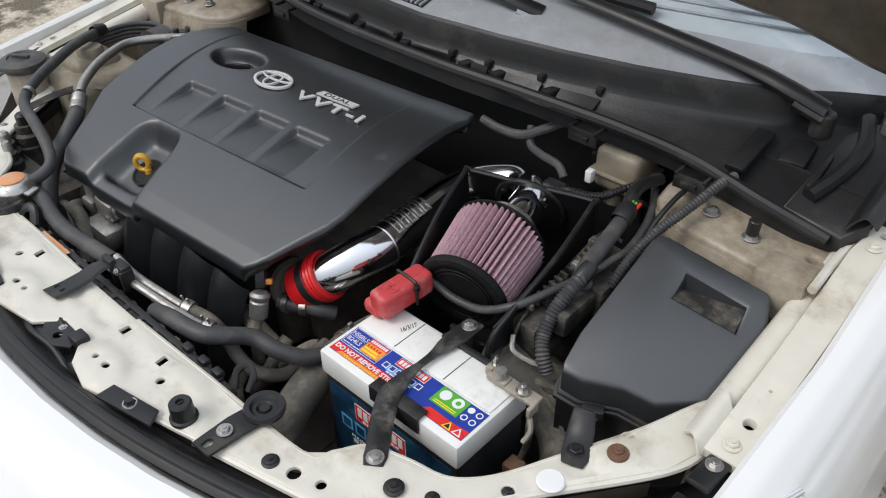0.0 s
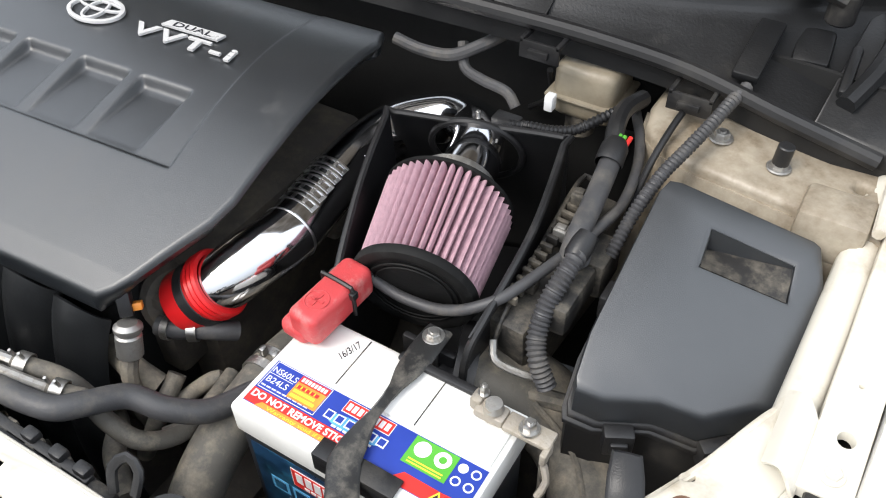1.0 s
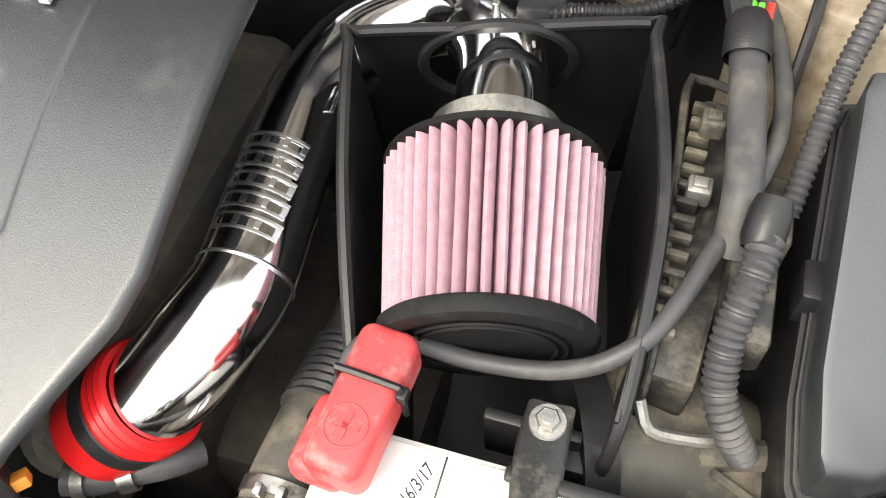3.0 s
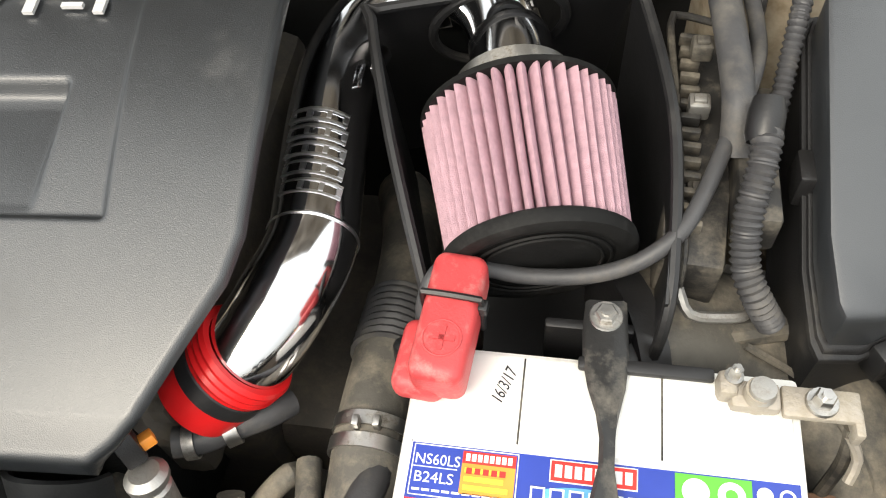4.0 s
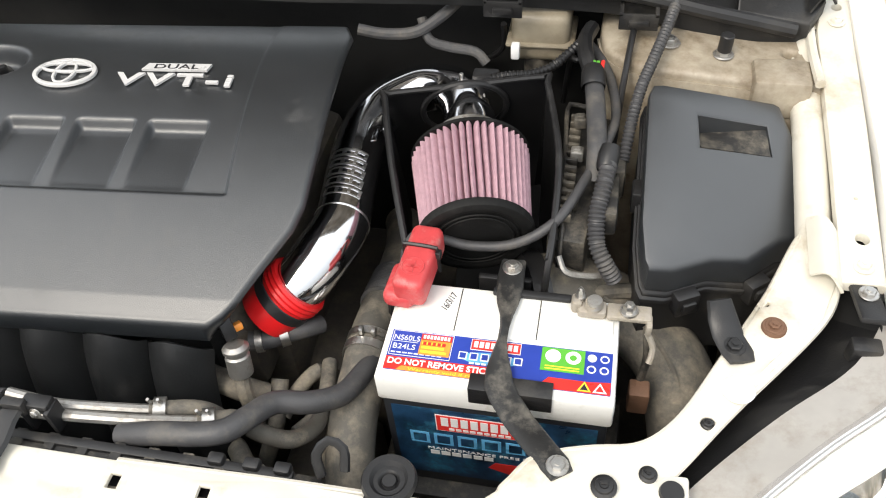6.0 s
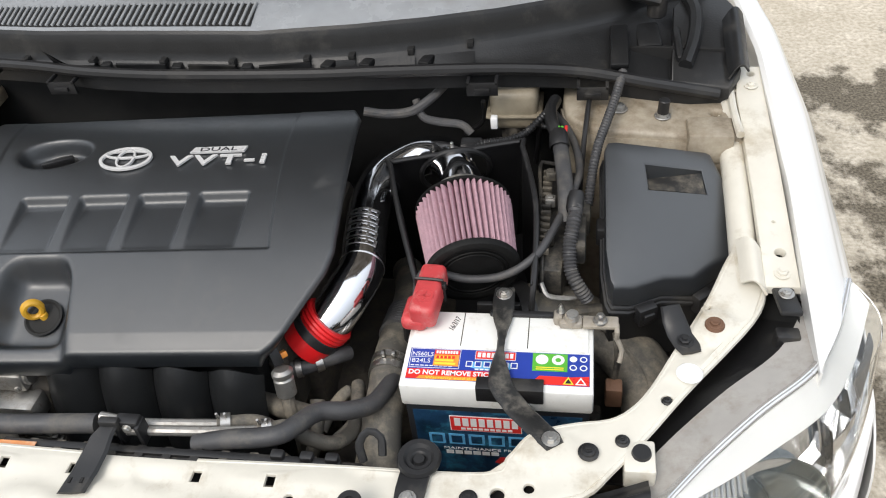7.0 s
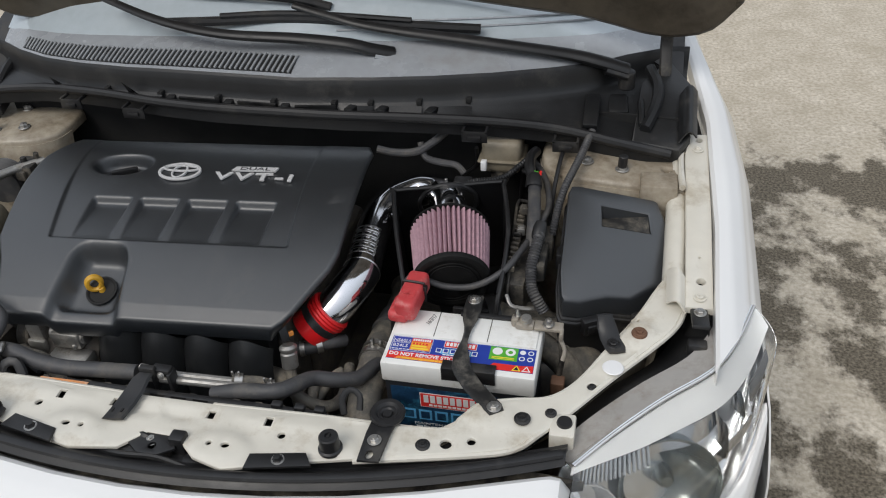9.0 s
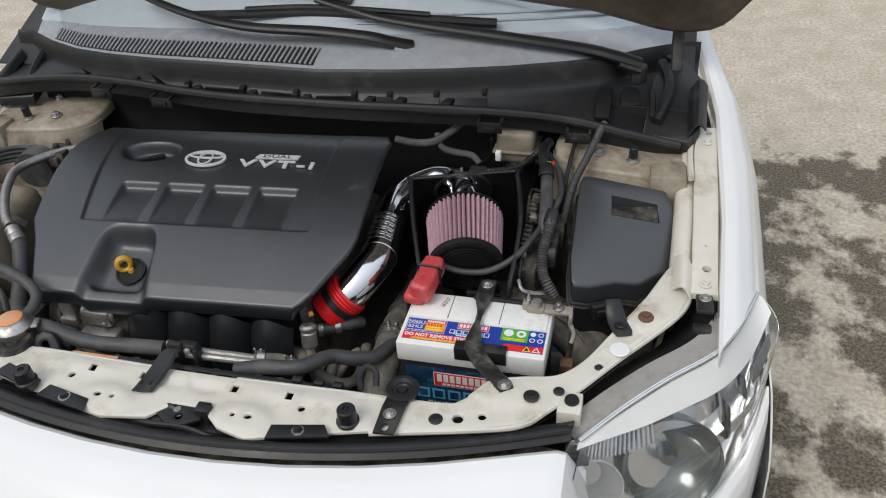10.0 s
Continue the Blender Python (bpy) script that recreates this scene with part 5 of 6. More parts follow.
# ---- red terminal cap ----
cap = thing("terminal_cap", (0.30, 0.11, 0.862), "red rubber battery terminal cap tied with a black cable tie", "terminal cap")
ca, cb = Vector((0.3055, 0.160, 0.893)), Vector((0.299, 0.078, 0.890))
cm = Matrix.Translation((ca + cb) / 2) @ (cb - ca).to_track_quat("X", "Z").to_matrix().to_4x4()
part("cap", join(box((-0.044, -0.0175, -0.020), (0.044, 0.0175, 0.017), 0.0085, cm, 5), box((-0.004, -0.030, -0.026), (0.046, 0.004, -0.004), 0.0085, cm, 5)), "redcap", cap, smooth=50)
part("plus_mark", join(ring(0.0125, 0.0125, 0.0014, 0.001, cm @ Matrix.Translation((0.018, 0, 0.0176)), 24), box((0.010, -0.0017, 0.0168), (0.026, 0.0017, 0.0178), 0, cm), box((0.0163, -0.008, 0.0168), (0.0197, 0.008, 0.0178), 0, cm)), "redcap", cap)
part("cable_tie", tube([cm @ Vector(p) for p in [(-0.010, -0.0185, -0.02), (-0.010, -0.0185, 0.014), (-0.010, -0.014, 0.0182), (-0.010, 0.014, 0.0182), (-0.010, 0.0185, 0.014), (-0.010, 0.0185, -0.02)]], 0.0022, 6, 0.004), "plastic", cap)
part("tie_head", box((-0.014, 0.0165, 0.004), (-0.006, 0.0225, 0.0125), 0.001, cm), "plastic", cap)

# ---- wipers ----
def wiper(arm, blade, label, cap):
    w = thing("windscreen_wiper", arm[0], label, "wiper", "windscreen wipers")
    part("arm", tube([Vector(a) + Vector((0, 0, 0.008)) for a in arm], 0.0185, 14, 0.015, flat=0.65, r_end=0.010), "rubber", w)
    part("pivot_cap", join(rod(Vector(arm[0]) - Vector((0, 0, 0.03)), Vector(arm[0]) + Vector((0, 0, 0.006)), 0.016), tube([arm[0], Vector(arm[0]).lerp(Vector(arm[1]), 0.8)], 0.021, 14, 0.01, flat=0.55)), cap, w)
    part("blade", tube(blade, 0.0085, 8, 0.02, flat=1.2), "rubber", w)
    part("blade_bridge", tube([Vector(b) + Vector((0, -0.004, 0.012)) for b in blade[1:-1]], 0.006, 8, 0.02), "plastic", w)
    return w


wiper([(0.165, 0.585, 1.092), (0.121, 0.565, 1.108), (0.087, 0.56, 1.118), (-0.017, 0.555, 1.128), (-0.175, 0.55, 1.135), (-0.316, 0.575, 1.148), (-0.466, 0.63, 1.17)],
      [(-0.321, 0.60, 1.142), (-0.200, 0.615, 1.143), (-0.085, 0.633, 1.145), (0.029, 0.632, 1.145), (0.193, 0.635, 1.137), (0.327, 0.645, 1.130)],
      "black wiper arm with a worn grey pivot cap", "cowl")
wiper([(0.612, 0.638, 1.052), (0.56, 0.630, 1.070), (0.501, 0.628, 1.083), (0.358, 0.610, 1.108), (0.128, 0.610, 1.133), (0.029, 0.622, 1.149), (-0.048, 0.634, 1.164)],
      [(-0.60, 0.72, 1.15), (-0.45, 0.70, 1.165), (-0.30, 0.68, 1.175), (-0.15, 0.665, 1.18), (-0.05, 0.66, 1.175), (0.02, 0.66, 1.16)],
      "black wiper arm with a glossy end cap", "plastic")

# ---- loose cable over the filter ----
single("battery_cable", tube([(0.284, 0.118, 0.86), (0.283, 0.135, 0.885), (0.290, 0.150, 0.899), (0.303, 0.163, 0.892), (0.322, 0.168, 0.880), (0.345, 0.170, 0.872), (0.380, 0.173, 0.872), (0.405, 0.176, 0.880), (0.424, 0.182, 0.890), (0.443, 0.198, 0.899), (0.457, 0.226, 0.905),
                              (0.471, 0.265, 0.909), (0.482, 0.295, 0.915), (0.491, 0.325, 0.92), (0.495, 0.355, 0.92), (0.490, 0.40, 0.925), (0.475, 0.45, 0.93), (0.45, 0.50, 0.93)], 0.0058, 12),
       "hose", (0.39, 0.18, 0.87), "dark grey sleeved cable looping over the air filter", "cable")

# ---- engine control unit column between filter and fuse box ----
ecu = thing("control_unit", (0.47, 0.28, 0.78), "dusty metal control unit with black connectors", "control unit")
part("case", box((-0.024, -0.10, -0.11), (0.020, 0.105, 0.0), 0.005, Matrix.Translation((0.463, 0.285, 0.885)) @ pose(0, 0, 0, 5, 0, -5)), "dusty", ecu)
part("frame", tube([(0.446, 0.175, 0.845), (0.447, 0.20, 0.882), (0.441, 0.30, 0.898), (0.436, 0.385, 0.905), (0.444, 0.395, 0.905), (0.468, 0.392, 0.902)], 0.0030, 8), "dusty", ecu)
part("frame", tube([(0.446, 0.178, 0.86), (0.455, 0.166, 0.848), (0.475, 0.168, 0.842), (0.492, 0.172, 0.84), (0.498, 0.18, 0.835)], 0.004, 8), "alloy", ecu)
for i in range(14):
    part("fin", box((-0.007, -0.0025, -0.004), (0.007, 0.0025, 0.006), 0.0012, Matrix.Translation((0.449, 0.205 + 0.0125 * i, 0.893 + 0.0009 * i)) @ pose(0, 0, 0, 4, 0, -5)), "dusty", ecu)
for y, z in ((0.301, 0.908), (0.340, 0.926), (0.235, 0.893)):
    part("clip", join(box((-0.009, -0.007, -0.01), (0.006, 0.007, 0.004), 0.002, Matrix.Translation((0.456, y, z))), box((-0.006, -0.004, 0.003), (0.003, 0.004, 0.0065), 0.001, Matrix.Translation((0.456, y, z)))), "alloy" if y == 0.301 else "dusty", ecu)
part("connector", tube([(0.478, 0.262, 0.90), (0.477, 0.285, 0.924), (0.474, 0.32, 0.932), (0.470, 0.355, 0.938), (0.466, 0.385, 0.943)], 0.0115, 14, 0.006, flat=0.9), "hose", ecu, "dusty grey lever connector")
part("connector_cap", join(lathe([(0.0, 0.016), (0.011, 0.014), (0.0145, 0.006), (0.0150, -0.012), (0.014, -0.016)], frame_along((0.464, 0.395, 0.948), (-0.1, 1, 0.35)), 20)), "plastic", ecu)
part("wire_end", join(*[rod((0.458 + 0.005 * i, 0.403, 0.953 + 0.003 * (i % 2)), (0.458 + 0.005 * i, 0.415, 0.957), 0.0024, seg=8) for i in range(3)]), "green", ecu, "green and red wires")
part("wire_end", rod((0.473, 0.402, 0.953), (0.474, 0.416, 0.957), 0.0026, seg=8), "redprint", ecu)
part("connector", join(box((0.478, 0.205, 0.87), (0.506, 0.275, 0.905), 0.005), box((0.482, 0.275, 0.86), (0.512, 0.325, 0.905), 0.005)), "dusty", ecu)
single("corrugated_conduit", tube([(0.489, 0.268, 0.915), (0.491, 0.255, 0.931), (0.489, 0.236, 0.925), (0.484, 0.21, 0.902), (0.486, 0.188, 0.878), (0.496, 0.174, 0.862), (0.51, 0.168, 0.84)], 0.0092, 14, ribs=0.0011, rib_step=0.0048),
       "hose", (0.489, 0.22, 0.85), "ribbed grey-black wiring conduit", "conduit", "conduits")
single("conduit_elbow", lathe([(0.0, 0.018), (0.010, 0.016), (0.012, 0.006), (0.012, -0.008), (0.010, -0.014)], frame_along((0.490, 0.262, 0.934), (0.1, 0.9, 0.5)), 18), "rubber", (0.49, 0.262, 0.92), "black rubber elbow boot on a conduit", "boot")
single("corrugated_conduit", tube([(0.508, 0.30, 0.90), (0.513, 0.335, 0.93), (0.521, 0.375, 0.952), (0.532, 0.41, 0.966), (0.543, 0.445, 0.980), (0.552, 0.48, 0.992), (0.557, 0.51, 0.992)], 0.0066, 10, ribs=0.0009, rib_step=0.005),
       "hose", (0.53, 0.41, 0.9), "slim ribbed conduit climbing to the cowl", "conduit", "conduits")
single("corrugated_conduit", tube([(0.335, 0.412, 0.925), (0.36, 0.418, 0.927), (0.385, 0.42, 0.930), (0.41, 0.425, 0.938), (0.43, 0.437, 0.951), (0.445, 0.455, 0.958)], 0.0058, 10, ribs=0.0008, rib_step=0.005),
       "rubber", (0.39, 0.42, 0.92), "black ribbed conduit behind the heat shield", "conduit", "conduits")
tape = single("wire_harness", tube([(0.455, 0.50, 0.95), (0.449, 0.46, 0.957), (0.452, 0.43, 0.955), (0.46, 0.405, 0.948)], 0.010, 10), "rubber", (0.455, 0.45, 0.94), "taped black wiring harness", "wiring")
mf = thing("air_flow_sensor", (0.33, 0.417, 0.90), "small black sensor plug with a white mark", "sensor")
part("body", box((0.312, 0.408, 0.905), (0.345, 0.428, 0.930), 0.003), "plastic", mf)
part("plug", box((0.345, 0.410, 0.910), (0.366, 0.426, 0.927), 0.002), "dusty", mf)
part("mark", box((0.337, 0.4065, 0.917), (0.342, 0.4085, 0.922)), "white", mf, smooth=0)

# brake reservoir and pipes at the firewall
res = thing("brake_fluid_reservoir", (0.385, 0.51, 0.88), "yellowed translucent brake fluid reservoir under the cowl", "reservoir")
part("tank", join(box((0.352, 0.480, 0.905), (0.428, 0.55, 0.975), 0.012, seg=3), box((0.345, 0.475, 0.930), (0.435, 0.553, 0.936), 0.003)), "tank", res)
part("outlet", rod((0.385, 0.50, 0.88), (0.385, 0.50, 0.93), 0.018), "dusty", res)
part("sensor_plug", box((0.355, 0.455, 0.925), (0.366, 0.468, 0.945), 0.002), "white", res)
for k, pts in enumerate((
        [(0.155, 0.452, 0.962), (0.19, 0.455, 0.955), (0.23, 0.46, 0.957), (0.262, 0.475, 0.972), (0.28, 0.50, 0.98)],
        [(0.235, 0.478, 0.967), (0.247, 0.462, 0.945), (0.275, 0.455, 0.940), (0.31, 0.450, 0.938), (0.325, 0.445, 0.925)])):
    single("vacuum_hose", tube(pts, 0.0075 - 0.001 * k, 10), "hose", pts[0], "grey rubber hose in front of the firewall", "hose", "firewall hoses")
for k, pts in enumerate(([(0.30, 0.54, 0.86), (0.335, 0.52, 0.90), (0.34, 0.50, 0.95)], [(0.42, 0.54, 0.80), (0.43, 0.50, 0.90), (0.44, 0.47, 0.92), (0.47, 0.50, 0.90)], [(0.495, 0.36, 0.86), (0.50, 0.40, 0.93), (0.505, 0.45, 0.96), (0.51, 0.50, 0.97)])):
    single("brake_line", tube(pts, 0.004, 8), "rubber", pts[0], "thin dark line at the firewall", "pipe", "firewall lines")

# ---- battery terminal and earth lead ----
neg = thing("negative_terminal", (0.50, 0.10, 0.862), "corroded negative battery clamp with a bolted earth lug", "battery terminal")
part("clamp", join(lathe([(0.0, 0.016), (0.0085, 0.0155), (0.0095, 0.0)], Matrix.Translation((0.489, 0.099, 0.867)), 20), box((0.473, 0.090, 0.864), (0.503, 0.109, 0.875), 0.004), box((0.466, 0.096, 0.863), (0.478, 0.113, 0.879), 0.004)), "lead", neg)
part("post", lathe([(0.0, 0.020), (0.0075, 0.0195), (0.009, 0.012)], Matrix.Translation((0.490, 0.099, 0.866)), 24), "alloy", neg, "bright lead post")
hex_bolt("bolt", (0.475, 0.108, 0.876), 0.004, neg, h=0.012)
part("lug", join(box((0.503, 0.088, 0.868), (0.548, 0.108, 0.874), 0.002), box((0.543, 0.080, 0.858), (0.549, 0.098, 0.873), 0.002)), "lead", neg)
hex_bolt("bolt", (0.525, 0.098, 0.874), 0.0065, neg, h=0.010)
part("lead_wire", tube([(0.545, 0.090, 0.862), (0.547, 0.084, 0.845), (0.549, 0.080, 0.82), (0.545, 0.072, 0.79)], 0.0045, 8), "dusty", neg)
part("braid", tube([(0.545, 0.086, 0.858), (0.553, 0.078, 0.842), (0.550, 0.068, 0.83)], 0.0035, 8), "lead", neg)
part("lead_end", box((0.534, 0.050, 0.760), (0.556, 0.072, 0.795), 0.003), "rust", neg)
tray = thing("battery_tray", (0.40, 0.055, 0.63), "black battery tray under the battery", "tray")
part("tray", box((0.262, -0.028, 0.635), (0.535, 0.137, 0.655), 0.006), "dusty", tray)
part("tray_support", box((0.30, 0.0, 0.32), (0.50, 0.11, 0.636), 0.01), "engine", tray)
pos_lead = single("positive_lead", tube([(0.285, 0.098, 0.868), (0.272, 0.112, 0.862), (0.266, 0.122, 0.84), (0.262, 0.12, 0.78), (0.25, 0.10, 0.70)], 0.007, 10), "rubber", (0.27, 0.11, 0.75), "black lead below the red cap", "cable")

# ---- ducts ----
duct = thing("resonator_duct", (0.55, 0.12, 0.6), "dusty black moulded air duct beside the battery", "air duct")
part("elbow", tube([(0.415, 0.172, 0.80), (0.45, 0.185, 0.793), (0.49, 0.195, 0.775), (0.54, 0.185, 0.75), (0.585, 0.14, 0.735), (0.605, 0.08, 0.71), (0.61, 0.03, 0.66), (0.60, 0.0, 0.58)], 0.050, 22, 0.012, flat=0.75), "oldhose", duct)
part("cuff", tube([(0.408, 0.168, 0.803), (0.428, 0.176, 0.800)], 0.054, 22, 0.006, flat=0.8), "rubber", duct, "black rubber cuff")
part("seam", tube([(0.50, 0.165, 0.812), (0.55, 0.150, 0.785), (0.585, 0.105, 0.767), (0.597, 0.06, 0.742)], 0.003, 6), "oldhose", duct)
single("duct_pipe", tube([(0.418, 0.158, 0.785), (0.45, 0.165, 0.80), (0.50, 0.178, 0.805), (0.535, 0.19, 0.80)], 0.010, 10), "oldhose", (0.47, 0.17, 0.78), "dusty rubber pipe on the air duct", "pipe")
single("shield_bracket", join(box((0.405, 0.135, 0.77), (0.43, 0.165, 0.83), 0.004), box((0.36, 0.148, 0.79), (0.42, 0.156, 0.845), 0.002)), "plastic", (0.41, 0.15, 0.77), "black bracket under the heat shield", "bracket")
rad_hose = thing("radiator_hose", (0.23, 0.08, 0.60), "dusty upper radiator hose with wire clamps", "radiator hose")
part("hose", tube([(0.262, -0.10, 0.70), (0.252, -0.06, 0.745), (0.246, -0.01, 0.772), (0.246, 0.045, 0.785), (0.243, 0.085, 0.785), (0.242, 0.14, 0.775), (0.242, 0.20, 0.76), (0.235, 0.28, 0.74), (0.21, 0.36, 0.70)], 0.0265, 18, 0.008), "oldhose", rad_hose)
for y in (0.066, 0.082):
    part("clamp", lathe([(0.027, -0.005), (0.029, -0.005), (0.029, 0.005), (0.027, 0.005)], frame_along((0.2445, y, 0.786), (0, 1, 0)), 28), "steel", rad_hose, "tarnished spring clamp")
part("clamp_ear", join(box((0.236, 0.072, 0.808), (0.241, 0.080, 0.823), 0.001), box((0.250, 0.074, 0.808), (0.255, 0.082, 0.821), 0.001)), "steel", rad_hose)
part("ribbed_sleeve", tube([(0.242, 0.145, 0.776), (0.242, 0.20, 0.762)], 0.0285, 18, ribs=0.001, rib_step=0.007), "hose", rad_hose)
hoseA = thing("coolant_hose", (0.15, -0.04, 0.78), "grey rubber coolant hose bending towards the radiator", "hose", "coolant hoses")
part("hose", tube([(0.258, 0.080, 0.775), (0.254, 0.040, 0.802), (0.246, 0.005, 0.814), (0.237, -0.014, 0.822), (0.215, -0.033, 0.835), (0.184, -0.045, 0.846), (0.169, -0.074, 0.860), (0.155, -0.094, 0.866), (0.129, -0.102, 0.867), (0.093, -0.106, 0.866), (0.05, -0.108, 0.855)], 0.0120, 14), "hose", hoseA)
vlv = thing("purge_valve", (0.12, 0.01, 0.79), "grey solenoid valve with an orange-tabbed connector", "valve")
part("body", join(rod((0.122, 0.004, 0.812), (0.120, 0.012, 0.838), 0.0135), lathe([(0.0, 0.008), (0.010, 0.008), (0.0145, 0.004), (0.0145, 0.0), (0.012, -0.004)], frame_along((0.1195, 0.014, 0.842), (-0.1, 0.3, 1)), 22)), "alloy", vlv)
part("connector", box((-0.007, -0.009, 0.0), (0.007, 0.009, 0.026), 0.002, frame_along((0.112, 0.024, 0.850), (-0.35, 0.35, 1))), "plastic", vlv)
part("tab", box((-0.016, -0.005, 0.004), (-0.006, 0.005, 0.012), 0.001, frame_along((0.112, 0.024, 0.850), (-0.35, 0.35, 1))), "orange", vlv, "orange connector tab")
part("stem", tube([(0.122, 0.003, 0.812), (0.126, -0.008, 0.79), (0.130, -0.012, 0.74), (0.12, 0.0, 0.68)], 0.009, 10), "oldhose", vlv)
hb = thing("coolant_hose", (0.15, 0.07, 0.78), "short grey hose with a spring clamp under the red coupler", "hose", "coolant hoses")
part("hose", tube([(0.112, 0.050, 0.808), (0.130, 0.056, 0.806), (0.150, 0.068, 0.806), (0.170, 0.080, 0.804), (0.182, 0.094, 0.796)], 0.0112, 12), "hose", hb)
part("clamp", lathe([(0.0118, -0.005), (0.0135, -0.005), (0.0135, 0.005), (0.0118, 0.005)], frame_along((0.148, 0.066, 0.806), (0.8, 0.5, 0)), 20), "steel", hb)
part("clamp", lathe([(0.0118, -0.004), (0.0132, -0.004), (0.0132, 0.004), (0.0118, 0.004)], frame_along((0.124, 0.053, 0.807), (0.9, 0.3, 0)), 20), "steel", hb)
part("mark", box((0.158, 0.074, 0.8165), (0.168, 0.080, 0.8175)), "lightblue", hb, smooth=0)
single("throttle_body", join(rod((0.09, 0.10, 0.80), (0.115, 0.085, 0.815), 0.043, seg=28), box((0.03, 0.06, 0.70), (0.11, 0.13, 0.83), 0.012)), "engine", (0.08, 0.09, 0.7), "grimy metal throttle body behind the coupler", "throttle body")
for pts, r, lab in (
        ([(0.062, 0.02, 0.775), (0.09, 0.012, 0.778), (0.112, 0.008, 0.775), (0.135, 0.012, 0.76)], 0.0145, "stub of dusty rubber hose with a clamp"),
        ([(0.185, -0.03, 0.76), (0.20, 0.0, 0.755), (0.203, 0.03, 0.75), (0.20, 0.06, 0.745)], 0.009, "dusty rubber pipe beside the manifold"),
        ([(0.155, 0.0, 0.74), (0.165, 0.03, 0.75), (0.185, 0.05, 0.765), (0.19, 0.055, 0.75)], 0.009, "dusty rubber pipe beside the manifold"),
        ([(0.13, -0.03, 0.68), (0.15, -0.01, 0.74), (0.148, 0.03, 0.77)], 0.010, "dusty rubber pipe beside the manifold"),
        ([(0.204, 0.13, 0.70), (0.208, 0.08, 0.73), (0.212, 0.02, 0.74), (0.215, -0.05, 0.73)], 0.0045, "thin black wire in the dark gap"),
        ([(0.06, -0.01, 0.68), (0.10, -0.03, 0.71), (0.13, -0.06, 0.72), (0.18, -0.09, 0.72)], 0.012, "dusty rubber pipe low in the bay")):
    single("hose", tube(pts, r, 12), "oldhose", pts[0], lab, "hose", "lower hoses")
single("engine_block", join(box((-0.30, 0.10, 0.35), (0.13, 0.42, 0.86), 0.02), box((0.10, 0.12, 0.35), (0.30, 0.40, 0.66), 0.03), box((0.12, -0.08, 0.35), (0.24, 0.10, 0.62), 0.03)), "engine", (0, 0.2, 0.35), "grimy engine and gearbox castings deep in the bay", "engine")
single("engine_bracket", join(rod((0.165, 0.30, 0.80), (0.165, 0.34, 0.84), 0.016), box((0.14, 0.27, 0.78), (0.18, 0.33, 0.81), 0.006), tube([(0.155, 0.27, 0.84), (0.16, 0.32, 0.86), (0.158, 0.37, 0.87)], 0.010, 10, ribs=0.001, rib_step=0.006)), "alloy", (0.16, 0.3, 0.78), "small metal fitting beside the engine cover", "fitting")

# ---- radiator top, pipes and brackets along the front ----
rad = thing("radiator", (0.0, -0.11, 0.45), "black plastic radiator top tank with dusty ribs", "radiator")
part("core", box((-0.34, -0.148, 0.45), (0.27, -0.124, 0.84), 0.004), "dark", rad)
part("top_tank", box((-0.30, -0.148, 0.832), (0.262, -0.121, 0.862), 0.006), "dusty", rad)
part("shroud", join(box((-0.19, -0.132, 0.856), (0.235, -0.122, 0.866), 0.002), box((0.09, -0.143, 0.858), (0.232, -0.132, 0.867), 0.003)), "plastic", rad)
for i in range(13):
    x = -0.22 + 0.035 * i
    part("tank_rib", box((x - 0.006, -0.141, 0.858), (x + 0.006, -0.120, 0.8655), 0.002), "dusty", rad)
for x in (0.16, 0.195, 0.225):
    part("tank_clip", box((x - 0.008, -0.130, 0.862), (x + 0.008, -0.118, 0.873), 0.003), "plastic", rad)
part("caution_label", plate([(-0.225, -0.1405), (-0.143, -0.1405), (-0.143, -0.128), (-0.225, -0.128)], z=0.8685, thick=0.001), "label", rad, "faded orange caution label")
capm = pose(-0.338, -0.115, 0.890, 0, 0, 20)
rc = part("cap", lathe([(0.0, 0.019), (0.020, 0.018), (0.028, 0.013), (0.033, 0.006), (0.033, 0.0), (0.026, -0.02)], capm, 28), "steel", rad, "steel radiator cap")
part("cap_label", lathe([(0.0, 0.0205), (0.018, 0.0202), (0.020, 0.0190)], capm, 24), "label", rc, "worn orange cap label")
part("cap_ear", box((-0.042, -0.012, 0.0), (0.042, 0.012, 0.006), 0.003, capm), "steel", rc)
part("filler_neck", rod((-0.338, -0.115, 0.84), (-0.338, -0.115, 0.888), 0.026), "dusty", rad)
hr = thing("radiator_top_hose", (-0.2, -0.11, 0.85), "grey hose running along the radiator top", "hose")
part("hose", tube([(-0.345, -0.095, 0.872), (-0.32, -0.092, 0.877), (-0.290, -0.094, 0.877), (-0.25, -0.102, 0.872), (-0.20, -0.105, 0.868), (-0.14, -0.100, 0.867), (-0.08, -0.095, 0.866)], 0.0125, 14), "hose", hr)
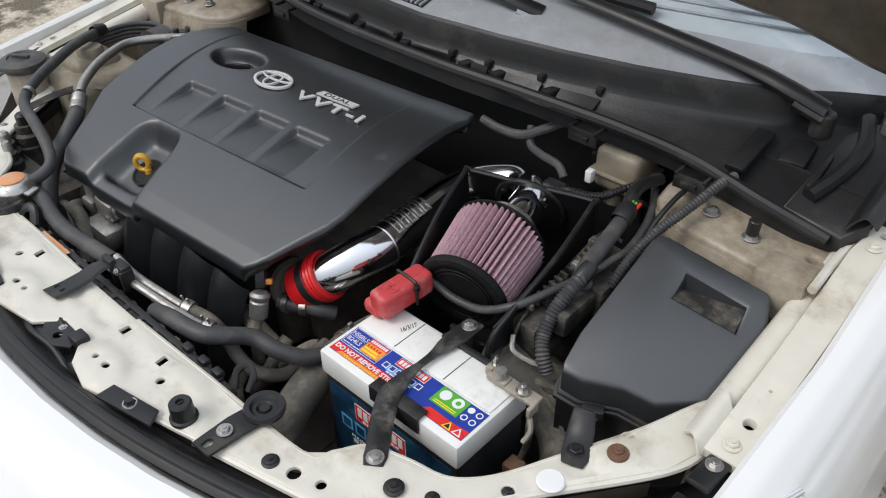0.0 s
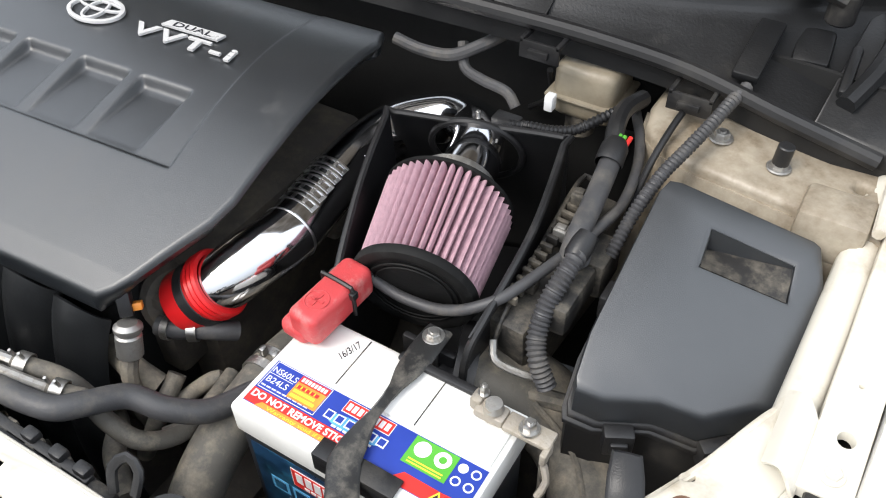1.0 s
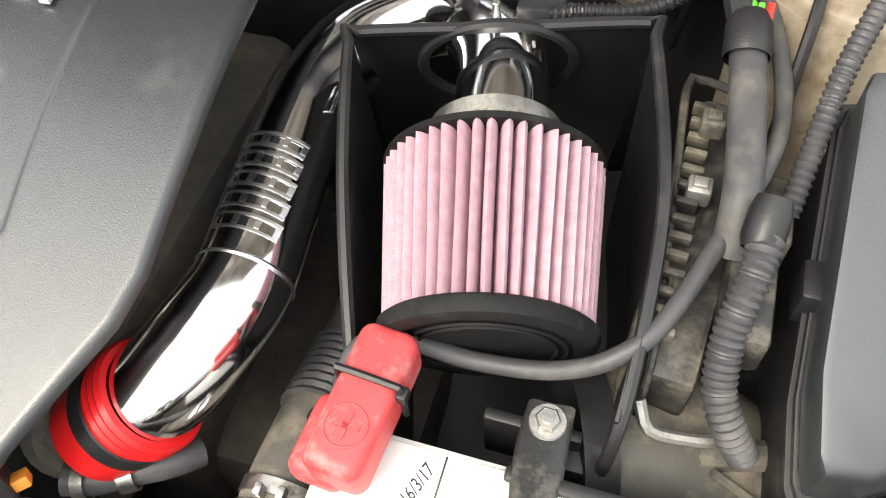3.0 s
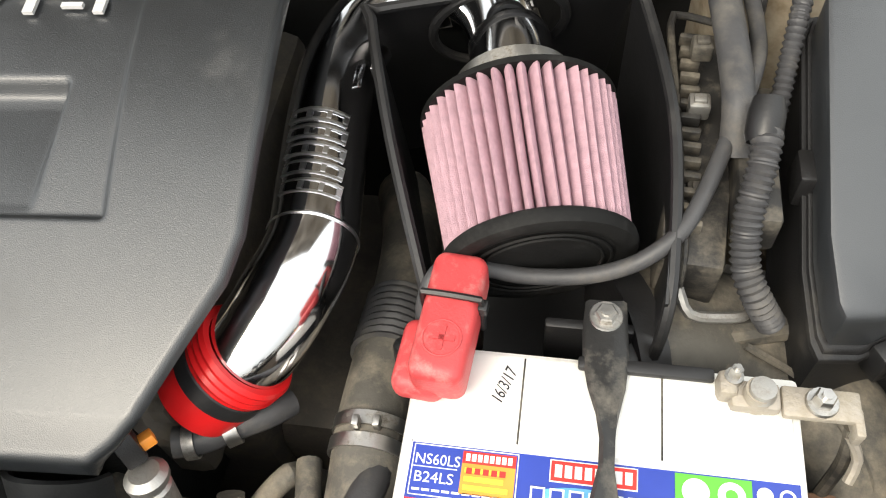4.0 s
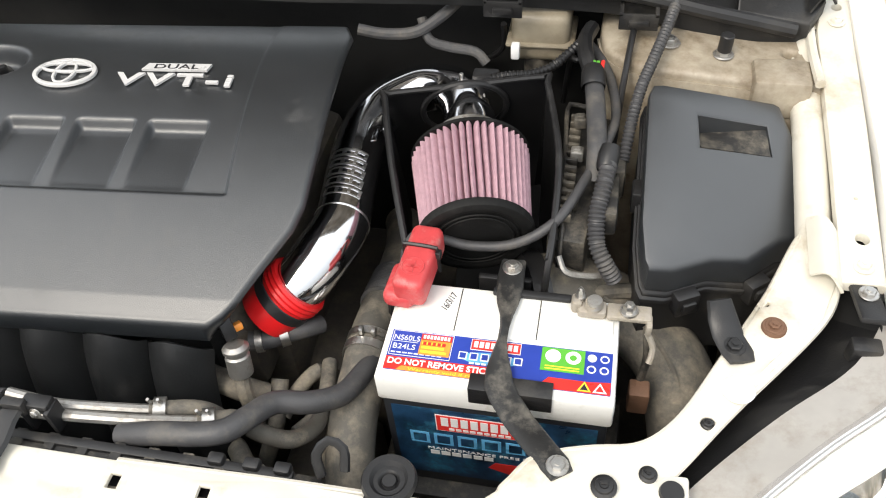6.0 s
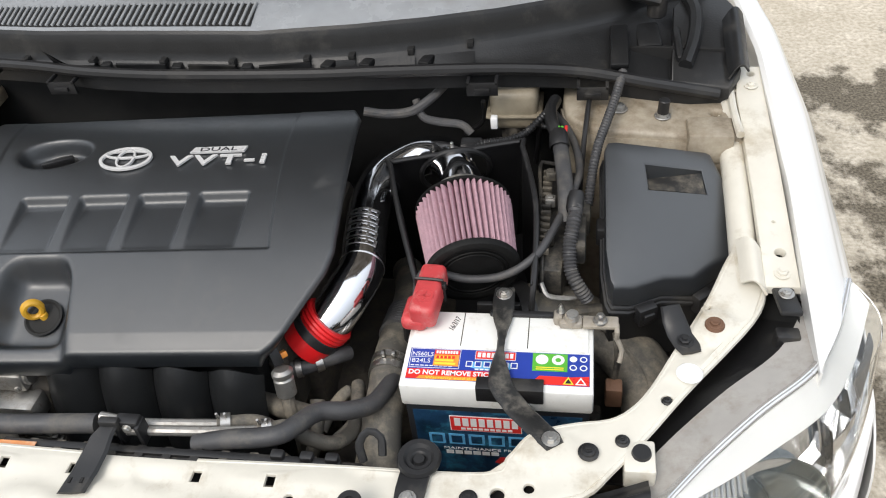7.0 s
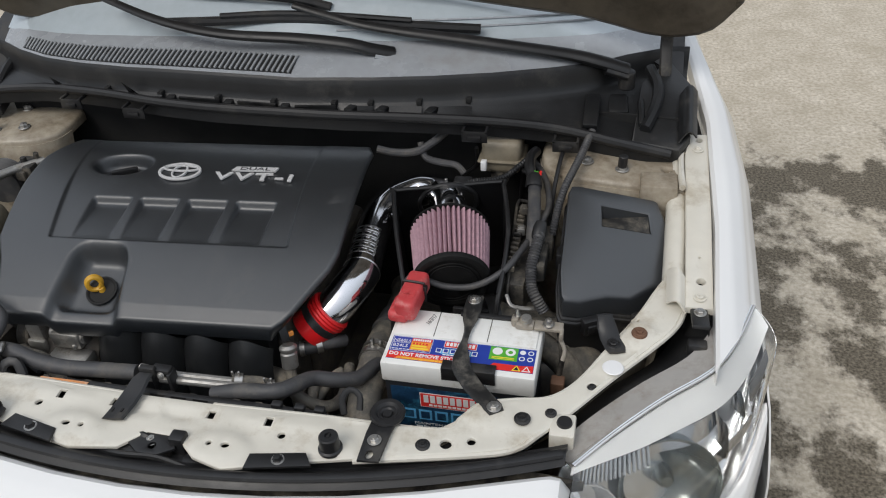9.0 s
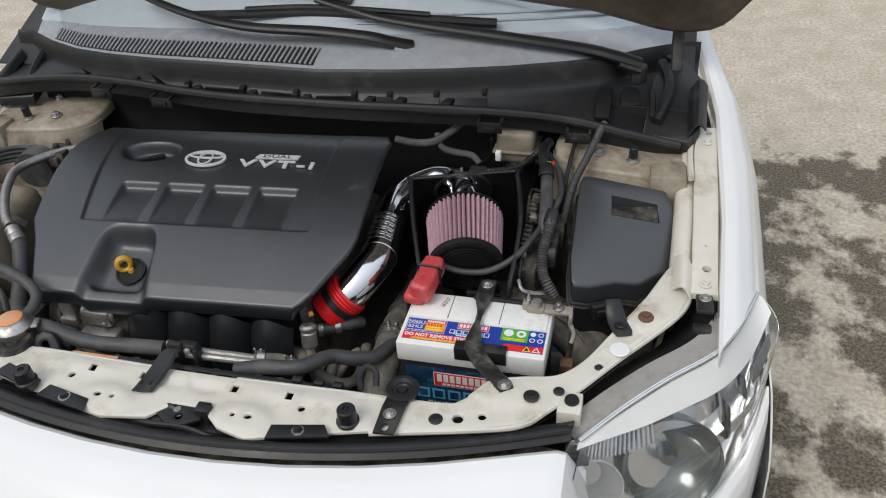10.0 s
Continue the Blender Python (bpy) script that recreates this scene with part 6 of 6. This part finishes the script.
for k, (pts, r, tail) in enumerate((([(-0.075, -0.090, 0.874), (-0.03, -0.092, 0.869), (-0.002, -0.089, 0.865), (0.034, -0.082, 0.858), (0.062, -0.075, 0.851), (0.085, -0.067, 0.845)], 0.006, [(0.101, -0.061, 0.840), (0.116, -0.056, 0.828), (0.124, -0.050, 0.800)]),
                                  ([(-0.06, -0.108, 0.872), (0.015, -0.099, 0.865), (0.064, -0.091, 0.858), (0.115, -0.079, 0.849), (0.138, -0.070, 0.843)], 0.006, [(0.150, -0.065, 0.839), (0.171, -0.066, 0.820), (0.198, -0.058, 0.800), (0.211, -0.025, 0.780), (0.208, 0.019, 0.775), (0.199, 0.060, 0.770)]))):
    cp = thing("cooler_pipe", pts[0], "bare aluminium cooler pipe with a clamped rubber end", "pipe", "cooler pipes")
    part("pipe", tube(pts, r, 10), "alloy", cp)
    e0, e1 = Vector(pts[-2]), Vector(pts[-1])
    part("rubber_end", tube([e0.lerp(e1, 0.05), e1, *tail], 0.0095, 12), "oldhose", cp)
    part("clamp", lathe([(0.011, -0.006), (0.0128, -0.006), (0.0128, 0.006), (0.011, 0.006)], frame_along(e0.lerp(e1, 0.45), e1 - e0), 20), "steel", cp)
    part("clamp_ear", join(*[rod(e0.lerp(e1, 0.45 + 0.25 * s) + Vector((0.002 * s, 0, 0.011)), e0.lerp(e1, 0.45 + 0.25 * s) + Vector((0.002 * s, -0.002, 0.022)), 0.0018, seg=8) for s in (-0.6, 0.6)]), "steel", cp)
ub = thing("pipe_bracket", (-0.025, -0.11, 0.86), "black steel bracket holding the cooler pipes", "bracket")
part("arm", join(box((-0.040, -0.118, 0.858), (-0.034, -0.098, 0.896), 0.002), box((-0.014, -0.118, 0.858), (-0.008, -0.098, 0.892), 0.002), box((-0.040, -0.114, 0.884), (-0.010, -0.098, 0.897), 0.003)), "plastic", ub)
hex_bolt("bolt", (-0.024, -0.115, 0.888), 0.004, ub, d=(0, -1, 0.3))
ls = thing("latch_stay", (-0.055, -0.17, 0.875), "black steel stay strip lying over the front panel", "stay")
part("strip", join(strap([((-0.045, -0.118, 0.892), 0.011, (1, 0.1, 0), (0, 0, 1)), ((-0.048, -0.130, 0.891), 0.014, (1, 0.1, 0), (0, 0, 1)), ((-0.051, -0.148, 0.884), 0.016, (1, 0.1, 0), (0, 0, 1)), ((-0.054, -0.17, 0.880), 0.0165, (1, 0.1, 0), (0, 0, 1)), ((-0.058, -0.198, 0.879), 0.0165, (1, 0.1, 0), (0, 0, 1))]),
                   box((-0.056, -0.118, 0.885), (-0.032, -0.108, 0.902), 0.002)), "plastic", ls)
part("slot", join(box((-0.066, -0.187, 0.8815), (-0.063, -0.180, 0.8835)), box((-0.052, -0.186, 0.8815), (-0.049, -0.179, 0.8835))), "dark", ls, smooth=0)


def bump_stop(x, y):
    b = thing("bonnet_bump_stop", (x, y, 0.876), "black rubber bonnet bump stop on the front panel", "bump stop", "bonnet bump stops")
    part("rubber", lathe([(0.0, 0.024), (0.004, 0.024), (0.005, 0.027), (0.0115, 0.027), (0.0132, 0.025), (0.0140, 0.006), (0.0165, 0.004), (0.0165, 0.0), (0.0, 0.0)], pose(x, y, 0.879), 26), "rubber", b)
    part("slot", box((x - 0.0012, y - 0.005, 0.9025), (x + 0.0012, y + 0.005, 0.9045)), "dark", b, smooth=0)


bump_stop(0.267, -0.196)
bump_stop(-0.246, -0.212)


def push_clip(x, y, z, r=0.0075, m_="plastic"):
    c = thing("push_clip", (x, y, z), "black plastic trim clip pressed into the panel", "clip", "trim clips")
    part("head", lathe([(0.0, 0.005), (r * 0.45, 0.005), (r * 0.5, 0.0035), (r * 0.9, 0.003), (r, 0.001), (r * 1.35, 0.0), (r * 1.35, -0.002)], pose(x, y, z), 20), m_, c)
    part("pin", box((x - r * 0.3, y - r * 0.12, z + 0.0045), (x + r * 0.3, y + r * 0.12, z + 0.006)), "dusty", c, smooth=0)


for x, y in ((0.386, -0.166), (-0.386, -0.166)):
    push_clip(x, y, core_z(x, y) + 0.001)
push_clip(0.6, -0.022, 0.873, 0.0045)
push_clip(0.548, -0.082, 0.876, 0.006)
push_clip(0.511, -0.101, 0.879, 0.0085)
hex_r = thing("rusty_bolt", (0.662, 0.087, 0.88), "rust-brown flange bolt on the cream panel", "bolt")
part("flange", lathe([(0.0, 0.003), (0.011, 0.003), (0.012, 0.001), (0.012, -0.002)], pose(0.662, 0.087, 0.8865), 24), "rust", hex_r)
hex_bolt("head", (0.662, 0.087, 0.889), 0.006, hex_r, "rust", h=0.004)
spot = thing("plug", (0.627, 0.015, 0.875), "white paint plug on the diagonal panel", "plug")
part("disc", lathe([(0.0, 0.0012), (0.014, 0.0012), (0.0155, 0.0)], pose(0.627, 0.015, 0.8795), 28), "white", spot)
bs = thing("hanger_bracket", (0.62, 0.07, 0.875), "black angled hanger bracket bolted to the diagonal panel", "bracket")
part("arm", strap([((0.632, 0.045, 0.8805), 0.012, (1, 0.3, 0), (0, 0, 1)), ((0.628, 0.056, 0.8805), 0.0155, (1, 0.3, 0), (0, 0, 1)), ((0.620, 0.074, 0.8815), 0.0155, (1, 0.3, 0), (0, 0, 1)), ((0.614, 0.088, 0.890), 0.015, (1, 0.3, 0), (0, -0.5, 1)), ((0.608, 0.100, 0.905), 0.012, (1, 0.3, 0), (0, -0.9, 0.6))]), "plastic", bs, smooth=60)
hex_bolt("bolt", (0.625, 0.062, 0.8825), 0.0075, bs, "rubber", h=0.005)
mb = thing("radiator_mount", (0.323, -0.15, 0.875), "black steel radiator mount bracket with a rubber bush", "bracket")
part("arm", plate([(0.309, -0.213), (0.338, -0.211), (0.341, -0.165), (0.344, -0.130), (0.310, -0.130), (0.308, -0.165)], [circle_pts(0.323, -0.201, 0.005, 0.007, 14)], thick=0.004, bevel=0.001, zf=lambda x, y: 0.886 - 0.1 * max(0, y + 0.16)), "plastic", mb)
part("ring", lathe([(0.013, 0.0), (0.024, 0.0), (0.025, 0.004), (0.023, 0.008), (0.017, 0.008), (0.013, 0.003)], pose(0.328, -0.128, 0.882), 30), "plastic", mb)
part("bush", lathe([(0.0, 0.004), (0.006, 0.004), (0.007, 0.001), (0.010, 0.004), (0.0155, 0.004), (0.0155, -0.006)], pose(0.328, -0.128, 0.882), 24), "rubber", mb)
hex_bolt("bolt", (0.324, -0.179, 0.888), 0.0065, mb)
part("hook", tube([(0.262, -0.125, 0.868), (0.258, -0.115, 0.888), (0.268, -0.105, 0.898), (0.282, -0.108, 0.892), (0.284, -0.12, 0.875)], 0.005, 8, flat=0.7), "plastic", mb)
ml = thing("radiator_mount", (-0.335, -0.16, 0.87), "dirty grey radiator mount with a rubber bush", "bracket")
part("ring", lathe([(0.0, 0.004), (0.008, 0.004), (0.010, 0.001), (0.018, 0.006), (0.028, 0.006), (0.031, 0.0), (0.031, -0.01)], pose(-0.325, -0.140, 0.880), 28), "dusty", ml)
part("hook", tube([(-0.29, -0.14, 0.86), (-0.285, -0.125, 0.882), (-0.268, -0.12, 0.884), (-0.255, -0.13, 0.865)], 0.008, 8, flat=0.7), "plastic", ml)
# bonnet latch in the front recess
la = thing("bonnet_latch", (0.0, -0.22, 0.838), "greasy black bonnet latch with a release lever", "latch")
part("plate", box((-0.06, -0.246, 0.838), (0.085, -0.206, 0.846), 0.003), "dusty", la)
part("hook", tube([(-0.03, -0.225, 0.85), (-0.02, -0.21, 0.866), (0.0, -0.213, 0.87), (0.02, -0.215, 0.858)], 0.006, 8, flat=0.6), "plastic", la)
part("lever", join(box((0.040, -0.222, 0.846), (0.062, -0.202, 0.884), 0.003), box((0.040, -0.245, 0.848), (0.062, -0.205, 0.854), 0.002)), "plastic", la)
part("spring", tube([(-0.07, -0.232, 0.855), (-0.04, -0.238, 0.858), (-0.01, -0.235, 0.856), (0.03, -0.235, 0.853)], 0.006, 10, ribs=0.0015, rib_step=0.004), "dusty", la)
hex_bolt("bolt", (0.008, -0.214, 0.866), 0.007, la)
hex_bolt("bolt", (-0.085, -0.228, 0.848), 0.008, la, "rubber")
hex_bolt("bolt", (0.075, -0.226, 0.848), 0.007, la, "rubber")
part("guard", join(box((-0.035, -0.240, 0.846), (0.006, -0.212, 0.866), 0.005), box((0.062, -0.244, 0.846), (0.098, -0.222, 0.862), 0.005), tube([(-0.06, -0.236, 0.860), (-0.02, -0.244, 0.868), (0.03, -0.240, 0.866), (0.085, -0.246, 0.858)], 0.0045, 8)), "plastic", la)
part("carrier", plate([(-0.02, -0.226), (0.0, -0.204), (0.034, -0.202), (0.052, -0.226), (0.03, -0.240), (0.0, -0.240)], [circle_pts(0.017, -0.226, 0.006, n=12)], z=0.872, thick=0.004, bevel=0.001), "plastic", la)
for x, y, turn in ((0.205, -0.228, 12), (-0.165, -0.232, -10), (-0.262, -0.206, -16)):
    sb = thing("seal_bracket", (x, y, 0.872), "black plastic seal bracket with a screw and pale washer", "bracket", "seal brackets")
    at = pose(x, y, 0.8835, 0, 0, turn)
    part("plate", plate([(-0.045, -0.012), (0.045, -0.012), (0.036, 0.010), (-0.040, 0.012)], thick=0.004, bevel=0.001, m=at), "plastic", sb)
    part("washer", lathe([(0.0, 0.0012), (0.0085, 0.0012), (0.0092, 0.0)], at, 20), "steel", sb, "pale steel washer")
    part("screw", lathe([(0.0, 0.007), (0.005, 0.0065), (0.0065, 0.002), (0.008, 0.001)], at, 6), "rubber", sb)
# bracket joints at the fender ends
for sx in (1, -1):
    fb_ = thing("fender_bracket", (sx * 0.748, 0.11, 0.87), "black bracket bolted at the fender end", "bracket", "fender brackets")
    part("arm", join(box((-0.013, -0.03, -0.004), (0.013, 0.03, 0.004), 0.003, pose(sx * 0.749, 0.120, 0.898, -14, 0, 0)), box((-0.014, -0.012, -0.035), (0.014, 0.006, 0.002), 0.003, pose(sx * 0.746, 0.082, 0.885))), "plastic", fb_)
    hex_bolt("bolt", (sx * 0.749, 0.128, 0.903), 0.0065, fb_)
    gs = thing("gusset", (sx * 0.715, 0.17, 0.88), "cream folded gusset at the rail end", "gusset", "gussets")
    part("fold", sheet(lambda u, v: Vector((sx * (0.700 + 0.03 * u), 0.155 + 0.07 * v - 0.02 * u, 0.893 + 0.014 * math.sin(math.pi * u) + 0.012 * v)), 8, 6, 0.003), "bay", gs)
    eb = thing("end_bracket", (sx * 0.565, -0.10, 0.86), "cream end bracket with a black screw", "bracket", "end brackets")
    part("tab", box((-0.017, -0.022, -0.03), (0.017, 0.02, 0.002), 0.003, pose(sx * 0.566, -0.098, 0.872)), "bay", eb)
    part("screw", lathe([(0.0, 0.004), (0.010, 0.004), (0.011, 0.0)], pose(sx * 0.568, -0.096, 0.874), 20), "rubber", eb)

# ---- passenger side of the bay ----
wt = thing("washer_tank", (-0.63, 0.17, 0.72), "yellowed translucent washer tank with stained shoulders", "tank")
part("tank", join(box((-0.705, 0.10, 0.70), (-0.545, 0.265, 0.915), 0.03, seg=4), box((-0.685, 0.135, 0.88), (-0.60, 0.235, 0.935), 0.022, seg=4)), "tank", wt, smooth=60)
part("filler", lathe([(0.0, 0.012), (0.022, 0.012), (0.026, 0.006), (0.026, -0.01)], pose(-0.632, 0.185, 0.938), 24), "tank", wt)
cr = thing("coolant_reservoir", (-0.685, 0.07, 0.72), "grimy filler bottle with a grey embossed cap", "bottle")
part("bottle", lathe([(0.0, 0.0), (0.036, 0.0), (0.036, 0.09), (0.040, 0.10), (0.036, 0.11), (0.034, 0.20)], pose(-0.685, 0.072, 0.735), 26), "grime", cr)
part("cap", lathe([(0.0, 0.010), (0.024, 0.010), (0.026, 0.013), (0.034, 0.012), (0.044, 0.006), (0.045, 0.0), (0.036, -0.012)], pose(-0.685, 0.072, 0.938), 30), "hose", cr)
part("grip", box((-0.02, -0.004, 0.012), (0.02, 0.004, 0.017), 0.002, pose(-0.685, 0.072, 0.938, 0, 0, 30)), "hose", cr)
h1 = thing("overflow_hose", (-0.5, 0.02, 0.90), "black rubber hose with a clip and knuckle end", "hose", "side hoses")
part("hose", tube([(-0.655, 0.215, 0.962), (-0.625, 0.16, 0.966), (-0.589, 0.101, 0.962), (-0.545, 0.035, 0.955), (-0.503, -0.006, 0.945), (-0.428, -0.025, 0.940), (-0.374, -0.036, 0.930), (-0.335, -0.050, 0.912), (-0.326, -0.071, 0.902), (-0.328, -0.092, 0.897)], 0.0095, 12), "hose", h1)
part("knuckle", lathe([(0.0, 0.02), (0.012, 0.016), (0.0145, 0.0), (0.012, -0.012)], frame_along((-0.66, 0.222, 0.962), (-0.3, 0.8, -0.1)), 16), "rubber", h1)
part("clip", lathe([(0.010, -0.004), (0.0125, -0.004), (0.0125, 0.004), (0.010, 0.004)], frame_along((-0.522, 0.012, 0.950), (0.6, -0.7, -0.1)), 18), "steel", h1)
h2 = thing("refrigerant_hose", (-0.45, 0.06, 0.85), "scuffed alloy pipe joining a thick black hose", "hose", "side hoses")
part("pipe", tube([(-0.50, 0.34, 0.955), (-0.54, 0.29, 0.958), (-0.562, 0.235, 0.960), (-0.545, 0.185, 0.960), (-0.520, 0.140, 0.957), (-0.490, 0.098, 0.948), (-0.470, 0.080, 0.942)], 0.0085, 12), "alloy", h2, "scuffed bare alloy pipe")
part("ferrule", lathe([(0.0125, -0.022), (0.0135, -0.02), (0.0135, -0.008), (0.0125, -0.006), (0.0135, -0.004), (0.0135, 0.012), (0.010, 0.014)], frame_along((-0.452, 0.066, 0.936), (-0.6, 0.5, 0.25)), 18), "alloy", h2)
part("hose", tube([(-0.458, 0.070, 0.938), (-0.435, 0.050, 0.925), (-0.418, 0.021, 0.908), (-0.404, -0.012, 0.886), (-0.402, -0.035, 0.855), (-0.385, -0.06, 0.80), (-0.36, -0.07, 0.72)], 0.0135, 14), "hose", h2)
for k in range(4):
    dz = 0.008 * k
    single("wing_line", tube([(-0.700, 0.12, 0.915 - dz), (-0.705, 0.20, 0.935 - dz), (-0.690, 0.29, 0.945 - dz), (-0.655, 0.335, 0.945 - dz * 1.2), (-0.60, 0.34, 0.945 - dz), (-0.55, 0.335, 0.94 - dz), (-0.50, 0.35, 0.93 - dz)], 0.0048, 8), "hose", (-0.69, 0.25, 0.9), "thin dark line curving along the inner wing", "pipe", "wing lines")
lk = thing("line_clamp", (-0.52, 0.33, 0.93), "black plastic clamp block on the pipes", "clamp")
part("block", join(box((-0.545, 0.30, 0.925), (-0.505, 0.345, 0.962), 0.004), box((-0.535, 0.29, 0.935), (-0.515, 0.30, 0.955), 0.003), rod((-0.53, 0.32, 0.955), (-0.53, 0.32, 0.972), 0.006), rod((-0.515, 0.335, 0.955), (-0.51, 0.335, 0.975), 0.005)), "dusty", lk)
rs_ = thing("relay_bellows", (-0.575, 0.31, 0.88), "ribbed grey rubber boot beside the tank", "boot")
part("boot", tube([(-0.575, 0.285, 0.925), (-0.58, 0.325, 0.925)], 0.036, 20, ribs=0.004, rib_step=0.010), "hose", rs_)
br = single("brace_bar", tube([(-0.59, 0.02, 0.892), (-0.585, 0.07, 0.90), (-0.578, 0.115, 0.902), (-0.55, 0.155, 0.90), (-0.52, 0.165, 0.88)], 0.0115, 4, flat=0.6), "dusty", (-0.575, 0.09, 0.88), "flat dusty brace beside the washer tank", "brace")
for x, y, z, r, lab in ((-0.565, 0.0, 0.86, 0.026, "grimy dark valve with a plug"), (-0.53, -0.05, 0.855, 0.02, "grimy capped valve beside the hoses"), (-0.50, -0.06, 0.85, 0.018, "grimy capped valve beside the hoses")):
    v_ = thing("side_valve", (x, y, z - 0.12), lab, "valve", "side valves")
    part("body", lathe([(r * 1.2, -0.12), (r * 1.2, -0.02), (r, -0.018), (r, 0.0), (r * 0.7, 0.004), (r * 0.7, 0.018), (0.0, 0.020)], pose(x, y, z), 20), "dusty", v_)
    part("plug", lathe([(r * 0.45, 0.0), (r * 0.45, 0.036), (r * 0.3, 0.040), (0.0, 0.040)], pose(x, y, z), 14), "alloy" if r < 0.024 else "plastic", v_)
single("side_block", join(box((-0.62, -0.10, 0.45), (-0.42, 0.05, 0.80), 0.02), box((-0.58, -0.085, 0.79), (-0.45, -0.02, 0.835), 0.012), box((-0.70, -0.03, 0.5), (-0.62, 0.08, 0.78), 0.02)), "engine", (-0.55, 0, 0.45), "dark grimy assembly low beside the radiator", "machinery")
for k, pts in enumerate(([(-0.56, 0.06, 0.84), (-0.51, 0.045, 0.855), (-0.46, 0.03, 0.85), (-0.43, 0.0, 0.83)], [(-0.55, 0.03, 0.83), (-0.50, 0.015, 0.845), (-0.47, 0.0, 0.84), (-0.45, -0.03, 0.80)], [(-0.60, 0.0, 0.84), (-0.57, -0.05, 0.84), (-0.54, -0.09, 0.82)], [(-0.40, -0.05, 0.80), (-0.36, -0.04, 0.81), (-0.30, -0.06, 0.80)])):
    single("side_wire", tube(pts, 0.0065, 8), "hose", pts[0], "dusty wire loop between the valves", "wire", "side wires")
alt = thing("alternator", (-0.30, 0.02, 0.70), "dusty grey alternator with finned alloy housing", "alternator")
part("housing", lathe([(0.0, -0.06), (0.045, -0.06), (0.058, -0.045), (0.060, 0.0), (0.058, 0.045), (0.045, 0.06), (0.0, 0.06)], Matrix.Translation((-0.285, 0.035, 0.775)) @ pose(0, 0, 0, 0, 90, 0), 32), "engine", alt)
part("pulley", lathe([(0.0, -0.012), (0.04, -0.012), (0.042, -0.008), (0.036, 0.0), (0.042, 0.008), (0.04, 0.012), (0.0, 0.012)], Matrix.Translation((-0.365, 0.030, 0.80)) @ pose(0, 0, 0, 0, 90, 0), 28), "dusty", alt)
part("bracket", join(box((-0.345, -0.012, 0.795), (-0.315, 0.03, 0.855), 0.006), box((-0.345, -0.02, 0.80), (-0.31, -0.01, 0.825), 0.004)), "alloy", alt)
part("terminal_block", join(box((-0.295, -0.02, 0.815), (-0.240, 0.02, 0.848), 0.007), rod((-0.30, 0.0, 0.835), (-0.235, 0.0, 0.835), 0.016)), "alloy", alt)
part("lower_block", box((-0.30, -0.045, 0.775), (-0.225, -0.005, 0.812), 0.008), "alloy", alt)
for i in range(5):
    part("fin", box((-0.30 + 0.006 * i, -0.03, 0.742 - 0.006 * i), (-0.25 + 0.006 * i, -0.02, 0.746 - 0.006 * i), 0.001), "alloy", alt)
hex_bolt("bolt", (-0.252, -0.02, 0.824), 0.004, alt, d=(0, -1, 0.2))
single("hose", tube([(-0.36, -0.02, 0.80), (-0.335, -0.04, 0.815), (-0.30, -0.045, 0.812), (-0.275, -0.055, 0.79), (-0.255, -0.075, 0.76)], 0.012, 12), "oldhose", (-0.33, -0.04, 0.78), "dusty rubber hose below the alternator", "hose", "lower hoses")
single("corrugated_conduit", tube([(-0.305, -0.045, 0.80), (-0.285, -0.058, 0.79), (-0.268, -0.075, 0.77), (-0.26, -0.085, 0.74)], 0.008, 10, ribs=0.001, rib_step=0.005), "hose", (-0.28, -0.06, 0.74), "slim ribbed conduit below the alternator", "conduit", "conduits")
